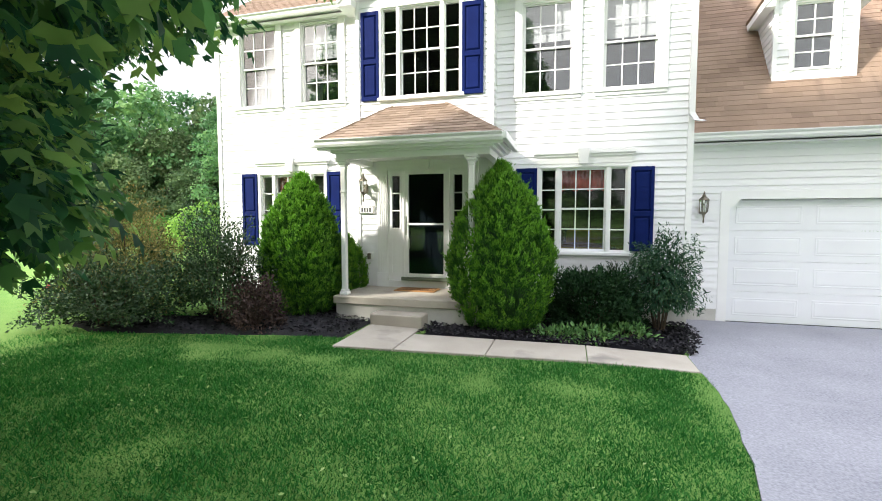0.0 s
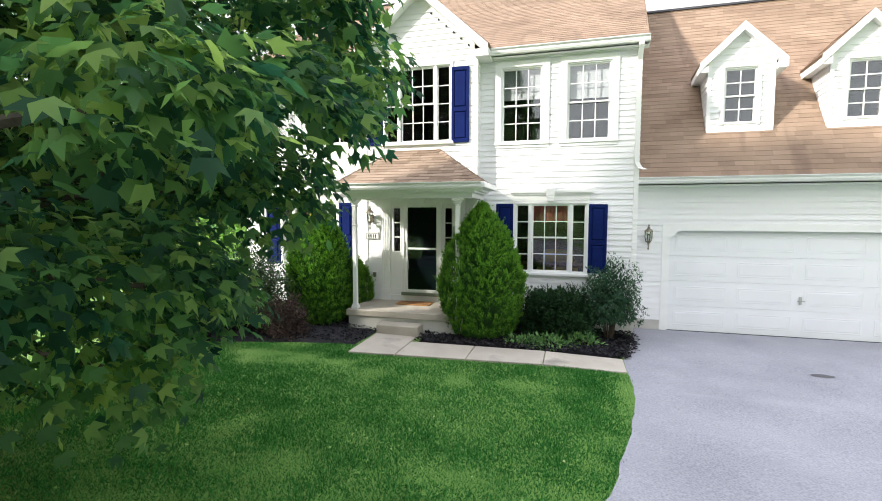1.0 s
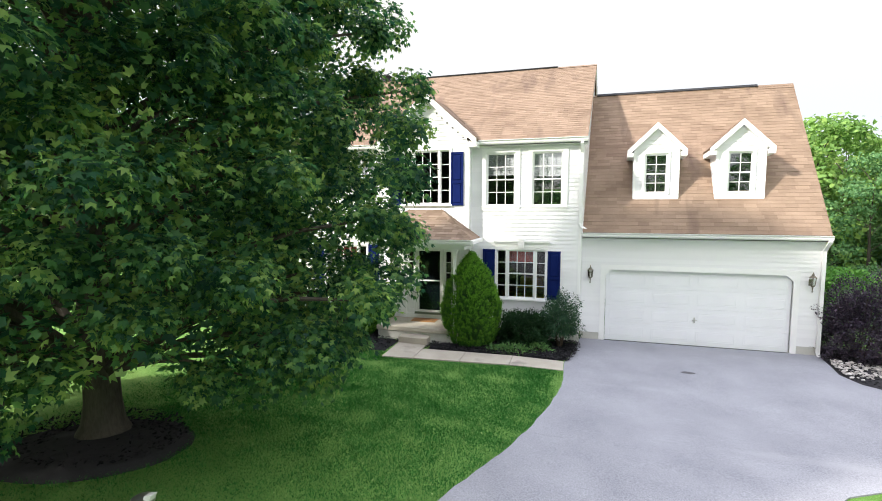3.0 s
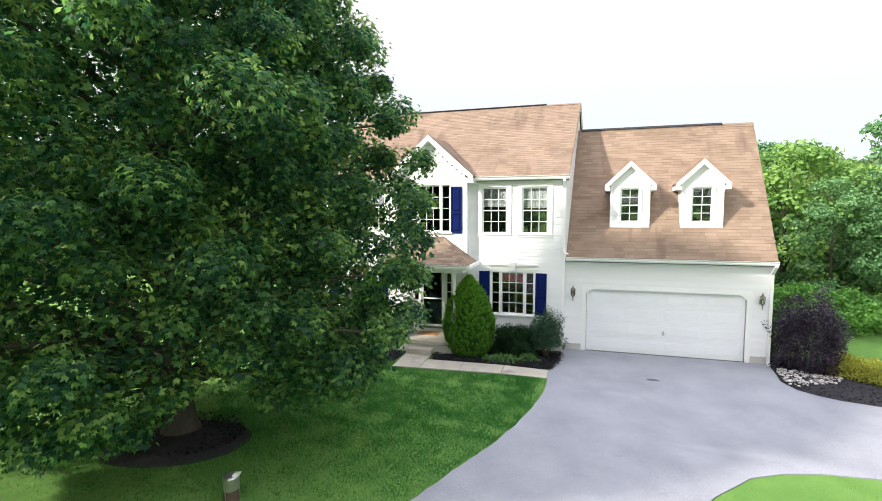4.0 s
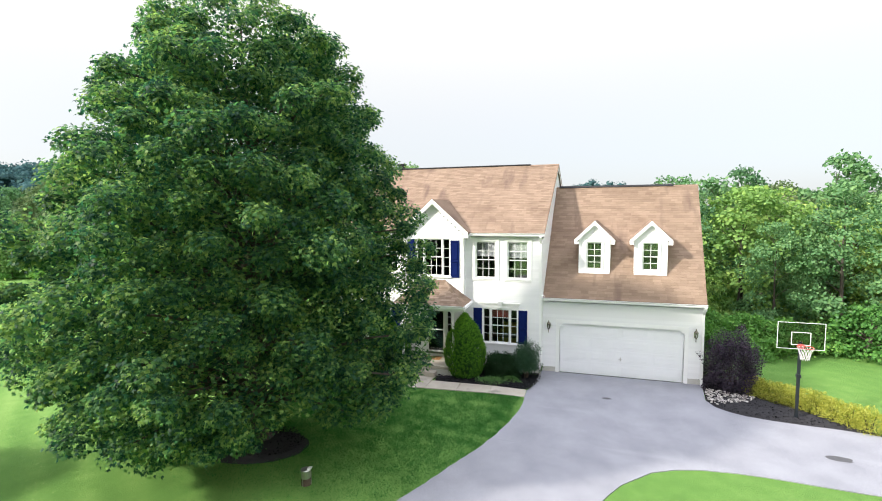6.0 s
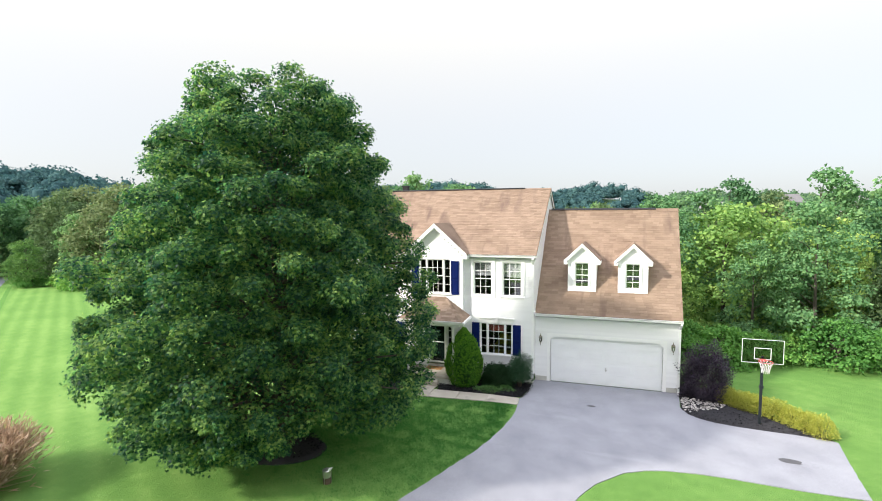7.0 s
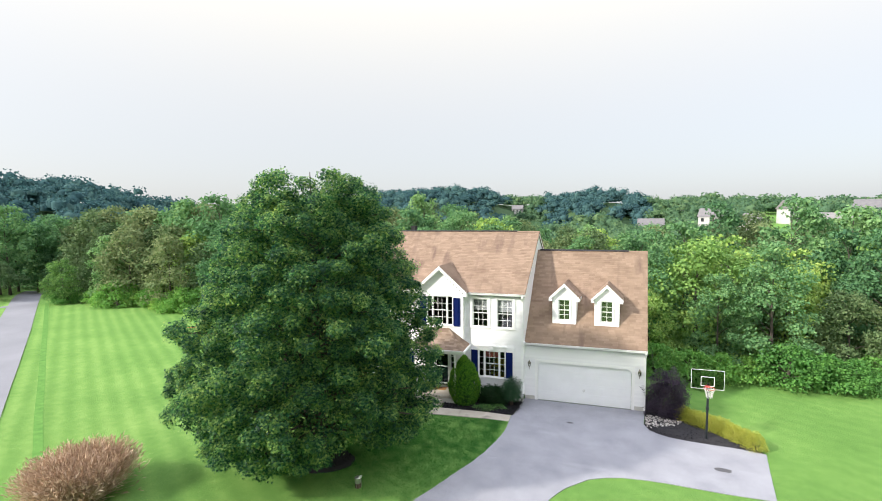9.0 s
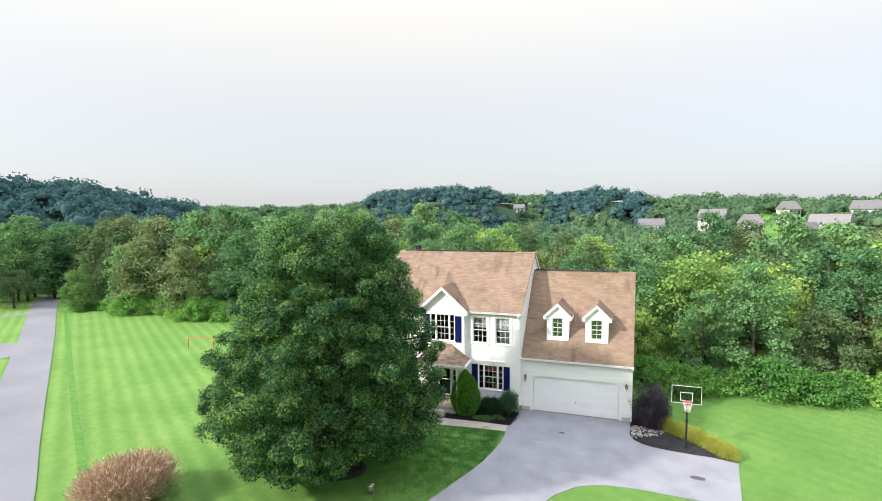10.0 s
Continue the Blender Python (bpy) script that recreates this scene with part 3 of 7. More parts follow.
joints = (-1.55, -0.345, 0.925, 2.26)
for a, b in zip(joints, joints[1:]):
    slab_piece(((a + 0.006, walk_front(a)), (b - 0.006, walk_front(b)), (b - 0.006, walk_back(b)), (a + 0.006, walk_back(a))))
slab_piece(((-2.37, walk_front(-2.37)), (-1.562, walk_front(-1.562)), (-1.568, 7.53), (-2.41, 7.53)))

# the road on the west side, with its side arm
def ribbon(name, centre, width, lift, material, label):
    bm = bmesh.new()
    lines = []
    for i, p in enumerate(centre):
        p = Vector((*p, 0))
        d = Vector((*centre[min(i + 1, len(centre) - 1)], 0)) - Vector((*centre[max(i - 1, 0)], 0))
        s = Vector((-d.y, d.x, 0)).normalized() * width / 2
        line = []
        for k in range(7):
            q = p + s * (1 - k / 3)
            line.append(bm.verts.new((q.x, q.y, ground_z(q.x, q.y) + lift)))
        lines.append(line)
    for l0, l1 in zip(lines, lines[1:]):
        for k in range(6):
            bm.faces.new((l0[k], l0[k + 1], l1[k + 1], l1[k]))
    bmesh.ops.recalc_face_normals(bm, faces=bm.faces)
    return setting(name, bm, material, label, "grass" if material is ROUGH_GRASS else "road")


def resample(points, n):
    pts = np.array(points, float)
    t = np.concatenate([[0], np.cumsum(np.linalg.norm(np.diff(pts, axis=0), axis=1))])
    s = np.linspace(0, t[-1], n)
    return [(float(np.interp(v, t, pts[:, 0])), float(np.interp(v, t, pts[:, 1]))) for v in s]


ribbon("road", resample(((40, -45.0), (20, -31.2), (-0.3, -17.3), (-8.4, -11.9), (-16.3, -6.45), (-20.7, -3.65), (-28.7, 1.6), (-44.0, 11.8), (-56.0, 19.6), (-67.1, 26.9), (-80.3, 36.5)), 90), 2.75, 0.04, ROAD, "grey asphalt lane beside the lawn")
ribbon("road_arm", resample(((-40.6, 9.0), (-45, 8.6), (-55, 6.4), (-75, -3)), 24), 4.0, 0.03, ROAD, "grey asphalt side drive off the lane")
ribbon("side_path", resample(((-58.6, 20.9), (-59.6, 18.9), (-62.0, 16.6), (-70.0, 12.0)), 20), 1.3, 0.03, ROAD, "pale side path off the lane")
ribbon("verge_strip", resample(((-8.0, -8.2), (-16.8, -2.6), (-20.8, -0.15), (-26.2, 3.3), (-32.6, 7.35), (-41.9, 13.3), (-53.1, 20.4), (-57.5, 23.2)), 50), 0.36, 0.008, ROUGH_GRASS, "strip of darker uncut grass along the lane")


# ---- the house ----
MAIN_Y, BAY_Y, GAR_Y = 9.45, 9.17, 10.0
house = thing("house", -1.0, 13.0, 0.0, "two-storey white vinyl-sided house with navy shutters and a tan shingle roof", "house")


def lean(bm):
    """The plan's slight skew towards the back."""
    for v in bm.verts:
        v.co.x += 0.083 * max(0.0, v.co.y - 9.6)
    return bm


def hpart(name, bm, material, parent=None, label="", smooth=False):
    return part(name, lean(bm), material, parent or house, label, smooth)


def front(y):
    return lambda u, d, z: (u, y - d, z)


def east(x):
    return lambda u, d, z: (x + d, u, z)


def west(x):
    return lambda u, d, z: (x - d, u, z)


def cells(left, right, z0, z1, openings, cuts=()):
    """The wall's solid cells: (u at the lower left, lower right, upper left, upper right, z, z)."""
    zs = sorted({z0, z1, *(z for o in openings for z in (o[2], o[3]) if z0 < z < z1), *(z for z in cuts if z0 < z < z1)})
    for p, q in zip(zs, zs[1:]):
        m = (p + q) / 2
        spans = [(None, None)]
        holes = sorted((o[0], o[1]) for o in openings if o[2] < m < o[3])
        edges = [None]
        for a, b in holes:
            edges += [a, b]
        edges.append(None)
        for k in range(0, len(edges), 2):
            a, b = edges[k], edges[k + 1]
            ua, ub = (left(p) if a is None else a), (right(p) if b is None else b)
            va, vb = (left(q) if a is None else a), (right(q) if b is None else b)
            if ub - ua > 0.004 or vb - va > 0.004:
                yield ua, ub, va, vb, p, q


def wall(name, place, left, right, z0, z1, openings=(), thick=0.16, cuts=(), material=None, label=""):
    bm = bmesh.new()
    for a, b, c, e, p, q in cells(left, right, z0, z1, openings, cuts):
        hexa(bm, [place(a, 0, p), place(b, 0, p), place(e, 0, q), place(c, 0, q), place(a, -thick, p), place(b, -thick, p), place(e, -thick, q), place(c, -thick, q)])
    bmesh.ops.recalc_face_normals(bm, faces=bm.faces)
    return hpart(name, bm, material or TRIM, None, label)


def boards(parent, place, left, right, z0, z1, openings=(), step=0.122, cuts=()):
    """Lapped siding, one board a course, cut round the openings."""
    n = int(math.ceil((z1 - z0) / step))
    for i in range(n):
        a, b = z0 + i * step, min(z0 + (i + 1) * step, z1)

        def out(z):
            return 0.005 + 0.0135 * (1 - (z - a) / step)
        for ua, ub, va, vb, p, q in cells(left, right, a, b, openings, cuts):
            bm = bmesh.new()
            hexa(bm, [place(ua, out(p), p), place(ub, out(p), p), place(vb, out(q), q), place(va, out(q), q), place(ua, 0.001, p), place(ub, 0.001, p), place(vb, 0.001, q), place(va, 0.001, q)], skip=(1,))
            bmesh.ops.recalc_face_normals(bm, faces=bm.faces)
            hpart("siding_board", bm, SIDING, parent)


def const(v):
    return lambda z: v


def bars(bm, place, d0, d1, rects):
    for a, b, p, q in rects:
        hexa(bm, [place(a, d1, p), place(b, d1, p), place(b, d1, q), place(a, d1, q), place(a, d0, p), place(b, d0, p), place(b, d0, q), place(a, d0, q)])


def pframe(bm, place, a, b, p, q, w, d0, d1):
    """A rectangular frame as one closed ring."""
    ring = [[bm.verts.new(place(u, d, z)) for u, z in ((a + i, p + i), (b - i, p + i), (b - i, q - i), (a + i, q - i))] for i, d in ((0, d0), (0, d1), (w, d1), (w, d0))]
    for r0, r1 in zip(ring, ring[1:] + ring[:1]):
        for k in range(4):
            j = (k + 1) % 4
            bm.faces.new((r0[k], r0[j], r1[j], r1[k]))


def done(name, bm, material, parent, label="", bevel=0.0):
    bmesh.ops.recalc_face_normals(bm, faces=bm.faces)
    if bevel:
        bmesh.ops.bevel(bm, geom=bm.edges[:], offset=bevel, segments=1, affect="EDGES")
    return hpart(name, bm, material, parent, label)


def sash(parent, place, a, b, p, q, cols, rows, d, w=0.032, glass=None):
    bm = bmesh.new()
    pframe(bm, place, a, b, p, q, w, d - 0.035, d)
    frame_ = done("sash", bm, TRIM, parent)
    bars_ = [(a + w + (b - a - 2 * w) * k / cols, None) for k in range(1, cols)] + [(None, p + w + (q - p - 2 * w) * k / rows) for k in range(1, rows)]
    for u, z in bars_:
        bm = bmesh.new()
        if z is None:
            bars(bm, place, d - 0.020, d - 0.006, ((u - 0.010, u + 0.010, p + w, q - w),))
        else:
            bars(bm, place, d - 0.0205, d - 0.0055, ((a + w, b - w, z - 0.010, z + 0.010),))
        done("muntin", bm, TRIM, parent)
    bm = bmesh.new()
    bars(bm, place, d - 0.026, d - 0.022, ((a + w - 0.005, b - w + 0.005, p + w - 0.005, q - w + 0.005),))
    pane = done("pane", bm, glass or GLASS, parent)
    pane.visible_shadow = False


def casing(parent, place, rects):
    """Flat boards round an opening, one object each."""
    for r in rects:
        bm = bmesh.new()
        bars(bm, place, -0.02, 0.045, (r,))
        done("casing", bm, TRIM, parent)


def double_hung(name, place, a, b, p, q, cols=3, rows=2, trim=0.13, blind=0.0, label="", parent=None, head=0.12, sill=True):
    """A double-hung window in the opening a..b, p..q, with its flat casing."""
    bm = bmesh.new()
    pframe(bm, place, a, b, p, q, 0.028, -0.13, 0.02)
    win = done(name, bm, TRIM, parent, label)
    casing(win, place, ((a - trim, a, p - 0.02, q + head), (b, b + trim, p - 0.02, q + head), (a, b, q, q + head)))
    if sill:
        bm = bmesh.new()
        bars(bm, place, -0.05, 0.058, ((a - trim - 0.02, b + trim + 0.02, p - 0.045, p),))
        bars(bm, place, -0.02, 0.035, ((a - trim, b + trim, p - 0.11, p - 0.045),))
        done("sill", bm, TRIM, win, bevel=0.006)
    m = (p + q) / 2
    sash(win, place, a + 0.028, b - 0.028, m - 0.02, q - 0.028, cols, rows, -0.012, glass=GLASS_HIGH)
    sash(win, place, a + 0.028, b - 0.028, p + 0.028, m + 0.02, cols, rows, -0.05, glass=GLASS_HIGH)
    if blind:
        bm = bmesh.new()
        n = max(3, int((q - p) * blind / 0.05))
        for k in range(n):
            z = q - 0.03 - k * 0.05
            bars(bm, place, -0.135, -0.115, ((a + 0.03, b - 0.03, z - 0.047, z),))
        done("blind", bm, BLIND, win, "white pleated blind, partly lowered")
    return win


def triple(name, place, a, b, p, q, side, cols=3, label="", valance=True):
    """A double-hung window between two narrow side lights, under one casing."""
    bm = bmesh.new()
    t = 0.055
    c0, c1 = a + side, b - side
    pframe(bm, place, a, b, p, q, 0.02, -0.13, 0.02)
    win = done(name, bm, TRIM, None, label)
    casing(win, place, ((a - t, a, p - 0.02, q + t), (b, b + t, p - 0.02, q + t), (a, b, q, q + t)))
    for c in (c0, c1):
        bm = bmesh.new()
        bars(bm, place, -0.02, 0.045, ((c - 0.032, c + 0.032, p + 0.02, q - 0.02),))
        done("mullion", bm, TRIM, win)
    bm = bmesh.new()
    bars(bm, place, -0.05, 0.07, ((a - t - 0.02, b + t + 0.02, p - 0.06, p),))
    done("sill", bm, TRIM, win, bevel=0.006)
    m = (p + q) / 2 + 0.02
    sash(win, place, c0 + 0.032, c1 - 0.032, m - 0.02, q - 0.02, cols, 2, -0.010)
    sash(win, place, c0 + 0.032, c1 - 0.032, p + 0.02, m + 0.02, cols, 2, -0.048)
    for u0, u1 in ((a + 0.02, c0 - 0.032), (c1 + 0.032, b - 0.02)):
        sash(win, place, u0, u1, p + 0.02, q - 0.02, 1, 4, -0.02, 0.022)
    if valance:
        bm = bmesh.new()
        n = 28
        wv = c1 - c0 - 0.1
        prev = None
        for k in range(n + 1):
            u = c0 + 0.05 + wv * k / n
            d = -0.13 - 0.012 * math.sin(k * 1.9) - 0.01 * math.sin(k * 0.7)
            low = q - 0.40 - 0.03 * math.cos(k * 2 * math.pi * 3 / n)
            cur = [bm.verts.new(place(u, d, q - 0.03)), bm.verts.new(place(u, d - 0.012, q - 0.22)), bm.verts.new(place(u, d + 0.01, low))]
            if prev:
                bm.faces.new((prev[0], cur[0], cur[1], prev[1]))
                bm.faces.new((prev[1], cur[1], cur[2], prev[2]))
            prev = cur
        done("valance", bm, RED_CLOTH, win, "gathered red fabric valance")
    return win


def crosshead(place, a, b, z0, z1, name="crosshead"):
    """A moulded head over a window, with a keystone."""
    bm = bmesh.new()
    h = z1 - z0
    bars(bm, place, -0.01, 0.05, ((a + 0.07, b - 0.07, z0, z0 + h * 0.55),))
    bars(bm, place, -0.01, 0.075, ((a + 0.045, b - 0.045, z0 + h * 0.55, z0 + h * 0.75),))
    bars(bm, place, -0.01, 0.105, ((a, b, z0 + h * 0.75, z1),))
    head = done(name, bm, TRIM, None, "white moulded crosshead with a keystone")
    bm = bmesh.new()
    m = (a + b) / 2
    hexa(bm, [place(m - 0.075, 0.125, z0 - 0.01), place(m + 0.075, 0.125, z0 - 0.01), place(m + 0.105, 0.135, z1 + 0.045), place(m - 0.105, 0.135, z1 + 0.045), place(m - 0.075, 0, z0 - 0.01), place(m + 0.075, 0, z0 - 0.01), place(m + 0.105, 0, z1 + 0.045), place(m - 0.105, 0, z1 + 0.045)])
    done("keystone", bm, TRIM, head, bevel=0.005)


def shutter(place, a, b, p, q):
    bm = bmesh.new()
    w = 0.055
    mid = p + (q - p) * 0.44
    bars(bm, place, 0.018, 0.052, ((a, a + w, p, q), (b - w, b, p, q), (a + w, b - w, p, p + 0.075), (a + w, b - w, q - 0.075, q), (a + w, b - w, mid - 0.045, mid + 0.045)))
    bmesh.ops.bevel(bm, geom=bm.edges[:], offset=0.004, segments=1, affect="EDGES")
    sh = done("shutter", bm, NAVY, None, "navy blue raised-panel shutter")
    for z0, z1 in ((p + 0.075, mid - 0.045), (mid + 0.045, q - 0.075)):
        bm = bmesh.new()
        a0, b0 = a + w, b - w
        outer = [place(a0, 0.030, z0), place(b0, 0.030, z0), place(b0, 0.030, z1), place(a0, 0.030, z1)]
        i = 0.042
        inner = [place(a0 + i, 0.047, z0 + i), place(b0 - i, 0.047, z0 + i), place(b0 - i, 0.047, z1 - i), place(a0 + i, 0.047, z1 - i)]
        lo = 0.012
        rim = [place(a0 + lo, 0.026, z0 + lo), place(b0 - lo, 0.026, z0 + lo), place(b0 - lo, 0.026, z1 - lo), place(a0 + lo, 0.026, z1 - lo)]
        vo, vr, vi = ([bm.verts.new(c) for c in ring] for ring in (outer, rim, inner))
        for k in range(4):
            j = (k + 1) % 4
            bm.faces.new((vo[k], vo[j], vr[j], vr[k]))
            bm.faces.new((vr[k], vr[j], vi[j], vi[k]))
        bm.faces.new(vi)
        done("panel", bm, NAVY, sh)
    return sh


def inside(o, g=0.0):
    return (o[0] - g, o[1] + g, o[2] - g, o[3] + g)


# openings: a, b, lower z, upper z
W1, W2 = (-6.27, -5.36, 4.25, 5.90), (-4.78, -3.90, 4.25, 5.90)
W3, W4 = (-0.22, 0.69, 4.11, 5.74), (1.18, 2.09, 4.11, 5.74)
BAYW = (-2.86, -1.30, 4.17, 5.84)
GL, GR = (-5.82, -4.27, 1.28, 2.80), (0.13, 1.645, 1.26, 2.78)
DOORSET = (-2.74, -1.18, 0.53, 2.82)
GDOOR = (3.36, 8.25, 0.0, 2.20)
XL, XR, BL, BR = -6.90, 2.65, -3.40, -0.69
BASE = 0.30

main_front, bay_front, gar_front = front(MAIN_Y), front(BAY_Y), front(GAR_Y)
# walls
wl = wall("front_wall", main_front, const(XL), const(XR), BASE, 6.08, [W1, W2, W3, W4, GL, GR, (BL + 0.02, BR - 0.02, 0.5, 6.08)], label="white lapped siding wall")
boards(wl, main_front, const(XL + 0.09), const(BL), BASE, 5.92, [inside(o, 0.02) for o in (W1, W2, GL)])
boards(wl, main_front, const(BR), const(XR - 0.09), BASE, 5.92, [inside(o, 0.02) for o in (W3, W4, GR)])
GS = 0.89
bay_l, bay_r = (lambda z: max(BL, -2.045 - (7.52 - z) / GS)), (lambda z: min(BR, -2.045 + (7.52 - z) / GS))
wb = wall("bay_wall", bay_front, bay_l, bay_r, 0.50, 7.45, [BAYW, DOORSET], cuts=(6.02,), label="white projecting bay wall under a small gable")
boards(wb, bay_front, lambda z: max(BL + 0.08, -2.045 - (7.40 - z) / GS), lambda z: min(BR - 0.08, -2.045 + (7.40 - z) / GS), 0.53, 7.35, [inside(BAYW, 0.02), (-2.97, -0.95, 0.4, 3.05)], cuts=(6.02,))
for name, place in (("bay_side", east(BR)), ("bay_side", west(BL))):
    w = wall(name, place, const(BAY_Y + 0.002), const(MAIN_Y + 0.3), 0.4, 6.1)
    boards(w, place, const(BAY_Y + 0.02), const(MAIN_Y), 0.53, 5.95)
wg = wall("garage_wall", gar_front, const(XR + 0.02), const(8.93), 0.02, 3.30, [GDOOR], label="white siding wall of the attached garage")
boards(wg, gar_front, const(XR + 0.0), const(8.93 - 0.08), 0.24, 3.15, [(GDOOR[0] - 0.12, GDOOR[1] + 0.12, -0.1, GDOOR[3] + 0.12)])
# side and back walls
SL = 0.746
RY, RZ = 13.70, 9.38


es = east(XR)
gable_lo, gable_hi = (lambda z: MAIN_Y if z <= 6.05 else MAIN_Y + (z - 6.05) / SL), (lambda z: 17.95 if z <= 6.05 else 17.95 - (z - 6.05) / SL)
we = wall("side_wall_east", es, lambda z: gable_lo(z) + 0.16, gable_hi, BASE, 9.2, (), cuts=(6.05,))
boards(we, es, lambda z: gable_lo(z) + 0.03, gable_hi, 3.3, 9.1, (), cuts=(6.05,))
wall("side_wall_west", west(XL), lambda z: gable_lo(z) + 0.16, gable_hi, BASE, 9.2, (), cuts=(6.05,))
wall("back_wall", front(17.95), const(XL), const(XR), BASE, 6.08)
GRY, GRZ, GSL = 13.62, 8.22, 1.265
g_lo, g_hi = (lambda z: GAR_Y if z <= 3.3 else GAR_Y - 0.04 + (z - 3.3) / GSL), (lambda z: 17.24 if z <= 3.3 else 17.28 - (z - 3.3) / GSL)
ge = east(8.93)
wge = wall("garage_side_wall", ge, lambda z: g_lo(z) + 0.16, g_hi, 0.02, 7.9, (), cuts=(3.3,))
boards(wge, ge, lambda z: g_lo(z) + 0.03, g_hi, 0.24, 7.8, (), cuts=(3.3,))
wall("garage_back_wall", front(17.24), const(XR), const(8.93), 0.02, 3.3)

# foundation
for name, p, a, b, z1 in (("foundation", front(MAIN_Y + 0.02), XL, XR - 0.003, BASE), ("foundation", front(GAR_Y - 0.012), XR, GDOOR[0] - 0.16, 0.235), ("foundation", front(GAR_Y - 0.012), GDOOR[1] + 0.16, 8.94, 0.235)):
    wall(name, p, const(a), const(b), -0.5, z1, thick=0.2, material=BLOCK, label="weathered concrete foundation")

# corner posts
for x0, x1, y, z0, z1 in ((XL, XL + 0.09, MAIN_Y, BASE, 5.95), (XR - 0.09, XR, MAIN_Y, BASE, 5.95), (BL, BL + 0.08, BAY_Y, 0.53, 6.0), (BR - 0.08, BR, BAY_Y, 0.53, 6.0), (8.85, 8.93, GAR_Y, 0.24, 3.15)):
    bm = bmesh.new()
    box(bm, x0, y - 0.03, z0, x1 + 0.004, y + 0.0, z1)
    done("corner_trim", bm, TRIM, None)

# windows, heads, shutters
for o, bl in ((W1, 0.95), (W2, 0.45), (W3, 0.42), (W4, 0.45)):
    double_hung("window", main_front, *o, blind=bl, label="white double-hung window with a lowered blind")
triple("window", bay_front, *BAYW, 0.345, label="white triple window with narrow side lights", valance=False)
triple("window", main_front, *GL, 0.33, label="white triple window with a red valance inside")
triple("window", main_front, *GR, 0.33, label="white triple window with a red valance inside")
crosshead(main_front, GL[0] - 0.14, GL[1] + 0.14, GL[3] + 0.06, GL[3] + 0.30)
crosshead(main_front, GR[0] - 0.11, GR[1] + 0.11, GR[3] + 0.06, GR[3] + 0.29)
for place, a, b, p, q in ((bay_front, -3.275, -2.90, 4.13, 5.80), (bay_front, -1.27, -0.875, 4.13, 5.76), (main_front, -6.29, -5.90, 1.28, 2.83), (main_front, -4.20, -3.83, 1.28, 2.83), (main_front, -0.30, 0.085, 1.28, 2.78), (main_front, 1.685, 2.065, 1.29, 2.76)):
    shutter(place, a, b, p, q)

# ---- roofs ----
def shingle_tabs(bm, o, across, up_dir, width_lo, width_hi, length, rng, step=0.135, tab=0.32, thick=0.008, holes=None):
    """Lapped tabs on a slope: o is the eave's left end; rows go up, tabs across. width_lo, width_hi: the extent across at a height up the slope."""
    n = across.cross(up_dir).normalized()
    if n.z < 0:
        n = -n
    rows = int(length / step) + 1
    for i in range(rows):
        s0, s1 = i * step, min(length, i * step + step)
        if s1 - s0 < 0.02:
            continue
        a, b = max(width_lo(s0), -999), width_hi(s0)
        u = a - rng.random() * tab
        while u < b:
            u1 = u + tab * (0.85 + 0.3 * rng.random())
            p, q = max(u, a), min(u1, b)
            pl, ql = max(u, width_lo(s1)), min(u1, width_hi(s1))
            if q - p > 0.01 and ql > pl and not (holes and holes((p + q) / 2, (s0 + s1) / 2)):
                lift = thick * (1 + 0.5 * rng.random())
                g = 0.0025
                pts = [o + across * (p + g) + up_dir * s0 + n * lift, o + across * (q - g) + up_dir * s0 + n * lift, o + across * (ql - g) + up_dir * (s1 + 0.01) + n * 0.004, o + across * (pl + g) + up_dir * (s1 + 0.01) + n * 0.004]
                vs = [bm.verts.new(c) for c in pts] + [bm.verts.new(pts[0] - n * lift), bm.verts.new(pts[1] - n * lift)]
                bm.faces.new(vs[:4])
                bm.faces.new((vs[4], vs[5], vs[1], vs[0]))
            u = u1


def deck(name, corners, thick, material, label=""):
    """A roof's board, from the four corners of its upper side."""
    bm = bmesh.new()
    c = [Vector(p) for p in corners]
    n = (c[1] - c[0]).cross(c[-1] - c[0]).normalized()
    if n.z < 0:
        n = -n
    top, low = [bm.verts.new(p) for p in c], [bm.verts.new(p - n * thick) for p in c]
    bm.faces.new(top)
    bm.faces.new(low[::-1])
    for k in range(len(c)):
        j = (k + 1) % len(c)
        bm.faces.new((top[j], top[k], low[k], low[j]))
    bmesh.ops.recalc_face_normals(bm, faces=bm.faces)
    return hpart(name, bm, material, None, label)


rng_roof = random.Random(4)
X = Vector((1, 0, 0))


def slope_roof(name, x0, x1, ey, ez, ry, rz, label, holes=None):
    d = deck(name, ((x0, ey, ez), (x1, ey, ez), (x1, ry, rz), (x0, ry, rz)), 0.10, SHINGLE, label)
    bm = bmesh.new()
    up_dir = Vector((0, ry - ey, rz - ez))
    L = up_dir.length
    up_dir.normalize()
    shingle_tabs(bm, Vector((x0, ey, ez)), X, up_dir, const(0.0), const(x1 - x0), L, rng_roof, holes=holes)
    sh = hpart("shingles", bm, SHINGLE, d)
    sh["kind"] = "stuff"
    return d


ME, MZ = 9.26, 6.10
GE, GZ = 9.74, 3.33


def under_gable(u, s):
    """Where the small gable's roof covers the main slope."""
    y = ME + s * math.cos(math.atan(SL))
    return abs(u + XL - 0.12 + 2.045) < 1.62 * (1 - (y - ME) / 1.95)


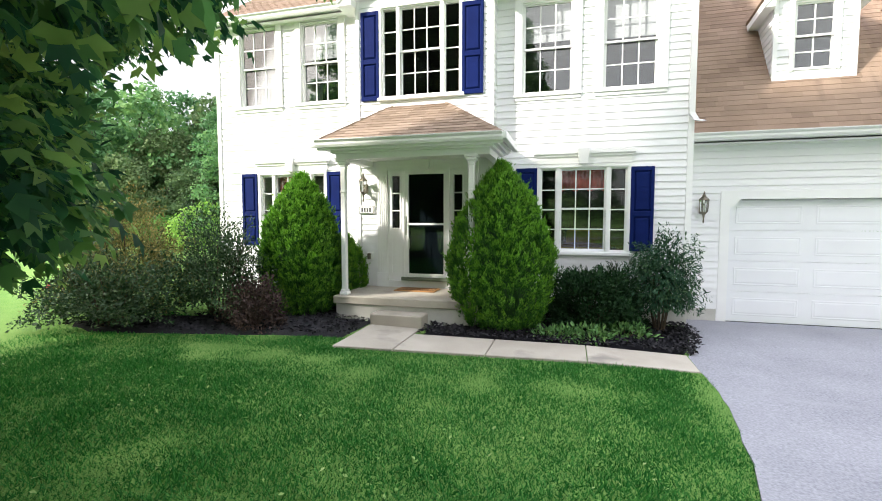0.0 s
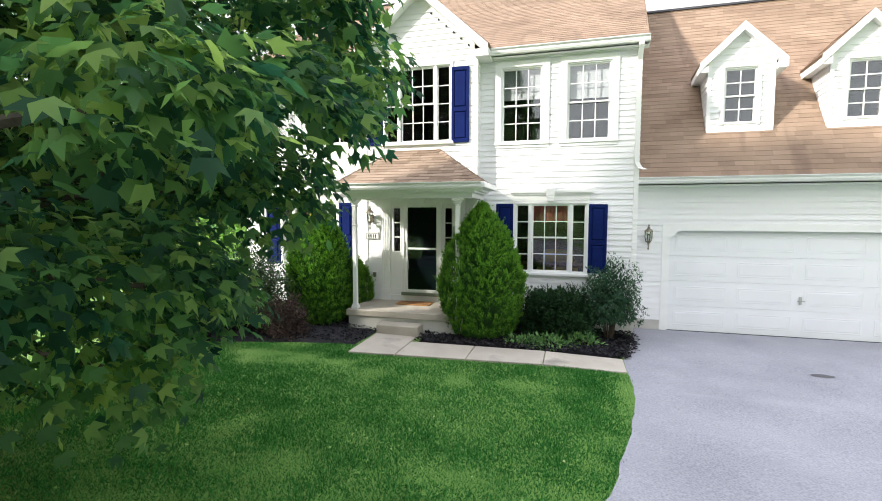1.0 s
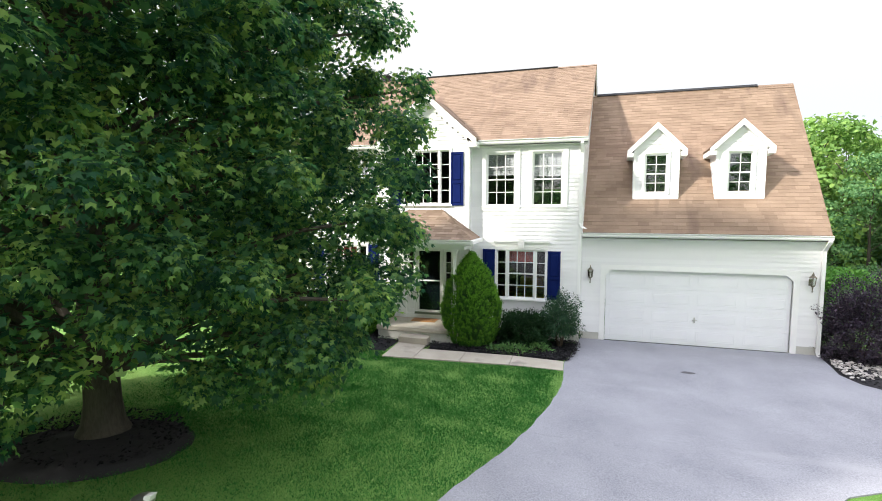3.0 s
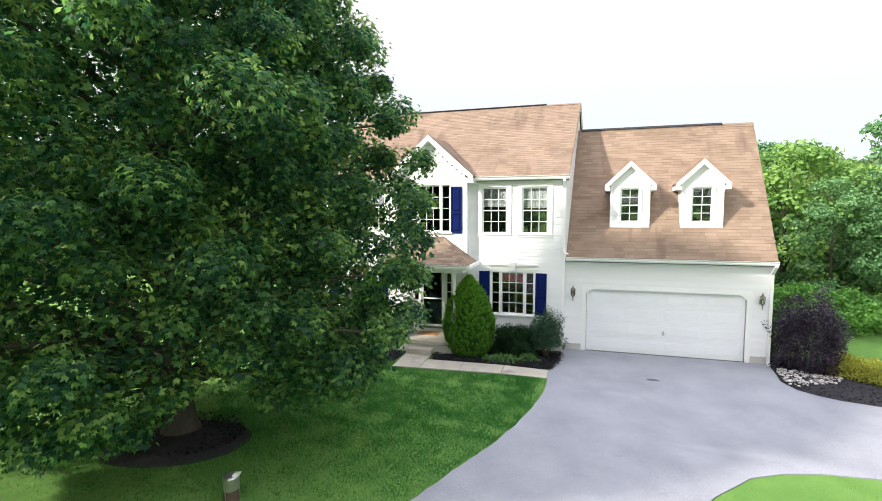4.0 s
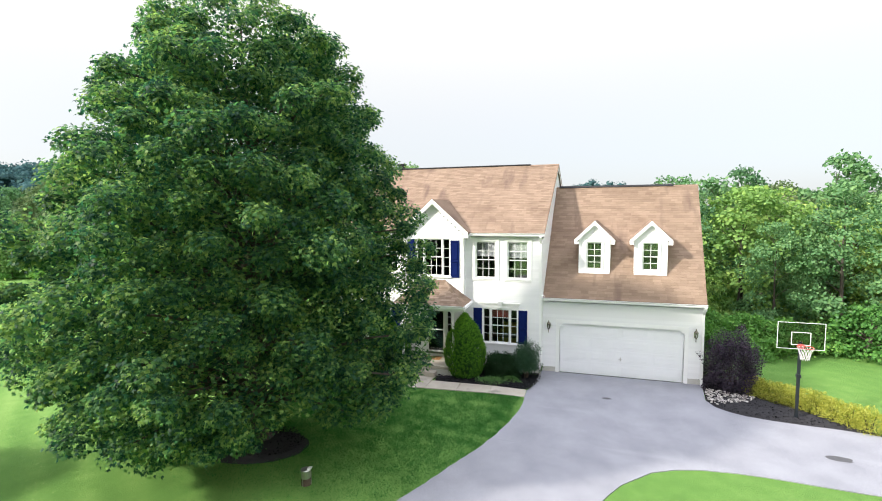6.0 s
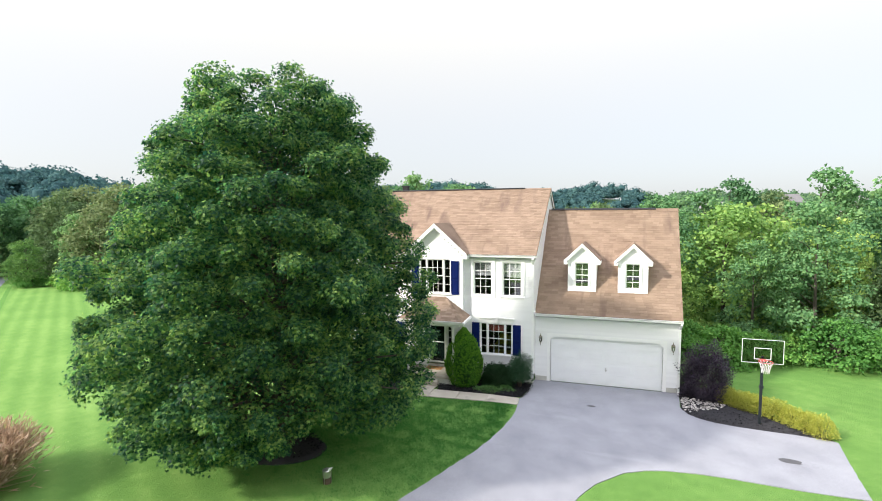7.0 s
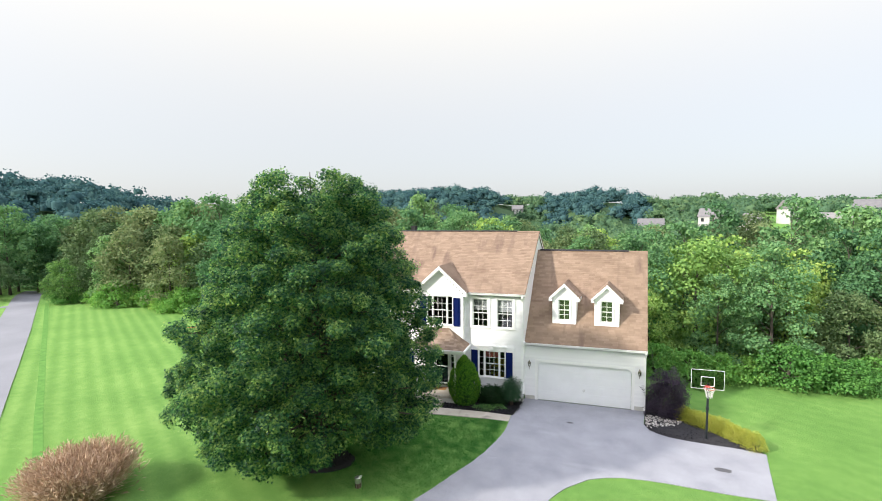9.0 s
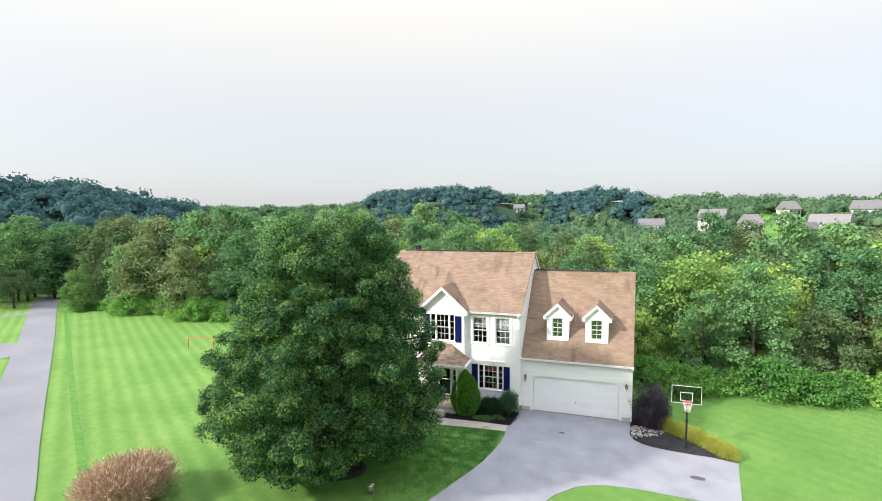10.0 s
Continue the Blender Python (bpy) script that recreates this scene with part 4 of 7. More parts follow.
slope_roof("roof", XL - 0.12, XR + 0.10, ME, MZ, RY, RZ, "tan asphalt shingle roof with dark streaks", under_gable)
deck("rear_roof", ((XL - 0.12, 18.14, MZ), (XR + 0.10, 18.14, MZ), (XR + 0.10, RY, RZ), (XL - 0.12, RY, RZ)), 0.10, SHINGLE)


def under_dormer(u, s):
    x, y = u + XR, GE + s * math.cos(math.atan(GSL))
    return y > 10.6 and y < 12.3 and any(abs(x - c) < 0.62 - 0.5 * max(0, y - 11.75) for c in (4.69, 6.93))


slope_roof("garage_roof", XR, 8.99, GE, GZ, GRY, GRZ, "steep tan asphalt shingle garage roof", under_dormer)
deck("garage_rear_roof", ((XR, 17.50, GZ), (8.99, 17.50, GZ), (8.99, GRY, GRZ), (XR, GRY, GRZ)), 0.10, SHINGLE)

# ridge vents and caps
for name, a, b, y, z, mat_, w in (("ridge_vent", XL + 0.3, 1.35, RY, RZ, RIDGE, 0.08), ("ridge_cap", 1.35, XR + 0.10, RY, RZ, SHINGLE, 0.14), ("ridge_vent", XR + 0.15, 7.95, GRY, GRZ, RIDGE, 0.08), ("ridge_cap", 7.95, 8.99, GRY, GRZ, SHINGLE, 0.14)):
    bm = bmesh.new()
    h = 0.055 if name == "ridge_vent" else 0.012
    sl = SL if z > 9 else GSL
    hexa(bm, [(a, y - w, z - w * sl + h + 0.02), (a, y, z + h), (a, y + w, z - w * sl + h + 0.02), (a, y, z - 0.12), (b, y - w, z - w * sl + h + 0.02), (b, y, z + h), (b, y + w, z - w * sl + h + 0.02), (b, y, z - 0.12)])
    done(name, bm, mat_, None)

# rake boards, soffits, gutters, downspouts
for x, ey, ez, ry, rz in ((XR + 0.072, ME, MZ, RY, RZ), (XL - 0.112, ME, MZ, RY, RZ), (8.962, GE, GZ, GRY, GRZ)):
    for e2 in (ey, 2 * ry - ey):
        bm = bmesh.new()
        hexa(bm, [(x, e2, ez - 0.24), (x + 0.022, e2, ez - 0.24), (x + 0.022, e2, ez - 0.035), (x, e2, ez - 0.035), (x, ry, rz - 0.24), (x + 0.022, ry, rz - 0.24), (x + 0.022, ry, rz - 0.035), (x, ry, rz - 0.035)])
        done("rake_board", bm, TRIM, None)
for a, b in ((XL - 0.12, BL - 0.28), (BR + 0.28, XR + 0.10)):
    bm = bmesh.new()
    box(bm, a, ME + 0.0, MZ - 0.17, b, MAIN_Y + 0.02, MZ - 0.145)
    done("soffit", bm, TRIM, None)
    bm = bmesh.new()
    box(bm, a, MAIN_Y - 0.04, 5.90, b, MAIN_Y - 0.001, MZ - 0.17)
    done("frieze_board", bm, TRIM, None)
bm = bmesh.new()
box(bm, XR + 0.03, GE, GZ - 0.17, 8.97, GAR_Y + 0.02, GZ - 0.145)
done("soffit", bm, TRIM, None)
bm = bmesh.new()
box(bm, XR + 0.03, GAR_Y - 0.04, 3.13, 8.93, GAR_Y - 0.001, GZ - 0.17)
done("frieze_board", bm, TRIM, None)


def gutter(name, x0, x1, y, z, parent=None):
    """A K-style gutter: open trough with a curved front."""
    bm = bmesh.new()
    prof = ((0.0, -0.125), (-0.055, -0.125), (-0.075, -0.085), (-0.072, -0.05), (-0.105, -0.015), (-0.105, 0.0), (-0.092, 0.0), (-0.065, -0.05), (-0.05, -0.112), (0.0, -0.112))
    rings = [[bm.verts.new((x, y + p, z + q)) for p, q in prof] for x in (x0, x1)]
    n = len(prof)
    for k in range(n):
        j = (k + 1) % n
        bm.faces.new((rings[0][k], rings[0][j], rings[1][j], rings[1][k]))
    for x in (x0, x1):
        e = [bm.verts.new((x, y + p, z + q)) for p, q in prof[:6]] + [bm.verts.new((x, y, z))]
        bm.faces.new(e)
    box(bm, x0, y + 0.0, z - 0.17, x1, y + 0.02, z - 0.01)
    return done(name, bm, GUTTER, parent)


gutter("gutter", BR + 0.27, XR + 0.11, ME, MZ - 0.005)
gutter("gutter", XL - 0.13, BL - 0.27, ME, MZ - 0.005)
gutter("gutter", XR + 0.02, 9.0, GE, GZ - 0.005)


def downspout(points, w=0.045, d=0.03):
    bm = bmesh.new()
    rings = []
    for i, p in enumerate(points):
        p = Vector(p)
        rings.append([bm.verts.new(p + Vector((a * w, b * d, 0))) for a, b in ((-1, -1), (1, -1), (1, 1), (-1, 1))])
    for r0, r1 in zip(rings, rings[1:]):
        for k in range(4):
            bm.faces.new((r0[k], r0[(k + 1) % 4], r1[(k + 1) % 4], r1[k]))
    bm.faces.new(rings[0][::-1])
    bm.faces.new(rings[-1])
    return done("downspout", bm, GUTTER, None)


downspout(((2.60, 9.20, 5.98), (2.60, 9.20, 5.90), (2.60, 9.385, 5.66), (2.60, 9.385, 3.62), (2.66, 9.36, 3.50), (2.75, 9.30, 3.46)))
downspout(((8.93, 9.69, 3.22), (8.93, 9.69, 3.16), (8.90, 9.935, 2.90), (8.90, 9.935, 0.10), (8.91, 9.86, 0.02)))

# the bay's gable roof
GA, GZT = -2.045, 7.57
gy0, gy1 = 8.93, 11.22
for sgn in (-1, 1):
    edge = GA + sgn * 1.63
    ez = GZT - 1.63 * GS
    d = deck("gable_roof", ((edge, gy0, ez), (GA, gy0, GZT), (GA, gy1, GZT), (edge, ME + 0.02, ez)), 0.07, SHINGLE)
    bm = bmesh.new()
    up_dir = Vector((-sgn * 1.63, 0, 1.63 * GS))
    L = up_dir.length
    up_dir.normalize()
    shingle_tabs(bm, Vector((edge, gy0, ez)), Vector((0, 1, 0)), up_dir, const(0.0), lambda s, L=L: 0.35 + (gy1 - ME) * s / L, L, rng_roof)
    hpart("shingles", bm, SHINGLE, d)["kind"] = "stuff"
    bm = bmesh.new()
    hexa(bm, [(edge - sgn * 0.02, gy0 - 0.024, ez - 0.20), (GA, gy0 - 0.024, GZT - 0.20), (GA, gy0 - 0.024, GZT + 0.006), (edge - sgn * 0.02, gy0 - 0.024, ez + 0.006), (edge - sgn * 0.02, gy0, ez - 0.20), (GA, gy0, GZT - 0.20), (GA, gy0, GZT + 0.006), (edge - sgn * 0.02, gy0, ez + 0.006)])
    # sloped soffit under the overhang, with its vent slots
    hexa(bm, [(edge, gy0, ez - 0.20), (GA, gy0, GZT - 0.20), (GA, BAY_Y, GZT - 0.20), (edge, BAY_Y, ez - 0.20), (edge, gy0, ez - 0.18), (GA, gy0, GZT - 0.18), (GA, BAY_Y, GZT - 0.18), (edge, BAY_Y, ez - 0.18)])
    # the boxed return at the foot of the rake
    bw = edge - sgn * 0.30
    box(bm, min(edge, bw), gy0 - 0.0, ez - 0.235, max(edge, bw), MAIN_Y + 0.02, ez - 0.085)
    done("rake_board", bm, TRIM, None)

# the row of small dark discs under the gable's rake
for k in range(7):
    bm = bmesh.new()
    vx, vz = GA + 0.30 + 0.17 * k, GZT - 0.34 - (0.30 + 0.17 * k) * GS
    tube(bm, [(vx, BAY_Y - 0.035, vz), (vx, BAY_Y - 0.005, vz)], [0.022, 0.022], 8)
    done("rake_disc", bm, RIDGE, None)

# dormers
def dormer(cx):
    y0, half, z0, ze, slope_ = 10.56, 0.635, 4.34, 5.92, 0.98
    apex = ze + half * slope_
    x0, x1 = cx - half, cx + half
    place = front(y0)
    win = (cx - 0.33, cx + 0.33, 4.50, 5.70)
    w = wall("dormer_wall", place, lambda z: max(x0, cx - (apex - z) / slope_), lambda z: min(x1, cx + (apex - z) / slope_), z0, apex - 0.03, [win], thick=0.12, cuts=(ze,), label="white dormer front")
    boards(w, place, lambda z: max(x0 + 0.06, cx - (apex - 0.05 - z) / slope_), lambda z: min(x1 - 0.06, cx + (apex - 0.05 - z) / slope_), z0 + 0.05, apex - 0.1, [inside(win, 0.02)], cuts=(ze,))
    for side, x in ((east, x1), (west, x0)):
        cheek = side(x)
        lo_ = lambda z: y0 + 0.02
        hi_ = lambda z: GE + (z - GZ) / GSL
        c = wall("dormer_cheek", cheek, lambda z: y0 + 0.12, lambda z: hi_(z) + 0.02, z0 + 0.12, ze - 0.06, (), thick=0.1)
        boards(c, cheek, lo_, hi_, z0 + 0.02, ze - 0.06, ())
    bm = bmesh.new()
    for a in (x0, x1 - 0.06):
        box(bm, a - 0.004, y0 - 0.03, z0, a + 0.064, y0, ze)
    box(bm, x0, y0 - 0.035, z0 - 0.03, x1, y0, z0 + 0.05)
    done("corner_trim", bm, TRIM, w)
    double_hung("dormer_window", place, *win, cols=2, rows=2, trim=0.05, head=0.05, label="white four-over-four dormer window", sill=False)
    # added dark panel close behind the glass, standing in for the room's shade
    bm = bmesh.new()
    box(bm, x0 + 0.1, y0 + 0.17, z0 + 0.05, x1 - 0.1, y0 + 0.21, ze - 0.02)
    done("inner_wall", bm, ROOM_SHADE, w)
    oh, front_o, back_y = 0.19, 0.14, GE + (apex + 0.06 - GZ) / GSL
    top = apex + 0.06
    for sgn in (-1, 1):
        ex = cx + sgn * (half + oh)
        ez = top - (half + oh) * slope_
        by = GE + (ez - GZ) / GSL
        d = deck("dormer_roof", ((ex, y0 - front_o, ez), (cx, y0 - front_o, top), (cx, back_y, top), (ex, by, ez)), 0.06, SHINGLE)
        bm = bmesh.new()
        up_dir = Vector((-sgn * (half + oh), 0, (half + oh) * slope_))
        L = up_dir.length
        up_dir.normalize()
        lo = by - (y0 - front_o)
        hi = back_y - (y0 - front_o)
        shingle_tabs(bm, Vector((ex, y0 - front_o, ez)), Vector((0, 1, 0)), up_dir, const(0.0), lambda s, L=L, lo=lo, hi=hi: lo + (hi - lo) * s / L, L, rng_roof)
        hpart("shingles", bm, SHINGLE, d)["kind"] = "stuff"
        bm = bmesh.new()
        yb = y0 - front_o
        hexa(bm, [(ex, yb - 0.022, ez - 0.17), (cx, yb - 0.022, top - 0.17), (cx, yb - 0.022, top + 0.005), (ex, yb - 0.022, ez + 0.005), (ex, yb, ez - 0.17), (cx, yb, top - 0.17), (cx, yb, top + 0.005), (ex, yb, ez + 0.005)])
        hexa(bm, [(ex, yb, ez - 0.17), (cx, yb, top - 0.17), (cx, y0, top - 0.17), (ex, y0, ez - 0.17), (ex, yb, ez - 0.15), (cx, yb, top - 0.15), (cx, y0, top - 0.15), (ex, y0, ez - 0.15)])
        box(bm, min(ex, ex - sgn * 0.17), yb, ez - 0.19, max(ex, ex - sgn * 0.17), by, ez - 0.06)
        done("rake_board", bm, TRIM, d)


dormer(4.69)
dormer(6.93)

# the flue behind the ridge
bm = bmesh.new()
box(bm, -5.98, 13.9, 8.9, -5.68, 14.2, 9.66)
box(bm, -6.02, 13.86, 9.66, -5.64, 14.24, 9.72)
done("flue", bm, RIDGE, None, "dark metal chimney flue")

# ---- the entry ----
STOOP = 0.53
bm = bmesh.new()
box(bm, -3.24, 7.84, STOOP - 0.135, -0.70, BAY_Y, STOOP, 0.012)
stoop = tagged(part("stoop", bm, CONCRETE, house), "weathered concrete porch slab")
bm = bmesh.new()
box(bm, -3.20, 7.885, -0.1, -0.74, BAY_Y, STOOP - 0.130)
part("stoop_base", bm, BLOCK, house, "stained pale concrete stoop base")
bm = bmesh.new()
box(bm, -2.415, 7.535, 0.02, -1.535, 7.88, 0.318, 0.015)
part("step", bm, CONCRETE, house, "weathered concrete front step")

# porch roof
PE, PZ, PX0, PX1, TX0, TX1, TZ = 7.70, 3.15, -3.40, -0.33, -2.63, -1.57, 4.00
bm = bmesh.new()
vs = [bm.verts.new(p) for p in ((PX0, PE, PZ), (PX1, PE, PZ), (PX1, BAY_Y, PZ), (PX0, BAY_Y, PZ), (TX0, BAY_Y, TZ), (TX1, BAY_Y, TZ))]
for f in ((0, 1, 5, 4), (1, 2, 5), (3, 0, 4), (0, 3, 2, 1), (2, 3, 4, 5)):
    bm.faces.new([vs[k] for k in f])
bmesh.ops.recalc_face_normals(bm, faces=bm.faces)
porch_roof = hpart("porch_roof", bm, SHINGLE, None, "small hipped tan shingle porch roof")
rng_p = random.Random(9)
PR = Vector((0, BAY_Y - PE, TZ - PZ))
pl = PR.length
pu = PR.normalized()
pn = X.cross(pu).normalized()
step_p, tab_p = 0.135, 0.30
for i in range(int(pl / step_p) + 1):
    s0, s1 = i * step_p, min(pl, (i + 1) * step_p)
    lo = lambda s: PX0 + (TX0 - PX0) * s / pl
    hi = lambda s: PX1 + (TX1 - PX1) * s / pl
    u = lo(s0) - rng_p.random() * tab_p
    while u < hi(s0) and s1 - s0 > 0.02:
        u1 = u + tab_p * (0.8 + 0.4 * rng_p.random())
        p, q, p1, q1 = max(u, lo(s0)), min(u1, hi(s0)), max(u, lo(s1)), min(u1, hi(s1))
        if q - p > 0.02:
            bm = bmesh.new()
            o = Vector((0, PE, PZ))
            if q1 - p1 < 0.005:
                p1 = q1 = min(max((p + q) / 2, lo(s1)), hi(s1))
            g, t = 0.003, 0.013
            c = [o + X * (p + g) + pu * s0 + pn * t, o + X * (q - g) + pu * s0 + pn * t, o + X * (max(q1 - g, p1 + g)) + pu * (s1 + 0.008) + pn * 0.004, o + X * (p1 + g) + pu * (s1 + 0.008) + pn * 0.004]
            hexa(bm, [*c, *(w_ - pn * 0.012 for w_ in c)])
            bmesh.ops.recalc_face_normals(bm, faces=bm.faces)
            hpart("shingle", bm, SHINGLE_PIECE, porch_roof)
        u = u1
for sgn, ex, tx in ((-1, PX0, TX0), (1, PX1, TX1)):
    bm = bmesh.new()
    up_dir = Vector((tx - ex, 0, TZ - PZ))
    L = up_dir.length
    up_dir.normalize()
    shingle_tabs(bm, Vector((ex, BAY_Y, PZ)), Vector((0, -1, 0)), up_dir, const(0.0), lambda s, L=L: (BAY_Y - PE) * (1 - s / L), L, rng_p, thick=0.01)
    hpart("shingles", bm, SHINGLE, porch_roof)["kind"] = "stuff"
    # hip caps
    a, b = Vector((ex, PE, PZ)), Vector((tx, BAY_Y, TZ))
    for k in range(12):
        p, q = a.lerp(b, k / 12), a.lerp(b, (k + 1) / 12 + 0.01)
        side = Vector((0.07, 0.05 * -sgn, 0)) if sgn < 0 else Vector((0.07, 0.05, 0))
        bm = bmesh.new()
        dn = Vector((0, 0, -0.035))
        hexa(bm, [p - side + dn + Vector((0, 0, 0.03)), p + Vector((0, 0, 0.034)), p + side + dn + Vector((0, 0, 0.03)), p - Vector((0, 0, 0.03)), q - side + dn + Vector((0, 0, 0.014)), q + Vector((0, 0, 0.02)), q + side + dn + Vector((0, 0, 0.014)), q - Vector((0, 0, 0.03))])
        bmesh.ops.recalc_face_normals(bm, faces=bm.faces)
        hpart("hip_shingle", bm, SHINGLE_PIECE, porch_roof)

# eaves of the porch: crown, frieze, beam, ceiling
bm = bmesh.new()
for inset, z0, z1 in ((0.02, 3.04, 3.145), (0.075, 3.00, 3.04), (0.15, 2.96, 3.00), (0.21, 2.86, 2.96)):
    x0, x1, y0 = PX0 + inset, PX1 - inset, PE + inset
    w = 0.14 if inset > 0.2 else 0.30
    box(bm, x0, y0, z0, x1, y0 + w, z1)
    box(bm, x0, y0 + w, z0, x0 + w, BAY_Y - 0.03, z1)
    box(bm, x1 - w, y0 + w, z0, x1, BAY_Y - 0.03, z1)
box(bm, PX0 + 0.3, PE + 0.3, 2.97, PX1 - 0.3, BAY_Y - 0.03, 2.995)
done("porch_beam", bm, TRIM, porch_roof)
gutter("gutter", PX0 - 0.02, PX1 + 0.02, PE, PZ + 0.005, porch_roof)
for x, s in ((PX0, -1), (PX1, 1)):
    bm = bmesh.new()
    box(bm, min(x, x + s * 0.09), PE - 0.06, PZ - 0.11, max(x, x + s * 0.09), BAY_Y - 0.04, PZ, 0.01)
    done("gutter", bm, GUTTER, porch_roof)


def porch_post(x, y):
    bm = bmesh.new()
    box(bm, x - 0.044, y - 0.044, STOOP, x + 0.044, y + 0.044, 2.86, 0.008)
    post = tagged(part("porch_post", bm, TRIM, house), "square white porch post")
    for h, z0, z1 in ((0.072, STOOP, STOOP + 0.06), (0.058, STOOP + 0.06, STOOP + 0.10), (0.052, 2.30, 2.325), (0.054, 2.70, 2.73), (0.060, 2.745, 2.775), (0.080, 2.775, 2.82), (0.105, 2.82, 2.865)):
        bm = bmesh.new()
        box(bm, x - h, y - h, z0, x + h, y + h, z1, 0.006)
        part("moulding", bm, TRIM, post)


porch_post(-3.08, 7.985)
porch_post(-0.84, 7.985)

# door set
pf = bay_front
bm = bmesh.new()
bars(bm, pf, -0.02, 0.07, ((-2.97, -0.95, 2.86, 3.03),))
surround = done("door_surround", bm, TRIM, None, "white classical door surround with fluted pilasters")
for nm, d_, r in (("head_board", 0.05, (-2.74, -1.18, 2.78, 2.86)), ("kick_board", 0.05, (-2.74, -2.42, 0.53, 0.66)), ("kick_board", 0.05, (-1.50, -1.18, 0.53, 0.66)), ("kick_board", 0.05, (-2.42, -1.50, 0.53, 0.67)), ("cornice", 0.11, (-2.99, -0.93, 3.032, 3.09))):
    bm = bmesh.new()
    bars(bm, pf, -0.02, d_, (r,))
    done(nm, bm, TRIM, surround)
for a in (-2.955, -1.175):
    bm = bmesh.new()
    bars(bm, pf, -0.02, 0.045, ((a, a + 0.205, 0.53, 2.86),))
    bars(bm, pf, -0.02, 0.065, ((a - 0.012, a + 0.217, 0.53, 0.80), (a - 0.012, a + 0.217, 2.70, 2.86)))
    for k in range(4):
        u = a + 0.03 + k * 0.042
        bars(bm, pf, 0.045, 0.058, ((u, u + 0.022, 0.82, 2.68),))
    done("pilaster", bm, TRIM, surround)
bm = bmesh.new()
hexa(bm, [pf(-2.03, 0.13, 2.78), pf(-1.89, 0.13, 2.78), pf(-1.86, 0.14, 3.05), pf(-2.06, 0.14, 3.05), pf(-2.03, 0, 2.78), pf(-1.89, 0, 2.78), pf(-1.86, 0, 3.05), pf(-2.06, 0, 3.05)])
done("keystone", bm, TRIM, surround)
for a, b in ((-2.74, -2.42), (-1.50, -1.18)):
    m = (a + b) / 2
    bm = bmesh.new()
    bars(bm, pf, -0.05, 0.01, ((a, m - 0.085, 0.66, 2.78), (m + 0.085, b, 0.66, 2.78), (m - 0.085, m + 0.085, 0.66, 1.68), (m - 0.085, m + 0.085, 2.68, 2.78)))
    pframe(bm, pf, m - 0.10, m + 0.10, 1.66, 2.70, 0.018, 0.01, 0.026)
    pframe(bm, pf, m - 0.10, m + 0.10, 0.78, 1.52, 0.02, 0.01, 0.022)
    for k in (1, 2):
        z = 1.68 + k * 0.333
        bars(bm, pf, -0.02, 0.012, ((m - 0.085, m + 0.085, z - 0.012, z + 0.012),))
    sl = done("sidelight", bm, TRIM, surround)
    bm = bmesh.new()
    bars(bm, pf, -0.03, -0.024, ((m - 0.085, m + 0.085, 1.68, 2.68),))
    done("pane", bm, GLASS, surround).visible_shadow = False
# the entry door behind, and the storm door
bm = bmesh.new()
bars(bm, pf, -0.13, -0.09, ((-2.42, -1.50, 0.62, 2.78),))
for z0, z1 in ((0.80, 1.35), (1.50, 2.62)):
    for a, b in ((-2.33, -2.0), (-1.92, -1.59)):
        pframe(bm, pf, a, b, z0, z1, 0.02, -0.09, -0.078)
done("entry_door", bm, DOOR_DARK, None, "dark panelled entry door")
bm = bmesh.new()
pframe(bm, pf, -2.42, -1.50, 0.70, 2.80, 0.035, -0.04, 0.075)
bars(bm, pf, 0.0, 0.06, ((-2.385, -2.31, 0.735, 2.765), (-1.61, -1.535, 0.735, 2.765), (-2.31, -1.61, 2.70, 2.765), (-2.31, -1.61, 0.735, 0.80), (-2.31, -1.61, 1.735, 1.775)))
storm = done("storm_door", bm, TRIM, None, "white full-glass storm door")
bm = bmesh.new()
bars(bm, pf, 0.022, 0.027, ((-2.31, -1.61, 0.80, 1.735), (-2.31, -1.61, 1.775, 2.70)))
done("pane", bm, STORM_GLASS, storm).visible_shadow = False
bm = bmesh.new()
tube(bm, [pf(-2.365, 0.06, 1.62), pf(-2.365, 0.11, 1.64), pf(-2.365, 0.11, 1.80), pf(-2.365, 0.06, 1.82)], [0.011] * 4)
bars(bm, pf, 0.058, 0.068, ((-2.385, -2.345, 1.55, 1.90),))
bars(bm, pf, 0.058, 0.085, ((-2.30, -2.275, 1.28, 1.48),))
done("handle", bm, CHROME, storm, "brushed metal pull handle")
bm = bmesh.new()
bars(bm, pf, -0.02, 0.12, ((-2.44, -1.48, 0.67, 0.735),))
done("threshold", bm, SILL_GREEN, None, "greenish door threshold")


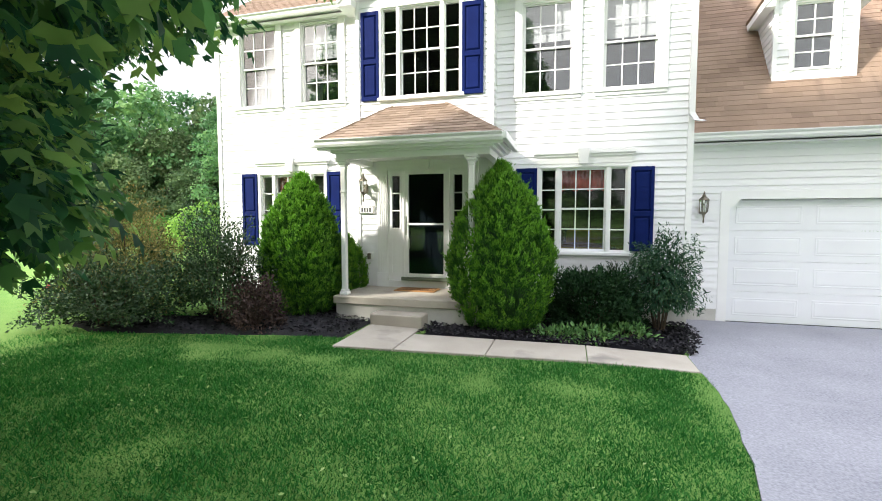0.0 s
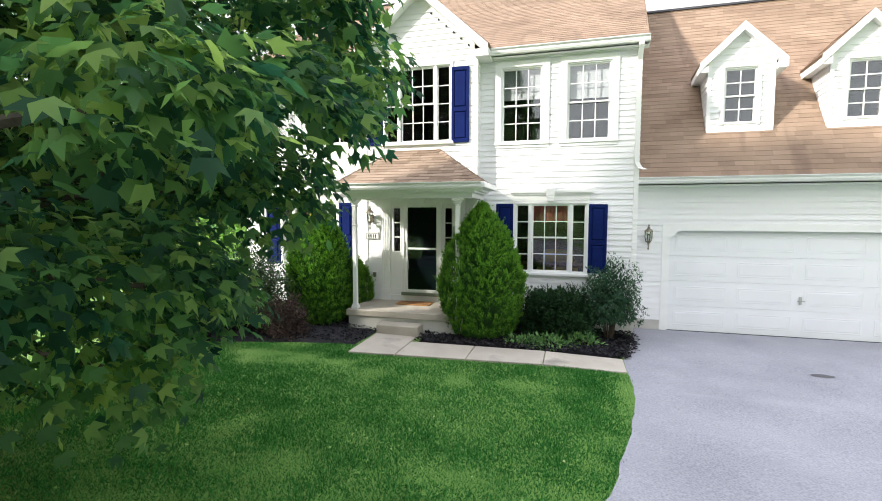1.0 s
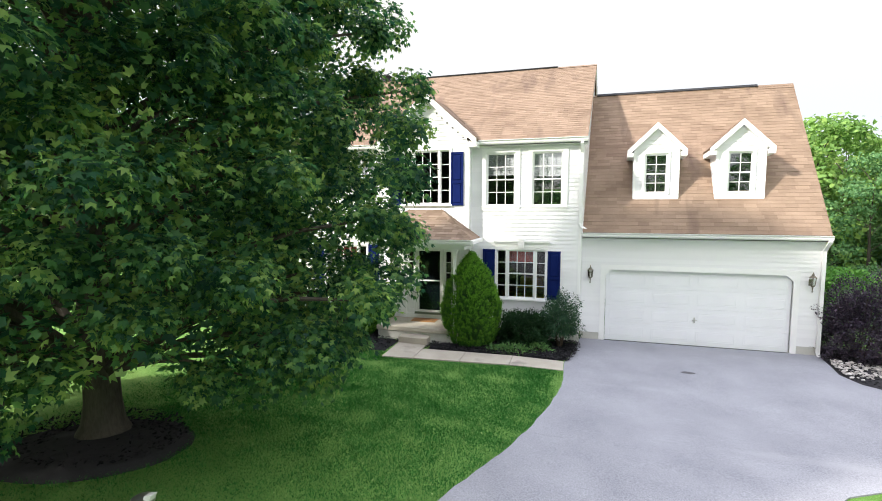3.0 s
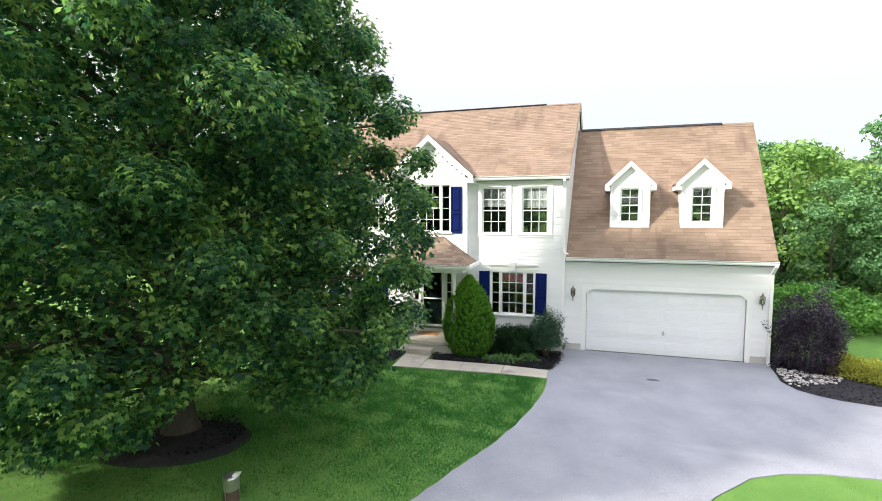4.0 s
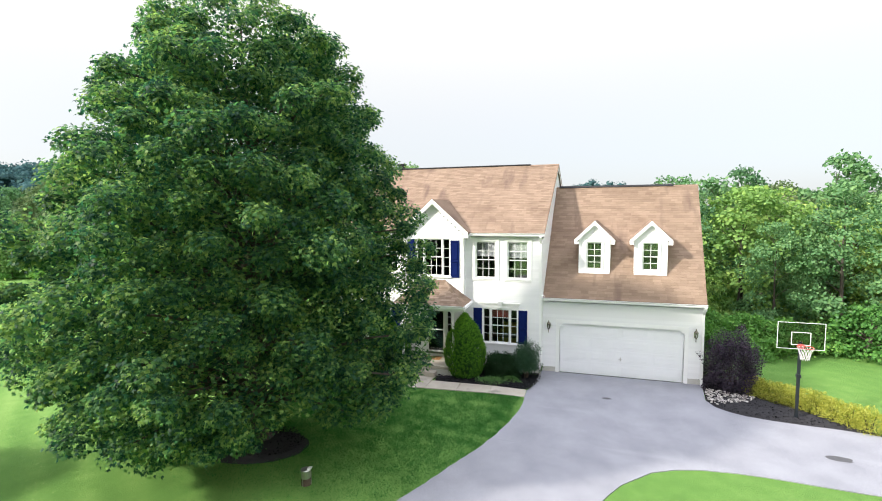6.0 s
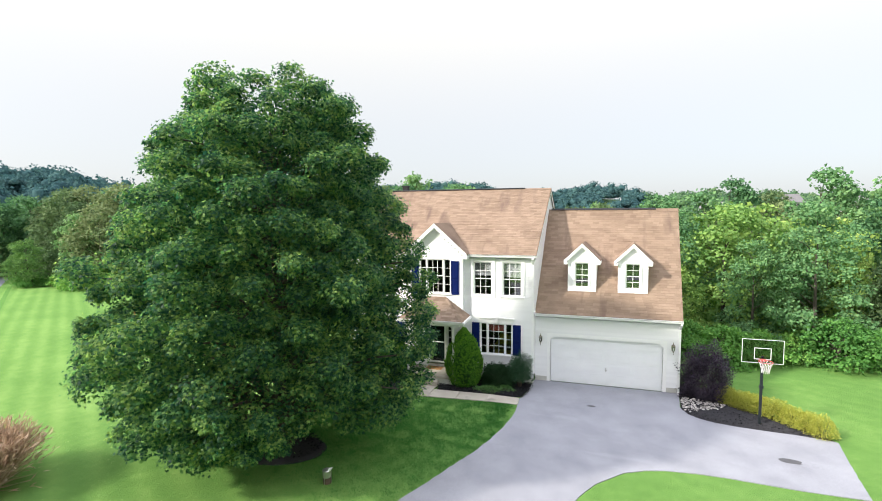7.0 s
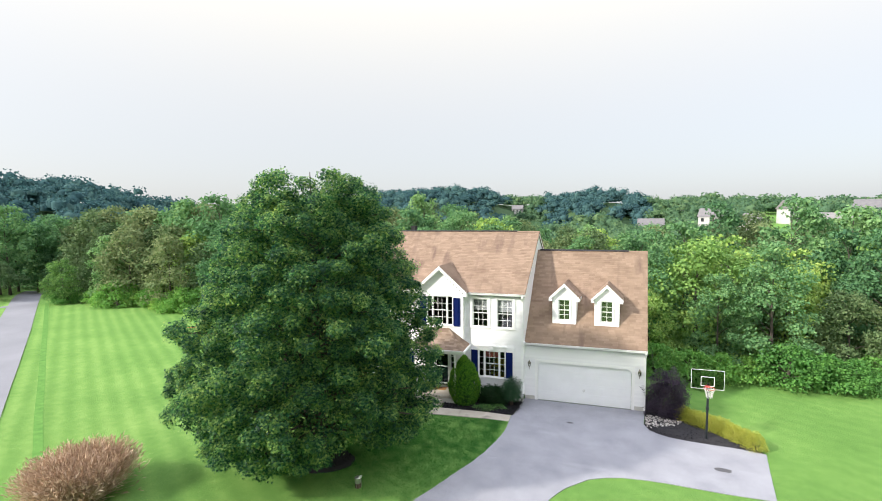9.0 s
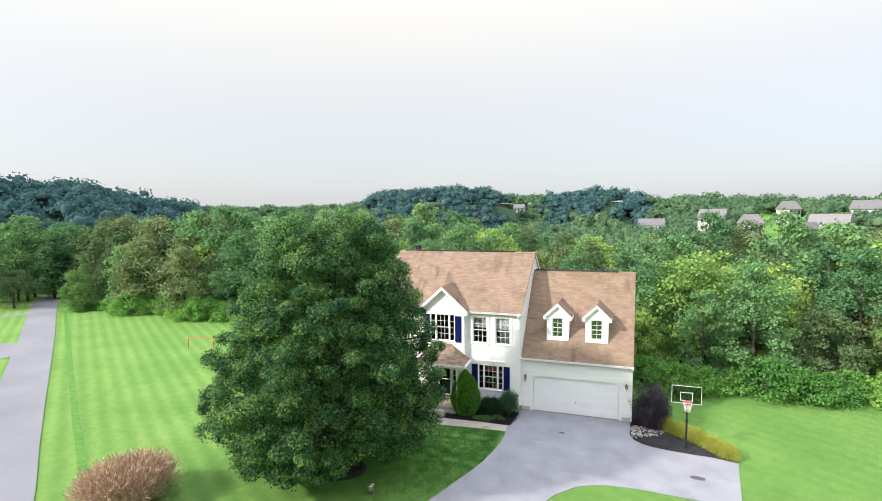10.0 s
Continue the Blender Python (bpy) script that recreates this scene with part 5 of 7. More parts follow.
# the garage door
def garage_door():
    a, b, z1 = GDOOR[0] + 0.01, GDOOR[1] - 0.01, GDOOR[3]
    bm = bmesh.new()
    t, c = 0.15, 0.17
    bars(bm, gar_front, -0.12, 0.024, ((GDOOR[0] - t, GDOOR[0], 0.015, z1 + t), (GDOOR[1], GDOOR[1] + t, 0.015, z1 + t), (GDOOR[0], GDOOR[1], z1, z1 + t)))
    for x, s in ((GDOOR[0], 1), (GDOOR[1], -1)):
        vs = [gar_front(x, 0.023, z1 - c), gar_front(x + s * c, 0.023, z1), gar_front(x, 0.023, z1)]
        f, k = [bm.verts.new(p) for p in vs], [bm.verts.new((p[0], p[1] + 0.14, p[2])) for p in vs]
        bm.faces.new(f)
        bm.faces.new(k[::-1])
        for i in range(3):
            j = (i + 1) % 3
            bm.faces.new((f[i], f[j], k[j], k[i]))
    done("garage_door_casing", bm, TRIM, None, "white casing with clipped upper corners")
    door = None
    for row in range(4):
        p, q = 0.02 + row * 0.545, 0.02 + (row + 1) * 0.545 - 0.004
        bm = bmesh.new()
        bars(bm, gar_front, -0.12, -0.075, ((a, b, p, q),))
        if door is None:
            door = sec = done("garage_door", bm, GARAGE_WHITE, None, "wide white panelled sectional garage door")
        else:
            sec = done("section", bm, GARAGE_WHITE, door)
        n = 4
        w = (b - a) / n
        for k in range(n):
            bm = bmesh.new()
            u0, u1, z0, z2 = a + k * w + 0.10, a + (k + 1) * w - 0.10, p + 0.11, q - 0.11
            ring = lambda i, d: [bm.verts.new(gar_front(u, d, z)) for u, z in ((u0 + i, z0 + i), (u1 - i, z0 + i), (u1 - i, z2 - i), (u0 + i, z2 - i))]
            r = [ring(0, -0.0748), ring(0.015, -0.070), ring(0.035, -0.0735), ring(0.055, -0.069)]
            for r0, r1 in zip(r, r[1:]):
                for m in range(4):
                    bm.faces.new((r0[m], r0[(m + 1) % 4], r1[(m + 1) % 4], r1[m]))
            bm.faces.new(r[-1])
            done("panel", bm, GARAGE_WHITE, door)
    bm = bmesh.new()
    bars(bm, gar_front, -0.075, -0.045, ((5.83, 5.87, 0.70, 0.86),))
    tube(bm, [gar_front(5.85, -0.05, 0.78), gar_front(5.85, -0.01, 0.78)], [0.02, 0.02])
    bars(bm, gar_front, -0.015, -0.003, ((5.78, 5.92, 0.77, 0.79),))
    done("lock_handle", bm, CHROME, door)
    bm = bmesh.new()
    bars(bm, gar_front, -0.12, -0.07, ((a, b, 0.0, 0.02),))
    done("weather_seal", bm, RIDGE, door, "black rubber weather seal")


garage_door()

# rooms behind the windows, their dimness partly put into dark colours
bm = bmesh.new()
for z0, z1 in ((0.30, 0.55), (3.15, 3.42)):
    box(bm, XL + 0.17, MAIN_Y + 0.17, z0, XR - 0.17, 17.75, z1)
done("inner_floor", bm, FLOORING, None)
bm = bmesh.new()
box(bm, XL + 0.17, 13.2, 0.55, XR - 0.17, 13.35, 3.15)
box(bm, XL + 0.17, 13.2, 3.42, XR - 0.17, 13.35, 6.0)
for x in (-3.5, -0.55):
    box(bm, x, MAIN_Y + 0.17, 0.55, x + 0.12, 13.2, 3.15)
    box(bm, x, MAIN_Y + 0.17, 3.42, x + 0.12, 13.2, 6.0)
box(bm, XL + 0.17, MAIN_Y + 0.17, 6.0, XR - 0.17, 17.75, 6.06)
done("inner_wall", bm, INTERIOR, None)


# ---- the maple on the front lawn ----
TX, TY = -4.55, 0.35
PROFILE_Z = (0.0, 0.4, 1.0, 2.0, 3.0, 4.0, 5.2, 6.4, 7.4, 8.3, 9.2, 10.1, 10.8, 11.3, 11.7, 12.0)
PROFILE_R = (2.6, 3.3, 3.85, 4.35, 4.6, 4.65, 4.6, 4.45, 4.2, 3.9, 3.5, 3.0, 2.6, 2.1, 1.4, 0.5)
LOW_AZ = (-180, -135, -95, -60, -32, -8, 20, 60, 90, 135, 180)
LOW_Z = (1.15, 1.05, 1.20, 1.40, 1.75, 1.30, 1.25, 1.60, 1.45, 1.3, 1.15)


def maple_tree():
    rng = np.random.default_rng(11)
    gz = ground_z(TX, TY)
    tree = thing("maple_tree", TX, TY, gz, "large full green maple tree with low skirts in a mulch ring", "tree")

    def hem(az):
        return float(np.interp((math.degrees(az) + 180) % 360 - 180, LOW_AZ, LOW_Z)) - 0.35

    def radius(z, az):
        low = hem(az)
        zz = z - low * max(0.0, 1 - (z - low) / 4.0)
        r = np.interp(zz, PROFILE_Z, PROFILE_R)
        # fuller towards the street, a little thinner towards the house
        r *= 1.0 + 0.03 * math.cos(az - math.radians(-110))
        r *= 1.0 + 0.10 * math.exp(-(((math.degrees(az) + 160) % 360 - 180) / 30) ** 2) * ease((z - 2.0) / 1.0) * (1 - ease((z - 5) / 2.5))
        r *= 1 - 0.20 * ease((3.5 - z) / 1.0) * math.exp(-(((math.degrees(az) + 115) % 360 - 180) / 24) ** 2)
        # the house side: full low skirts, drawn in at mid height
        side = math.exp(-(((math.degrees(az) - 12 + 180) % 360 - 180) / 26) ** 2)
        r *= 1 + side * (0.14 * (1 - ease((z - 2.4) / 2.0)) - 0.11 * ease((z - 4.4) / 1.0) * (1 - ease((z - 6.4) / 1.5)))
        r *= 1 - 0.13 * math.exp(-(((math.degrees(az) + 32 + 180) % 360 - 180) / 30) ** 2) * (1 - ease((z - 4.5) / 3.0))
        r *= 1 - 0.03 * math.exp(-(((math.degrees(az) - 78 + 180) % 360 - 180) / 40) ** 2) * (1 - ease((z - 7.0) / 3.0))
        r *= 1 + 0.14 * math.exp(-(((math.degrees(az) + 150 + 180) % 360 - 180) / 30) ** 2) * (1 - ease((z - 3.5) / 2.0)) * ease((z - 1.2) / 1.0)
        r *= 1 - 0.10 * math.exp(-(((math.degrees(az) + 140 + 180) % 360 - 180) / 30) ** 2) * ease((z - 7.6) / 1.5)
        v = noise.noise((math.cos(az) * 1.7, math.sin(az) * 1.7, z * 0.42))
        top = 1.0 + 0.40 * max(0.0, (z - 10.2) / 2) * noise.noise((math.cos(az) * 2.3 + 7, math.sin(az) * 2.3, 1.0))
        return r * (1 + 0.10 * v) * top
    centres = []
    tries = 0
    while len(centres) < 470 and tries < 60000:
        tries += 1
        z = 0.7 + 10.85 * rng.random()
        az = rng.random() * 2 * math.pi
        if z < hem(az) + 0.15 or rng.random() > np.interp(z, PROFILE_Z, PROFILE_R) / 5.0 + 0.1:
            continue
        f = 0.98 - 0.17 * rng.random() if rng.random() < 0.86 else 0.5 + 0.34 * rng.random()
        r = radius(z, az) * f
        # boughs stand out in masses, with hollows between them
        mass = noise.noise((r * math.cos(az) * 0.62 + 3, r * math.sin(az) * 0.62, z * 0.80))
        if mass < -0.12 and rng.random() < 0.7:
            continue
        r *= 1 + 0.15 * mass
        p = np.array((r * math.cos(az), r * math.sin(az), z))
        if all(np.linalg.norm(p - q) > 0.66 for q in centres):
            centres.append(p)
    centres = np.array(centres)
    # each spray is a small drooping dome of leaves, lit on its upper and outer side
    n_leaf = 420
    c = np.repeat(centres, n_leaf, 0)
    reach = np.repeat(0.28 + 0.26 * rng.random(len(centres)), n_leaf)[:, None]
    out = c * np.array((1, 1, 0.0)) / (np.linalg.norm(c[:, :2], axis=1, keepdims=True) + 1e-6)
    j = unit(rng, len(c)) + out * 0.45 + np.array((0, 0, 0.35))
    j /= np.linalg.norm(j, axis=1, keepdims=True)
    where = c + j * reach * (0.55 + 0.55 * rng.random((len(c), 1))) * np.array((1.1, 1.1, 0.72)) + rng.normal(size=c.shape) * 0.05
    along = out * 0.40 + j * 0.50 + np.array((0, 0, -0.65)) + rng.normal(size=c.shape) * 0.45
    up = j * 0.85 + np.array((0, 0, 0.55)) + rng.normal(size=c.shape) * 0.32
    size = 0.060 + 0.040 * rng.random(len(c))
    keep = where[:, 2] > 0.42
    me = leaf_cloud("crown", rng, where[keep], along[keep], up[keep], size[keep], MAPLE_LEAF)
    mesh_part("crown", me, MAPLE, tree, "dense dark green maple leaves, brighter at the tips")
    # the shaded leaves inside the crown
    m = 64000
    zi = 1.2 + 9.6 * rng.random(m)
    ai = rng.random(m) * 2 * np.pi
    ri = np.interp(zi, PROFILE_Z, PROFILE_R) * (0.30 + 0.53 * np.sqrt(rng.random(m)))
    wi = np.stack([ri * np.cos(ai), ri * np.sin(ai), zi], 1)
    hems = np.interp((np.degrees(ai) + 180) % 360 - 180, LOW_AZ, LOW_Z)
    wi = wi[zi > hems + 0.15]
    me = leaf_cloud("inner_foliage", rng, wi, unit(rng, len(wi)), np.array((0, 0, 1.0)) + rng.normal(size=wi.shape) * 0.6, 0.085 + 0.035 * rng.random(len(wi)), MAPLE_LEAF)
    mesh_part("inner_foliage", me, MAPLE, tree, "shaded inner maple leaves")
    # trunk and limbs
    bm = bmesh.new()
    zs = [-0.15, 0.05, 0.25, 0.6, 1.4, 3.0, 5.0, 7.5, 10.0, 11.8]
    rs = [0.50, 0.40, 0.30, 0.25, 0.23, 0.20, 0.15, 0.10, 0.05, 0.015]
    tube(bm, [(TX + 0.06 * math.sin(z), TY + 0.05 * math.cos(z * 0.8), gz + z) for z in zs], rs, 12)
    part("trunk", bm, BARK, tree, "grey-brown maple trunk flaring at the root", True)
    bm = bmesh.new()
    for q in centres[:: 4]:
        z0 = max(1.0, min(10.5, q[2] - 0.55 * np.linalg.norm(q[:2]) * (0.6 + 0.4 * rng.random())))
        a, b = Vector((0, 0, z0)), Vector(q)
        pts = []
        for k in range(6):
            t = k / 5
            p = a.lerp(b, t)
            p.z += 0.5 * math.sin(t * math.pi) * (b - a).length * 0.18
            p += Vector((noise.noise((q[0], t * 3, 1)), noise.noise((q[1], t * 3, 5)), 0)) * 0.15 * t
            pts.append(p + Vector((TX, TY, gz)))
        tube(bm, pts, [0.075 * (1 - 0.8 * k / 5) * (0.6 + (b - a).length / 9) for k in range(6)], 5, False)
    part("limb", bm, BARK, tree, "bare dark maple limbs")["kind"] = "stuff"


maple_tree()


def mulch_disc(name, x, y, rx, ry, label, turn=0.0):
    """A low mound of mulch, with loose chips on it."""
    bm = bmesh.new()
    rings = []
    for i in range(6):
        f = i / 5
        ring = []
        for k in range(40):
            a = 2 * math.pi * k / 40
            w = 1 + 0.05 * noise.noise((math.cos(a) * 3 + x, math.sin(a) * 3, 2))
            u, v = rx * f * w * math.cos(a), ry * f * w * math.sin(a)
            px, py = x + u * math.cos(turn) - v * math.sin(turn), y + u * math.sin(turn) + v * math.cos(turn)
            ring.append(bm.verts.new((px, py, ground_z(px, py) + 0.02 + 0.09 * (1 - f * f) + (0.015 * noise.noise((px * 6, py * 6, 0)) if 0 < i < 5 else 0) - (0.03 if i == 5 else 0))))
            if i == 0:
                break
        rings.append(ring)
    for k in range(40):
        bm.faces.new((rings[0][0], rings[1][k], rings[1][(k + 1) % 40]))
    for r0, r1 in zip(rings[1:], rings[2:]):
        for k in range(40):
            bm.faces.new((r0[k], r1[k], r1[(k + 1) % 40], r0[(k + 1) % 40]))
    bmesh.ops.recalc_face_normals(bm, faces=bm.faces)
    return setting(name, bm, MULCH, label, "mulch")


def chips(name, inside_, x0, x1, y0, y1, n, lift, label):
    """Loose mulch chips scattered over a bed."""
    rng = np.random.default_rng(21)
    p = np.stack([x0 + (x1 - x0) * rng.random(n), y0 + (y1 - y0) * rng.random(n)], 1)
    p = np.array([q for q in p if inside_(*q)])
    w = np.array([(x, y, ground_z(x, y) + lift(x, y)) for x, y in p]) + np.array((0, 0, 0.012))
    al = unit(rng, len(w)) * np.array((1, 1, 0.35))
    up = np.array((0, 0, 1.0)) + rng.normal(size=w.shape) * 0.6
    me = leaf_cloud(name, rng, w, al, up, 0.03 + 0.06 * rng.random(len(w)), OVAL_LEAF)
    ob = new(name, finish(me, MULCH))
    return tagged(ob, label, "mulch", "", "stuff")


mulch_disc("mulch_ring", TX + 0.22, TY - 0.25, 1.42, 1.05, "round bed of black mulch under the maple", radians(20))


def polygon_bed(name, outline, lift, label, mound=0.05):
    bm = bmesh.new()
    cx, cy = sum(p[0] for p in outline) / len(outline), sum(p[1] for p in outline) / len(outline)
    pts = []
    for (xa, ya), (xb, yb) in zip(outline, outline[1:] + outline[:1]):
        m = max(1, int(math.hypot(xb - xa, yb - ya) / 0.25))
        pts += [(xa + (xb - xa) * k / m, ya + (yb - ya) * k / m) for k in range(m)]
    rings = []
    for i in range(6):
        f = 1 - i / 6
        ring = []
        for x, y in pts:
            px, py = cx + (x - cx) * f, cy + (y - cy) * f
            wob = 0.03 * noise.noise((px * 4, py * 4, 1)) if i == 0 else 0
            ring.append(bm.verts.new((px + wob, py + wob, ground_z(px, py) + (lift - 0.03 if i == 0 else lift + mound * min(1, i / 2) + 0.012 * noise.noise((px * 7, py * 7, 0))))))
        rings.append(ring)
    n = len(pts)
    for r0, r1 in zip(rings, rings[1:]):
        for k in range(n):
            bm.faces.new((r0[k], r0[(k + 1) % n], r1[(k + 1) % n], r1[k]))
    bm.faces.new(rings[-1])
    bmesh.ops.recalc_face_normals(bm, faces=bm.faces)
    return setting(name, bm, MULCH, label, "mulch")


EAST_BED = [(-1.52, 7.22), (2.38, 7.64), (2.58, 8.26), (2.68, 9.0), (2.64, 9.44), (-0.72, 9.44), (-0.72, 7.90), (-1.50, 7.87)]
WEST_BED = [(-2.43, 6.72), (-2.43, 7.86), (-3.22, 7.90), (-3.22, 9.44), (-5.2, 9.44), (-5.1, 7.7), (-5.15, 6.6), (-6.1, 6.0), (-6.6, 5.85), (-6.3, 5.62), (-5.7, 5.50), (-4.9, 5.82), (-4.2, 6.22), (-3.4, 6.52)]
SIDE_BED = [(8.76, 8.40), (8.97, 7.88), (9.32, 7.61), (9.78, 7.44), (10.6, 7.37), (11.6, 7.33), (12.4, 7.29), (13.1, 7.18), (13.55, 7.10), (12.9, 8.2), (11.6, 9.5), (10.9, 11.3), (8.97, 11.4), (8.97, 9.9)]
polygon_bed("mulch_bed", EAST_BED, 0.02, "black mulch foundation bed east of the stoop")
polygon_bed("mulch_bed", WEST_BED, 0.02, "black mulch foundation bed west of the stoop")
polygon_bed("mulch_bed", SIDE_BED, 0.03, "dark mulch bed beside the driveway", 0.04)


def in_poly(outline):
    def test(x, y):
        inside_ = False
        for (xa, ya), (xb, yb) in zip(outline, outline[1:] + outline[:1]):
            if (ya > y) != (yb > y) and x < xa + (xb - xa) * (y - ya) / (yb - ya):
                inside_ = not inside_
        return inside_
    return test


chips("mulch_chips", in_poly(EAST_BED), -1.5, 2.66, 7.2, 9.4, 9000, lambda x, y: 0.06, "loose black bark mulch chips")
chips("mulch_chips", in_poly(WEST_BED), -8.4, -2.43, 4.9, 9.4, 12000, lambda x, y: 0.06, "loose black bark mulch chips")
chips("mulch_chips", in_poly(SIDE_BED), 8.8, 13.5, 7.1, 10, 4000, lambda x, y: 0.06, "loose dark bark mulch chips")
chips("mulch_chips", lambda x, y: ((x - TX) / 1.35) ** 2 + ((y - TY) / 1.0) ** 2 < 1, TX - 1.4, TX + 1.4, TY - 1.1, TY + 1.1, 2600, lambda x, y: 0.07, "loose black bark mulch chips")


# ---- shrubs ----
def conifer(name, x, y, h, r, label, seed, n=62000):
    """A dense egg-shaped arborvitae: upright fans of scale-like sprays."""
    rng = np.random.default_rng(seed)
    gz = ground_z(x, y)
    plant = thing(name, x, y, gz, label, "shrub", "arborvitae by the stoop")
    prof_t, prof_r = (0, 0.06, 0.2, 0.42, 0.61, 0.75, 0.84, 0.93, 1.0), (0.66, 0.80, 0.95, 1.0, 0.84, 0.63, 0.46, 0.24, 0.05)
    tufts = n // 32
    t = rng.random(tufts) ** 0.9
    az = rng.random(tufts) * 2 * np.pi
    bump = np.array([noise.noise((math.cos(a) * 2.2 + seed, math.sin(a) * 2.2, v * 4)) for a, v in zip(az, t)])
    rr = r * np.interp(t, prof_t, prof_r) * (0.90 + 0.10 * bump + 0.07 * (rng.random(tufts) - 0.5))
    foot = np.stack([rr * np.cos(az), rr * np.sin(az), 0.02 + t * (h - 0.16)], 1)
    out = np.stack([np.cos(az), np.sin(az), np.zeros(tufts)], 1)
    axis = out * (0.34 + 0.25 * rng.random((tufts, 1))) * np.interp(t, (0, 0.8, 1), (1.0, 0.7, 0.1))[:, None] + np.array((0, 0, 0.85)) + rng.normal(size=(tufts, 3)) * 0.12
    length = 0.10 + 0.10 * rng.random(tufts)
    flat = np.cross(axis, out + rng.normal(size=(tufts, 3)) * 0.5)
    flat /= np.linalg.norm(flat, axis=1, keepdims=True)
    for name_, count, s0, s1, material, label_ in (("foliage", 40, -0.45, 0.75, ARBOR, "dense green scale-leaved sprays"), ("tip_spray", 18, 0.55, 1.05, ARBOR_TIP, "bright yellow-green spray tips")):
        i = np.repeat(np.arange(tufts), count)
        f = s0 + (s1 - s0) * rng.random(len(i))
        wide = 0.042 * (1.15 - np.clip(f, 0, 1))
        where = foot[i] + axis[i] * (f * length[i])[:, None] + flat[i] * (rng.normal(size=len(i)) * wide)[:, None] + rng.normal(size=(len(i), 3)) * 0.014
        along = axis[i] + flat[i] * rng.normal(size=(len(i), 1)) * 0.42 + rng.normal(size=(len(i), 3)) * 0.22
        up = out[i] * 0.8 + rng.normal(size=(len(i), 3)) * 0.5
        mesh_part(name_, leaf_cloud(name_, rng, where, along, up, 0.034 + 0.034 * rng.random(len(i)), NEEDLE), material, plant, label_)
    # solid core; the shade between the sprays is put into its dark colour
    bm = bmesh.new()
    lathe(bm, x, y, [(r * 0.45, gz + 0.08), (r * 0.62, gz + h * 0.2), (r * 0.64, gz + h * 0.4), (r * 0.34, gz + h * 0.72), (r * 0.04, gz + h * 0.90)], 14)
    part("inner_foliage", bm, YEW, plant, "solid dark core, painted as the shade between the sprays")
    bm = bmesh.new()
    tube(bm, [(x, y, gz - 0.1), (x, y, gz + 0.5)], [0.06, 0.05], 8)
    part("trunk", bm, TWIG, plant)


conifer("arborvitae", -3.95, 8.05, 2.50, 0.74, "egg-shaped bright green arborvitae beside the stoop", 2)
conifer("arborvitae", -0.40, 8.25, 2.68, 0.87, "larger egg-shaped bright green arborvitae beside the stoop", 5)
conifer("arborvitae", -3.52, 8.95, 1.40, 0.36, "small green arborvitae behind the porch post", 8, 16000)


def shrub(name, x, y, rx, ry, h, material, label, seed, n=6000, size=(0.05, 0.09), lift=0.0, shape=OVAL_LEAF, droop=0.0, stems=14, loose=0.25, lumps=0.3, flat=False, group=""):
    """A leafy bush: leaves in the outer part of a lumpy dome, on visible stems."""
    rng = np.random.default_rng(seed)
    gz = ground_z(x, y)
    plant = thing(name, x, y, gz, label, "shrub", group)
    az = rng.random(n) * 2 * np.pi
    v = rng.random(n)
    el = np.arcsin(np.clip(v * 1.25 - 0.25, -0.25, 1))
    d = np.stack([np.cos(az) * np.cos(el), np.sin(az) * np.cos(el), np.sin(el)], 1)
    k = np.array([noise.noise((q[0] * 2.4 + seed, q[1] * 2.4, q[2] * 2.4)) for q in d])
    k2 = np.array([noise.noise((q[0] * 6 + seed, q[1] * 6, q[2] * 6)) for q in d])
    f = (1 + lumps * k + 0.5 * lumps * k2) * (1 - loose * rng.random(n) ** 1.5 - 0.25 * (rng.random(n) < 0.25))
    base = lift + 0.22 * (h - lift)
    where = np.stack([d[:, 0] * rx * f, d[:, 1] * ry * f, np.maximum(0.03 + lift * 0.5, base + d[:, 2] * (h - base) * f)], 1)
    along = d * 0.8 + rng.normal(size=(n, 3)) * 0.6 + np.array((0, 0, 0.15 - droop))
    up = np.array((0, 0, 1.0)) + d * 0.6 + rng.normal(size=(n, 3)) * 0.5
    sz = size[0] + (size[1] - size[0]) * rng.random(n)
    mesh_part("foliage", leaf_cloud("foliage", rng, where, along, up, sz, shape), material, plant)
    for i in range(stems):
        bm = bmesh.new()
        a = 2 * math.pi * (i + rng.random() * 0.6) / stems
        tip = Vector((x + 0.72 * rx * math.cos(a) * (0.4 + 0.6 * rng.random()), y + 0.72 * ry * math.sin(a) * (0.4 + 0.6 * rng.random()), gz + h * (0.55 + 0.3 * rng.random())))
        foot = Vector((x + 0.1 * rx * math.cos(a), y + 0.1 * ry * math.sin(a), gz - 0.05))
        mid = foot.lerp(tip, 0.5) + Vector((0, 0, 0.08 * h))
        tube(bm, [foot, mid, tip], [0.016, 0.012, 0.005], 5, False)
        part("stem", bm, TWIG, plant)
    return plant


shrub("yew_bush", 1.08, 8.65, 0.72, 0.55, 1.05, YEW, "low spreading dark green yew bush in the mulch", 31, 17000, (0.05, 0.10), shape=NEEDLE, lumps=0.42)
shrub("nandina_bush", 2.10, 8.80, 0.56, 0.48, 1.60, NANDINA, "airy blue-green nandina bush with reddish tips by the garage", 32, 9500, (0.045, 0.095), lift=0.35, droop=1.0, stems=9, loose=0.45, lumps=0.42, shape=FROND)
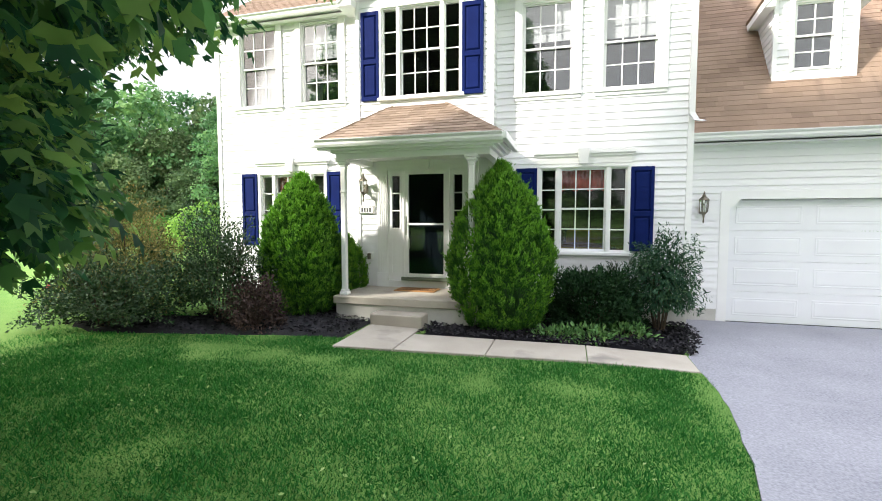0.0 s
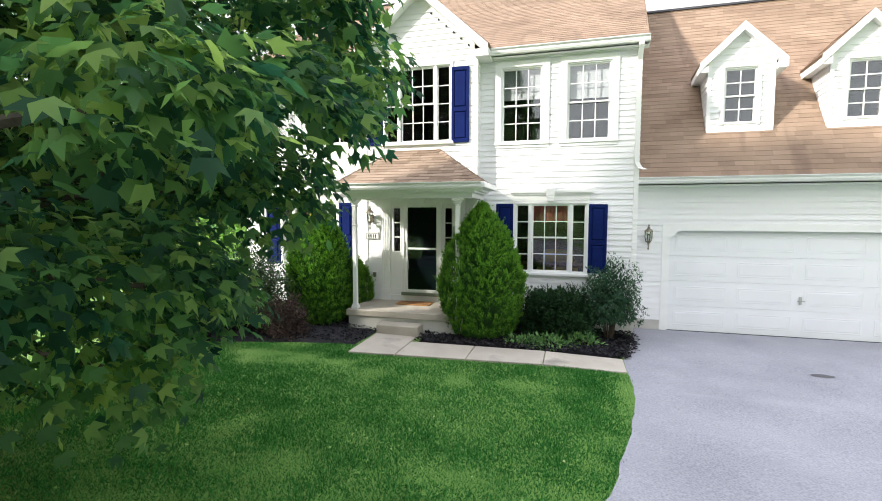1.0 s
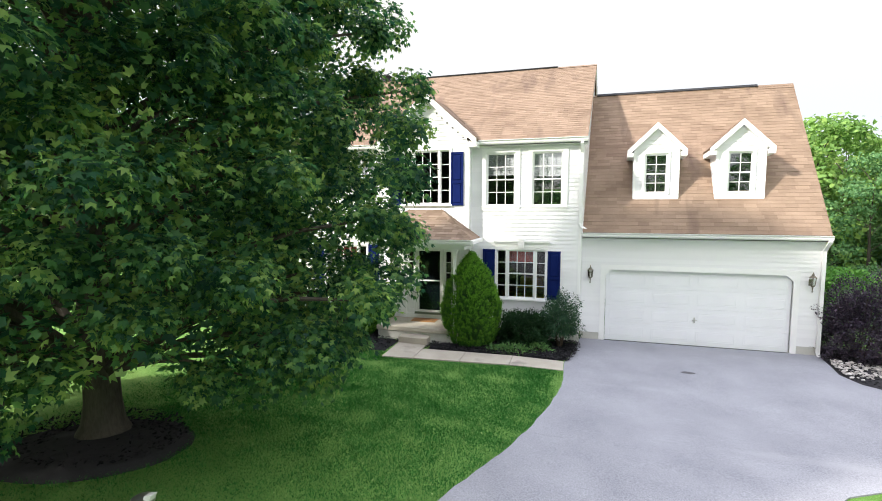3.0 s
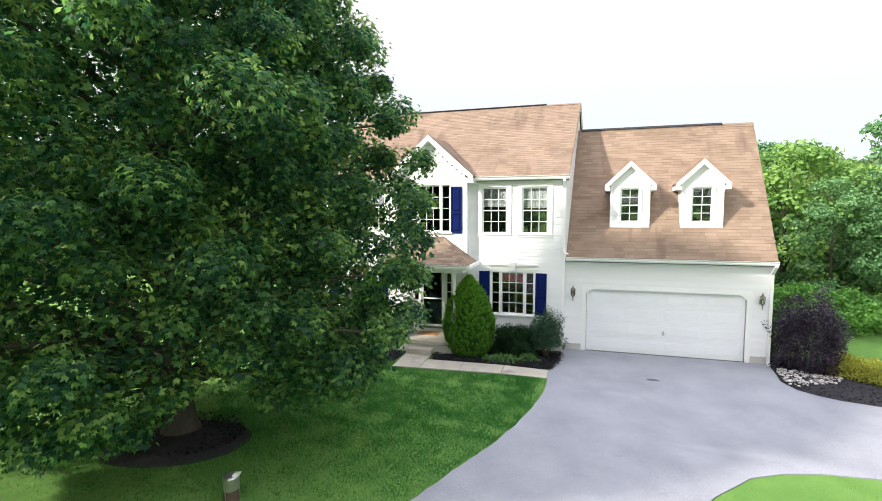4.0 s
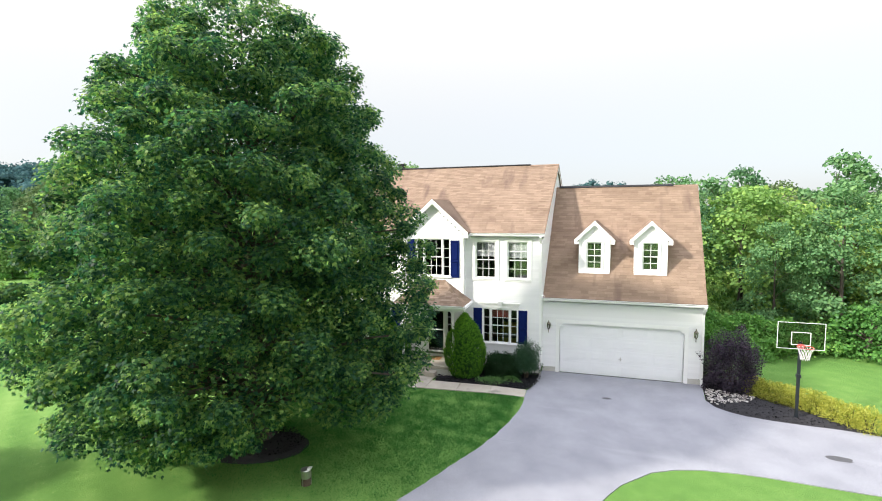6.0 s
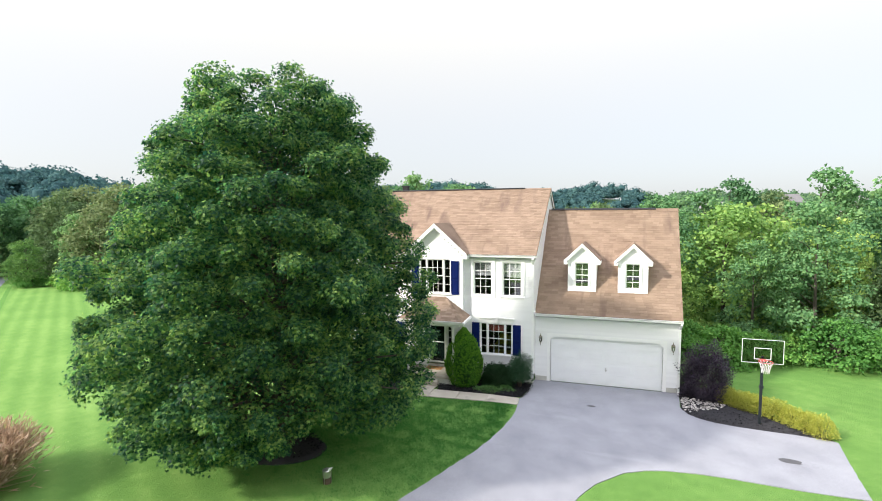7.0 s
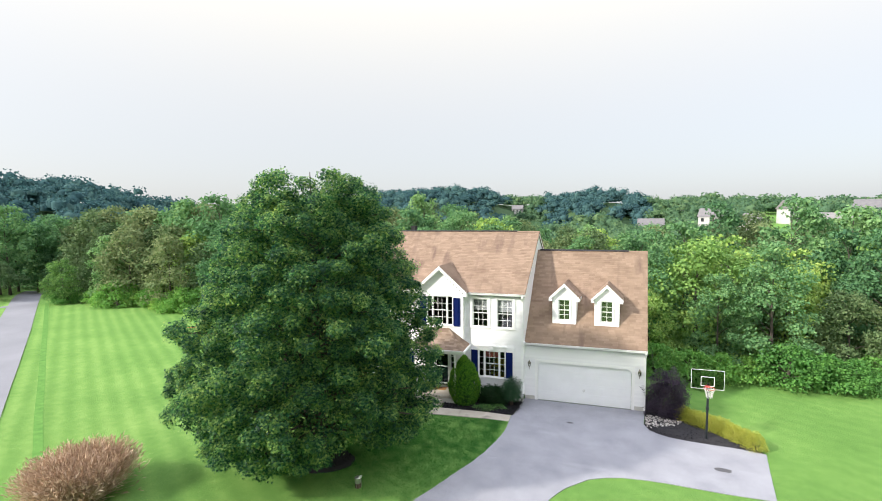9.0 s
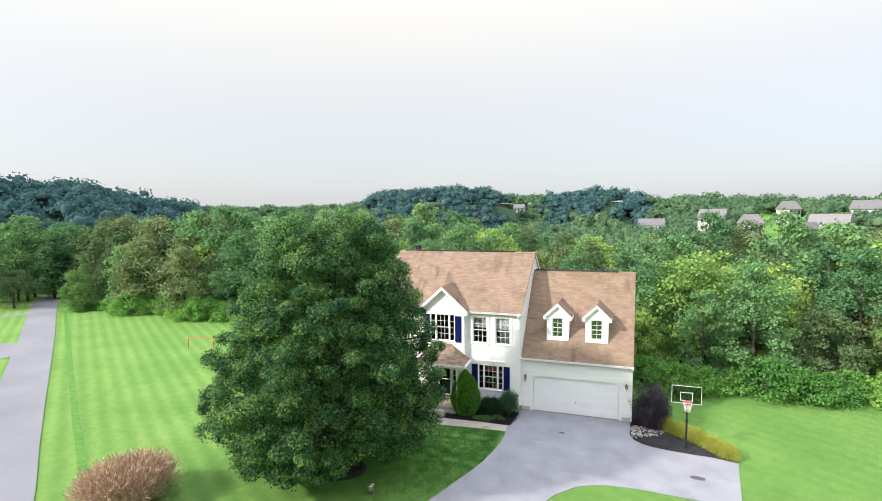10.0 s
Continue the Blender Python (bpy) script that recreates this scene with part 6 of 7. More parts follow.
for i, (jx, jy, jr, jh) in enumerate(((0.50, 7.80, 0.38, 0.15), (0.98, 7.85, 0.40, 0.20), (1.50, 8.15, 0.36, 0.22))):
    shrub("creeping_juniper", jx, jy, jr, jr * 0.62, jh, JUNIPER, "low feathery green creeping juniper on the mulch", 40 + i, 560, (0.05, 0.11), shape=SPRAY, lumps=0.6, stems=6, group="creeping junipers")
shrub("spirea_bush", -6.30, 6.60, 1.15, 0.95, 1.80, BRONZEBUSH, "sprawling bush with bronze-yellow tops", 51, 22000, (0.03, 0.060), lift=0.15, loose=0.45, lumps=0.5)
rose = shrub("rose_bush", -5.75, 5.80, 1.05, 0.72, 1.02, DARKBUSH, "loose dark green rose bush with a few red blooms", 52, 13000, (0.035, 0.070), lift=0.06, loose=0.55, lumps=0.7)
for i, (bx, by, bz) in enumerate(((-6.35, 5.35, 1.0), (-6.75, 5.7, 0.55))):
    bm = bmesh.new()
    bmesh.ops.create_icosphere(bm, subdivisions=1, radius=0.035)
    for v in bm.verts:
        v.co *= 1 + 0.35 * noise.noise(v.co * 40 + Vector((i, 0, 0)))
        v.co += Vector((bx, by, ground_z(bx, by) + bz))
    part("bloom", bm, BLOOM, rose, "small red bloom")
shrub("holly_bush", -4.85, 6.95, 0.78, 0.7, 1.74, DARKBUSH, "upright dark grey-green bush against the wall", 53, 16000, (0.03, 0.065), lift=0.12, loose=0.5, lumps=0.6)
shrub("barberry_bush", -4.02, 6.78, 0.46, 0.40, 0.80, MAROON, "low dull maroon barberry bush", 54, 6000, (0.03, 0.06), loose=0.4, lumps=0.45)
shrub("purple_smoke_bush", 9.98, 10.1, 1.08, 0.95, 2.15, PURPLE, "dense dark purple-leaved bush beside the garage", 55, 26000, (0.04, 0.080), loose=0.35, lumps=0.45)
rng_h = random.Random(3)
for i in range(9):
    f = i / 8
    hx, hy = 10.75 + (13.25 - 10.75) * f, 9.62 + (7.42 - 9.62) * f + 0.25 * math.sin(f * 3)
    shrub("golden_shrub", hx, hy, 0.42 + 0.06 * rng_h.random(), 0.40 + 0.06 * rng_h.random(), 0.68 + 0.10 * rng_h.random(), GOLD, "clipped golden-yellow shrub in a low hedge row", 60 + i, 2300, (0.04, 0.075), loose=0.25, lumps=0.25, stems=6, group="golden hedge row")

# the dry ornamental grass
def plume_grass(x, y, r, h, n, seed):
    rng = np.random.default_rng(seed)
    gz = ground_z(x, y)
    clump = thing("ornamental_grass", x, y, gz, "large dry tan clump of ornamental grass plumes", "grass clump")
    a, q = rng.random(n) * 2 * np.pi, np.sqrt(rng.random(n))
    foot = np.stack([0.6 * r * q * np.cos(a), 0.6 * r * q * np.sin(a), np.zeros(n)], 1)
    lean_ = np.stack([np.cos(a) * q * 0.70, np.sin(a) * q * 0.70, np.ones(n)], 1) + rng.normal(size=(n, 3)) * 0.28
    mesh_part("stalks", leaf_cloud("stalks", rng, foot, lean_, rng.normal(size=(n, 3)), h * (0.55 + 0.35 * rng.random(n)), (BLADE_SHAPE[0] * np.array((1, 0.13, 1)), BLADE_SHAPE[1])), PLUME, clump, "", "stuff")
    m = n * 2
    i = rng.integers(0, n, m)
    ln = lean_ / np.linalg.norm(lean_, axis=1, keepdims=True)
    tip = foot[i] + ln[i] * (h * (0.35 + 0.45 * rng.random((m, 1)) + 0.35 * ((i % 7) / 7)[:, None]))
    al = ln[i] * 1.1 + rng.normal(size=(m, 3)) * 0.42
    mesh_part("plumes", leaf_cloud("plumes", rng, tip, al, rng.normal(size=(m, 3)), 0.12 + 0.16 * rng.random(m), (OVAL_LEAF[0] * np.array((1, 0.26, 1)), OVAL_LEAF[1])), PLUME, clump, "feathery pinkish-tan seed heads", "stuff")


plume_grass(-11.15, -4.7, 1.4, 1.5, 7500, 77)


# ---- the woods ----
def wood_tree(name, seed, h, r, n, leaf, material, low=0.12):
    """A woodland tree: trunk, limbs, and a crown of many small leaf clumps in uneven lobes."""
    rng = np.random.default_rng(seed)
    tree = thing(name, 0, 0, 0, "green deciduous tree at the edge of the woods", "tree", "woodland trees")
    lobes = 64
    az = rng.random(lobes) * 2 * np.pi
    tz = low + (0.95 - low) * (np.arange(lobes) + rng.random(lobes)) / lobes
    rr = r * np.interp(tz, (0, 0.2, 0.5, 0.8, 1), (0.66, 0.84, 0.78, 0.50, 0.1)) * (0.55 + 0.5 * rng.random(lobes))
    c = np.stack([rr * np.cos(az), rr * np.sin(az), tz * h], 1)
    cr = r * (0.17 + 0.17 * rng.random(lobes)) * np.interp(tz, (0, 0.7, 1), (1.0, 0.9, 0.65))
    i = rng.choice(lobes, n, p=cr ** 2 / np.sum(cr ** 2))
    d = unit(rng, n)
    d[:, 2] = np.where(rng.random(n) < 0.75, np.abs(d[:, 2]), d[:, 2])
    k = np.array([noise.noise((q[0] * 3.5 + s, q[1] * 3.5, q[2] * 3.5)) for q, s in zip(d, i)])
    where = c[i] + d * (cr[i] * (0.95 + 0.42 * k) * (1 - 0.34 * rng.random(n) ** 1.6))[:, None] * np.array((1, 1, 0.80))
    where[:, 2] = np.maximum(where[:, 2], 0.15)
    along = d * 0.25 + rng.normal(size=(n, 3)) * 0.7 + np.array((0, 0, -0.35))
    up = np.array((0, 0, 0.45)) + d * 1.1 + rng.normal(size=(n, 3)) * 0.40
    mesh_part("crown", leaf_cloud("crown", rng, where, along, up, leaf * (0.7 + 0.6 * rng.random(n)), CLUMP), material, tree)
    bm = bmesh.new()
    tube(bm, [(0, 0, -0.4), (0.05, 0.02, h * 0.3), (0.0, 0.1, h * 0.6), (0.1, 0, h * 0.85)], [0.18, 0.11, 0.045, 0.012], 7)
    for q in c[::4]:
        tube(bm, [(0.03, 0.03, max(0.5, q[2] - 0.35 * r)), (q[0] * 0.5, q[1] * 0.5, q[2] - 0.12 * r), tuple(q)], [0.035, 0.024, 0.01], 4, False)
    part("trunk", bm, BARK, tree)
    return tree


near_kinds = [wood_tree("broadleaf_tree", 101, 9.0, 3.6, 8600, 0.195, WOODS), wood_tree("broadleaf_tree", 102, 8.0, 3.9, 8600, 0.195, WOODS, 0.05), wood_tree("broadleaf_tree", 103, 10.5, 3.5, 8600, 0.195, WOODS_BLUE), wood_tree("broadleaf_tree", 104, 7.0, 3.4, 8600, 0.19, WOODS_TAN, 0.03)]
mid_kinds = [wood_tree("broadleaf_tree", 111, 10.0, 3.8, 3400, 0.30, WOODS_TAN), wood_tree("broadleaf_tree", 112, 11.0, 4.0, 3400, 0.30, WOODS_BLUE), wood_tree("broadleaf_tree", 113, 9.0, 4.2, 3400, 0.30, WOODS)]
under_kinds = [wood_tree("thicket_bush", 121, 2.6, 2.3, 4300, 0.15, THICKET, 0.02), wood_tree("thicket_bush", 122, 2.0, 2.0, 4300, 0.145, THICKET, 0.02)]
for k in under_kinds:
    tagged(k, "low tangled green thicket at the edge of the woods", "bush", "woodland thicket")
used = set()


def plant(kinds, x, y, s, rng, spin=None):
    k = kinds[int(rng.random() * len(kinds)) % len(kinds)]
    m = pose(x, y, ground_z(x, y) - 0.05, 0, 0, rng.random() * 360) @ Matrix.Diagonal((s * (0.92 + 0.16 * rng.random()), s * (0.92 + 0.16 * rng.random()), s, 1))
    if k.name not in used:
        used.add(k.name)
        k.matrix_basis = m
        return k
    c = copy_thing(k, m)
    c.matrix_basis = m
    return c


def edge_y(x):
    """Where the lawn ends and the woods begin."""
    if x > 8:
        return 16.4 + 0.06 * (x - 12) + 0.5 * math.sin(x * 0.9)
    if x > -9:
        return 24.0 + 0.8 * math.sin(x)
    return 23.6 + 0.7 * math.sin(x * 0.7) + 0.02 * max(0, -x - 34)


def in_view(x, y, margin=4.0):
    a = math.degrees(math.atan2(-(x - 6.6), y + 17.7))
    return -27.5 - margin < a < 63 + margin


rng_w = random.Random(17)
# the edge: thicket and the first trees
x = -62.0
while x < 36:
    gap = 1.9 if x > 8 or x < -14 else 3.5
    y = edge_y(x) + rng_w.uniform(-0.2, 0.9)
    if in_view(x, y, 3) and not (-2 < x < 9) and not (x < -55):
        plant(under_kinds, x, y, rng_w.uniform(0.65, 1.15), rng_w)
    x += gap * rng_w.uniform(0.8, 1.2)
y_off = 2.2
while y_off < 46:
    near = y_off < 13
    x = -100.0 if not near else -66.0
    step = 3.9 if near else 5.6
    while x < 62:
        px = x + rng_w.uniform(-1.2, 1.2)
        py = edge_y(px) + y_off + rng_w.uniform(-1.1, 1.1)
        # the lane runs through the woods at the west end
        lane = abs((px + 67.1) * 0.555 + (py - 26.9) * 0.832) < 4.6 and px < -50
        if in_view(px, py) and not (1.5 < px < 9.5 and py < 21) and not lane and not (px < -61 and py < 30):
            close = math.hypot(px - 6.6, py + 17.7) < 58 and y_off < 7
            s = rng_w.uniform(0.78, 1.12) * (0.80 if y_off < 3 else 1.0)
            west = px < -15
            s *= 0.84 if -4 < px < 13 else 1.0
            kinds = near_kinds if close else mid_kinds
            if west:
                s *= 1.14
                kinds = (near_kinds[2:] if close else mid_kinds[:2]) if rng_w.random() < 0.85 else kinds
            plant(kinds, px, py, s, rng_w)
        x += step * rng_w.uniform(0.85, 1.15)
    y_off += 3.6 if near else 6.0
# across the lane, and a lone tree on the far verge
for px, py, s in ((-74, 20, 1.1), (-80, 27, 1.2), (-71, 30.5, 1.0), (-86, 15, 1.1), (-76, 36, 1.2), (-92, 24, 1.2), (-66.5, 32.5, 0.85)):
    plant(near_kinds[2:3], px, py, s, rng_w)
plant(near_kinds[:1], -55.2, 23.6, 0.62, rng_w)
verge_tree = wood_tree("broadleaf_tree", 131, 4.9, 3.6, 7000, 0.15, WOODS_TAN, 0.40)
tagged(verge_tree, "small spreading olive tree on the grass verge of the lane", "tree")
verge_tree.matrix_basis = pose(-65.5, 22.2, ground_z(-65.5, 22.2) - 0.05)
# trees over the street, unseen behind the path, mirrored dark in the windows
for i in range(15):
    plant(mid_kinds[1:2], -62 + i * 8.0 + rng_w.uniform(-2, 2), -44 + rng_w.uniform(-4, 4), rng_w.uniform(1.1, 1.5), rng_w)


# the grove beyond the lane
for i in range(20):
    ga, gd = 49 + 14 * (i % 5 + rng_w.random()) / 5, 84 + 11 * (i // 5 + 0.7 * rng_w.random())
    plant(mid_kinds[1:2], 6.6 - gd * math.sin(radians(ga)), -17.7 + gd * math.cos(radians(ga)), rng_w.uniform(0.9, 1.2), rng_w)


# far woods on the hills, one mesh for each haze-tinted tone
# bearing, distance, width, depth, turn, floor height, height down to which the trees leave it free
FAR_HOUSES = ((-6.5, 245, 11, 7, 0.6, -1.2, 4.8), (8.3, 370, 8, 7, 0.4, 8.3, 7.0), (-12.5, 212, 9, 7, 0.3, 3.1, 7.4), (-15.84, 200, 5, 6, 1.2, 1.1, 7.8), (-18.9, 228, 5, 6, 1.3, 5.9, 5.4), (-20.5, 185, 4.5, 4.5, 1.2, -1.2, 5.0), (-22.1, 200, 10, 7, 0.4, 1.1, 7.4), (-24.7, 228, 8, 7, 0.3, 5.7, 7.8), (30.5, 420, 8, 8, 0.4, 6.0, 6.0))


def polar(a, d):
    return 6.6 - d * math.sin(radians(a)), -17.7 + d * math.cos(radians(a))


def far_woods():
    rng = np.random.default_rng(5)
    sets = {"hill": [], "far": []}
    d = 92.0
    while d < 640:
        step = 8.0 + (d - 90) * 0.020
        da = math.degrees(step / d)
        a = -30.0
        while a < 66:
            aa, dd = a + rng.uniform(-0.5, 0.5) * da, d + rng.uniform(-0.5, 0.5) * step
            a += da
            x, y = polar(aa, dd)
            gz = ground_z(x, y)
            if any(abs(aa - h[0]) < math.degrees(0.50 * h[2] / h[1]) and dd < h[1] + 10 and (dd > h[1] - 5 or (gz + 8 - 12.2) / dd > (h[5] + h[6] - 12.2) / h[1]) for h in FAR_HOUSES):
                continue
            if -20.9 < aa < -16.4 and 158 < dd < 250:
                continue
            if (aa > 46 and dd < 116) or (dd > np.interp(aa, HILL_BEARING, HILL_REACH) + (60 if aa > -6 else 150)):
                continue
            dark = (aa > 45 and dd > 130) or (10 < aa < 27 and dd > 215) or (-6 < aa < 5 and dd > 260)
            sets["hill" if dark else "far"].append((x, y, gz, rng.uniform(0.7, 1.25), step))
        d += step * 0.8
    ball = bmesh.new()
    bmesh.ops.create_icosphere(ball, subdivisions=1, radius=0.68)
    bv = np.array([v.co for v in ball.verts])
    bt = np.array([[v.index for v in f.verts] for f in ball.faces])
    ball.free()
    half = bt[(bv[bt][:, :, 2].max(axis=1) > -0.1)]
    for key, material, label in (("hill", HILL_WOODS, "wooded hills far behind the house, haze painted into their dark blue-green"), ("far", FAR_WOODS, "far woods beyond the valley, haze painted into their green")):
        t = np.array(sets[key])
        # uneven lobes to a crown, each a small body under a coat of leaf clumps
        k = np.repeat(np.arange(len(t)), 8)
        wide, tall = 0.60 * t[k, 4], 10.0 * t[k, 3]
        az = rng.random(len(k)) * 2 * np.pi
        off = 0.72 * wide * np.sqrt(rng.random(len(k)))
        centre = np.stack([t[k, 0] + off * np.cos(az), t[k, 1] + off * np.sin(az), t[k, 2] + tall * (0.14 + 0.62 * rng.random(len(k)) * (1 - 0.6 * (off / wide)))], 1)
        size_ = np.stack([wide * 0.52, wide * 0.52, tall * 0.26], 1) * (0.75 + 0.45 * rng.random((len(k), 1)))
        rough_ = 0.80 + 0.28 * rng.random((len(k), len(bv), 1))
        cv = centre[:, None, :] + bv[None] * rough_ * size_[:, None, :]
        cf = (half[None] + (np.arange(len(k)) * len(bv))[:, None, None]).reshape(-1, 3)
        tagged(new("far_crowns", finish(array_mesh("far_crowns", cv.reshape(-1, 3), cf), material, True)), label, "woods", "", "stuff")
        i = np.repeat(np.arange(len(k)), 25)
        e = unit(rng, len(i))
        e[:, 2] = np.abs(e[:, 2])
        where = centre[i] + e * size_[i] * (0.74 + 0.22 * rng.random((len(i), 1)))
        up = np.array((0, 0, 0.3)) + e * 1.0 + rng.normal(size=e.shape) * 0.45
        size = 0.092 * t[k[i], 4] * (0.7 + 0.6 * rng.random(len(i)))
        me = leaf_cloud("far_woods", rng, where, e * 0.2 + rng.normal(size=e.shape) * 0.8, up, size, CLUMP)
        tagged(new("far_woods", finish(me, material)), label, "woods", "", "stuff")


far_woods()


def far_house(a, d, w, h, turn, z):
    x, y = polar(a, d)
    ob = thing("far_house", 0, 0, 0, "pale distant house with a grey gabled roof", "house", "distant houses")
    bm = bmesh.new()
    box(bm, -w / 2, -h / 2, min(-2.0, ground_z(x, y) - z - 1), w / 2, h / 2, 5.6)
    part("wall", bm, FAR_WALL, ob)
    bm = bmesh.new()
    vs = [bm.verts.new(p) for p in ((-w / 2 - 0.4, -h / 2 - 0.4, 5.5), (w / 2 + 0.4, -h / 2 - 0.4, 5.5), (w / 2 + 0.4, h / 2 + 0.4, 5.5), (-w / 2 - 0.4, h / 2 + 0.4, 5.5), (-w / 2 - 0.4, 0, 8.8), (w / 2 + 0.4, 0, 8.8))]
    for f in ((0, 1, 5, 4), (2, 3, 4, 5), (1, 2, 5), (3, 0, 4), (0, 3, 2, 1)):
        bm.faces.new([vs[k] for k in f])
    part("roof", bm, ROOF_GREY, ob)
    for sx in (-0.33, 0, 0.33):
        for z0 in (0.9, 3.6):
            bm = bmesh.new()
            box(bm, sx * w - 0.5, -h / 2 - 0.06, z0, sx * w + 0.5, -h / 2 + 0.1, z0 + 1.4)
            part("window", bm, DARK_GLASS, ob)
    ob.matrix_basis = pose(x, y, max(z, ground_z(x, y) - 1.5), 0, 0, a + math.degrees(turn) - 30)


for spec in FAR_HOUSES:
    far_house(*spec[:6])


# ---- things on and round the house ----
def lantern(x, wall_y, z):
    """A carriage lantern on a wall bracket: back plate, arm, glazed cage, cap and finial."""
    ob = thing("wall_lantern", x, wall_y, z, "weathered bronze carriage lantern on the white siding", "wall lamp", "wall lanterns")
    y = wall_y - 0.15
    bm = bmesh.new()
    box(bm, x - 0.045, wall_y - 0.035, z - 0.10, x + 0.045, wall_y - 0.01, z + 0.08, 0.01)
    part("back_plate", bm, BRONZE, ob)
    bm = bmesh.new()
    tube(bm, [(x, wall_y - 0.02, z - 0.06), (x, wall_y - 0.08, z - 0.12), (x, y, z - 0.11), (x, y, z - 0.06)], [0.011] * 4, 6)
    lathe(bm, x, y, [(0.004, z - 0.27), (0.018, z - 0.25), (0.010, z - 0.20), (0.022, z - 0.12), (0.05, z - 0.09), (0.062, z - 0.07)], 8)
    part("arm", bm, BRONZE, ob)
    bm = bmesh.new()
    r = 0.068
    for k in range(6):
        a = math.pi / 3 * k
        tube(bm, [(x + r * 0.9 * math.cos(a), y + r * 0.9 * math.sin(a), z - 0.07), (x + r * 1.15 * math.cos(a), y + r * 1.15 * math.sin(a), z + 0.13)], [0.006, 0.006], 4)
    part("cage", bm, BRONZE, ob)
    bm = bmesh.new()
    lathe(bm, x, y, [(r * 0.84, z - 0.068), (r * 1.05, z + 0.128)], 6)
    part("pane", bm, LAMP_GLASS, ob).visible_shadow = False
    bm = bmesh.new()
    lathe(bm, x, y, [(0.012, z - 0.07), (0.012, z + 0.02), (0.008, z + 0.05)], 8)
    part("candle", bm, TRIM, ob)
    bm = bmesh.new()
    lathe(bm, x, y, [(r * 1.3, z + 0.13), (r * 1.25, z + 0.145), (r * 0.7, z + 0.185), (0.03, z + 0.20), (0.028, z + 0.225), (0.012, z + 0.24), (0.018, z + 0.26), (0.003, z + 0.29)], 10)
    part("cap", bm, BRONZE, ob)
    return ob


lantern(2.94, GAR_Y - 0.025, 2.05)
lantern(8.66, GAR_Y - 0.025, 2.05)
lantern(-3.19, BAY_Y - 0.025, 2.45)

# the number plaque, its numerals as plain bars
plaque = thing("number_plaque", -3.19, BAY_Y - 0.03, 2.03, "small white plaque with dark bars on the siding", "sign")
bm = bmesh.new()
box(bm, -3.36, BAY_Y - 0.045, 1.955, -3.02, BAY_Y - 0.02, 2.105, 0.006)
part("plate", bm, TRIM, plaque)
bm = bmesh.new()
pframe(bm, front(BAY_Y), -3.35, -3.03, 1.965, 2.095, 0.008, 0.044, 0.049)
part("border", bm, BRONZE, plaque)
for k in range(4):
    bm = bmesh.new()
    u = -3.295 + k * 0.056
    box(bm, u, BAY_Y - 0.049, 1.99, u + 0.030, BAY_Y - 0.0445, 2.07)
    part("numeral_bar", bm, INK, plaque)

# the outdoor socket
sock = thing("outdoor_socket", -3.13, BAY_Y - 0.03, 1.10, "small grey weatherproof wall socket", "socket")
bm = bmesh.new()
box(bm, -3.20, BAY_Y - 0.05, 1.04, -3.06, BAY_Y - 0.02, 1.20, 0.01)
part("plate", bm, TRIM, sock)
bm = bmesh.new()
box(bm, -3.165, BAY_Y - 0.085, 1.06, -3.095, BAY_Y - 0.045, 1.18, 0.012)
part("cover", bm, BRONZE, sock, "grey hinged cover")

# the doormat
mat_ob = thing("doormat", -2.03, 8.83, STOOP, "tan coir doormat with dark stripes on the stoop", "doormat")
bm = bmesh.new()
box(bm, -2.42, 8.60, STOOP + 0.002, -1.64, 9.03, STOOP + 0.020, 0.005)
part("base", bm, MAT, mat_ob)
for i, (dx, dy) in enumerate(((0.05, 0.05), (0.11, 0.11), (0.17, 0.17))):
    bm = bmesh.new()
    a, b, p, q, w = -2.42 + dx, -1.64 - dx, 8.60 + dy, 9.03 - dy, 0.014
    for r in ((a, p, b, p + w), (a, q - w, b, q), (a, p + w, a + w, q - w), (b - w, p + w, b, q - w)):
        box(bm, r[0], r[1], STOOP + 0.019, r[2], r[3], STOOP + 0.024)
    part("stripe", bm, MAT_BAND, mat_ob)

# furniture that shows through the ground-floor windows
table = thing("side_table", 0.9, 10.6, 0.55, "honey oak table seen through the window", "table")
bm = bmesh.new()
box(bm, 0.15, 10.25, 1.30, 1.7, 10.95, 1.36, 0.01)
part("tabletop", bm, WOOD, table)
for a in (0.2, 1.6):
    for b in (10.3, 10.85):
        bm = bmesh.new()
        box(bm, a, b, 0.55, a + 0.06, b + 0.06, 1.30)
        part("leg", bm, WOOD, table)
arm = thing("armchair", 1.0, 11.6, 0.55, "yellow upholstered armchair inside the room", "armchair")
for nm, dims in (("seat", (0.6, 11.3, 0.75, 1.4, 12.0, 1.05)), ("backrest", (0.6, 11.95, 1.05, 1.4, 12.15, 1.60)), ("armrest", (0.48, 11.3, 0.75, 0.6, 12.1, 1.28)), ("armrest", (1.4, 11.3, 0.75, 1.52, 12.1, 1.28)), ("base", (0.6, 11.35, 0.55, 1.4, 12.0, 0.75))):
    bm = bmesh.new()
    box(bm, *dims, 0.03)
    part(nm, bm, YELLOW, arm)


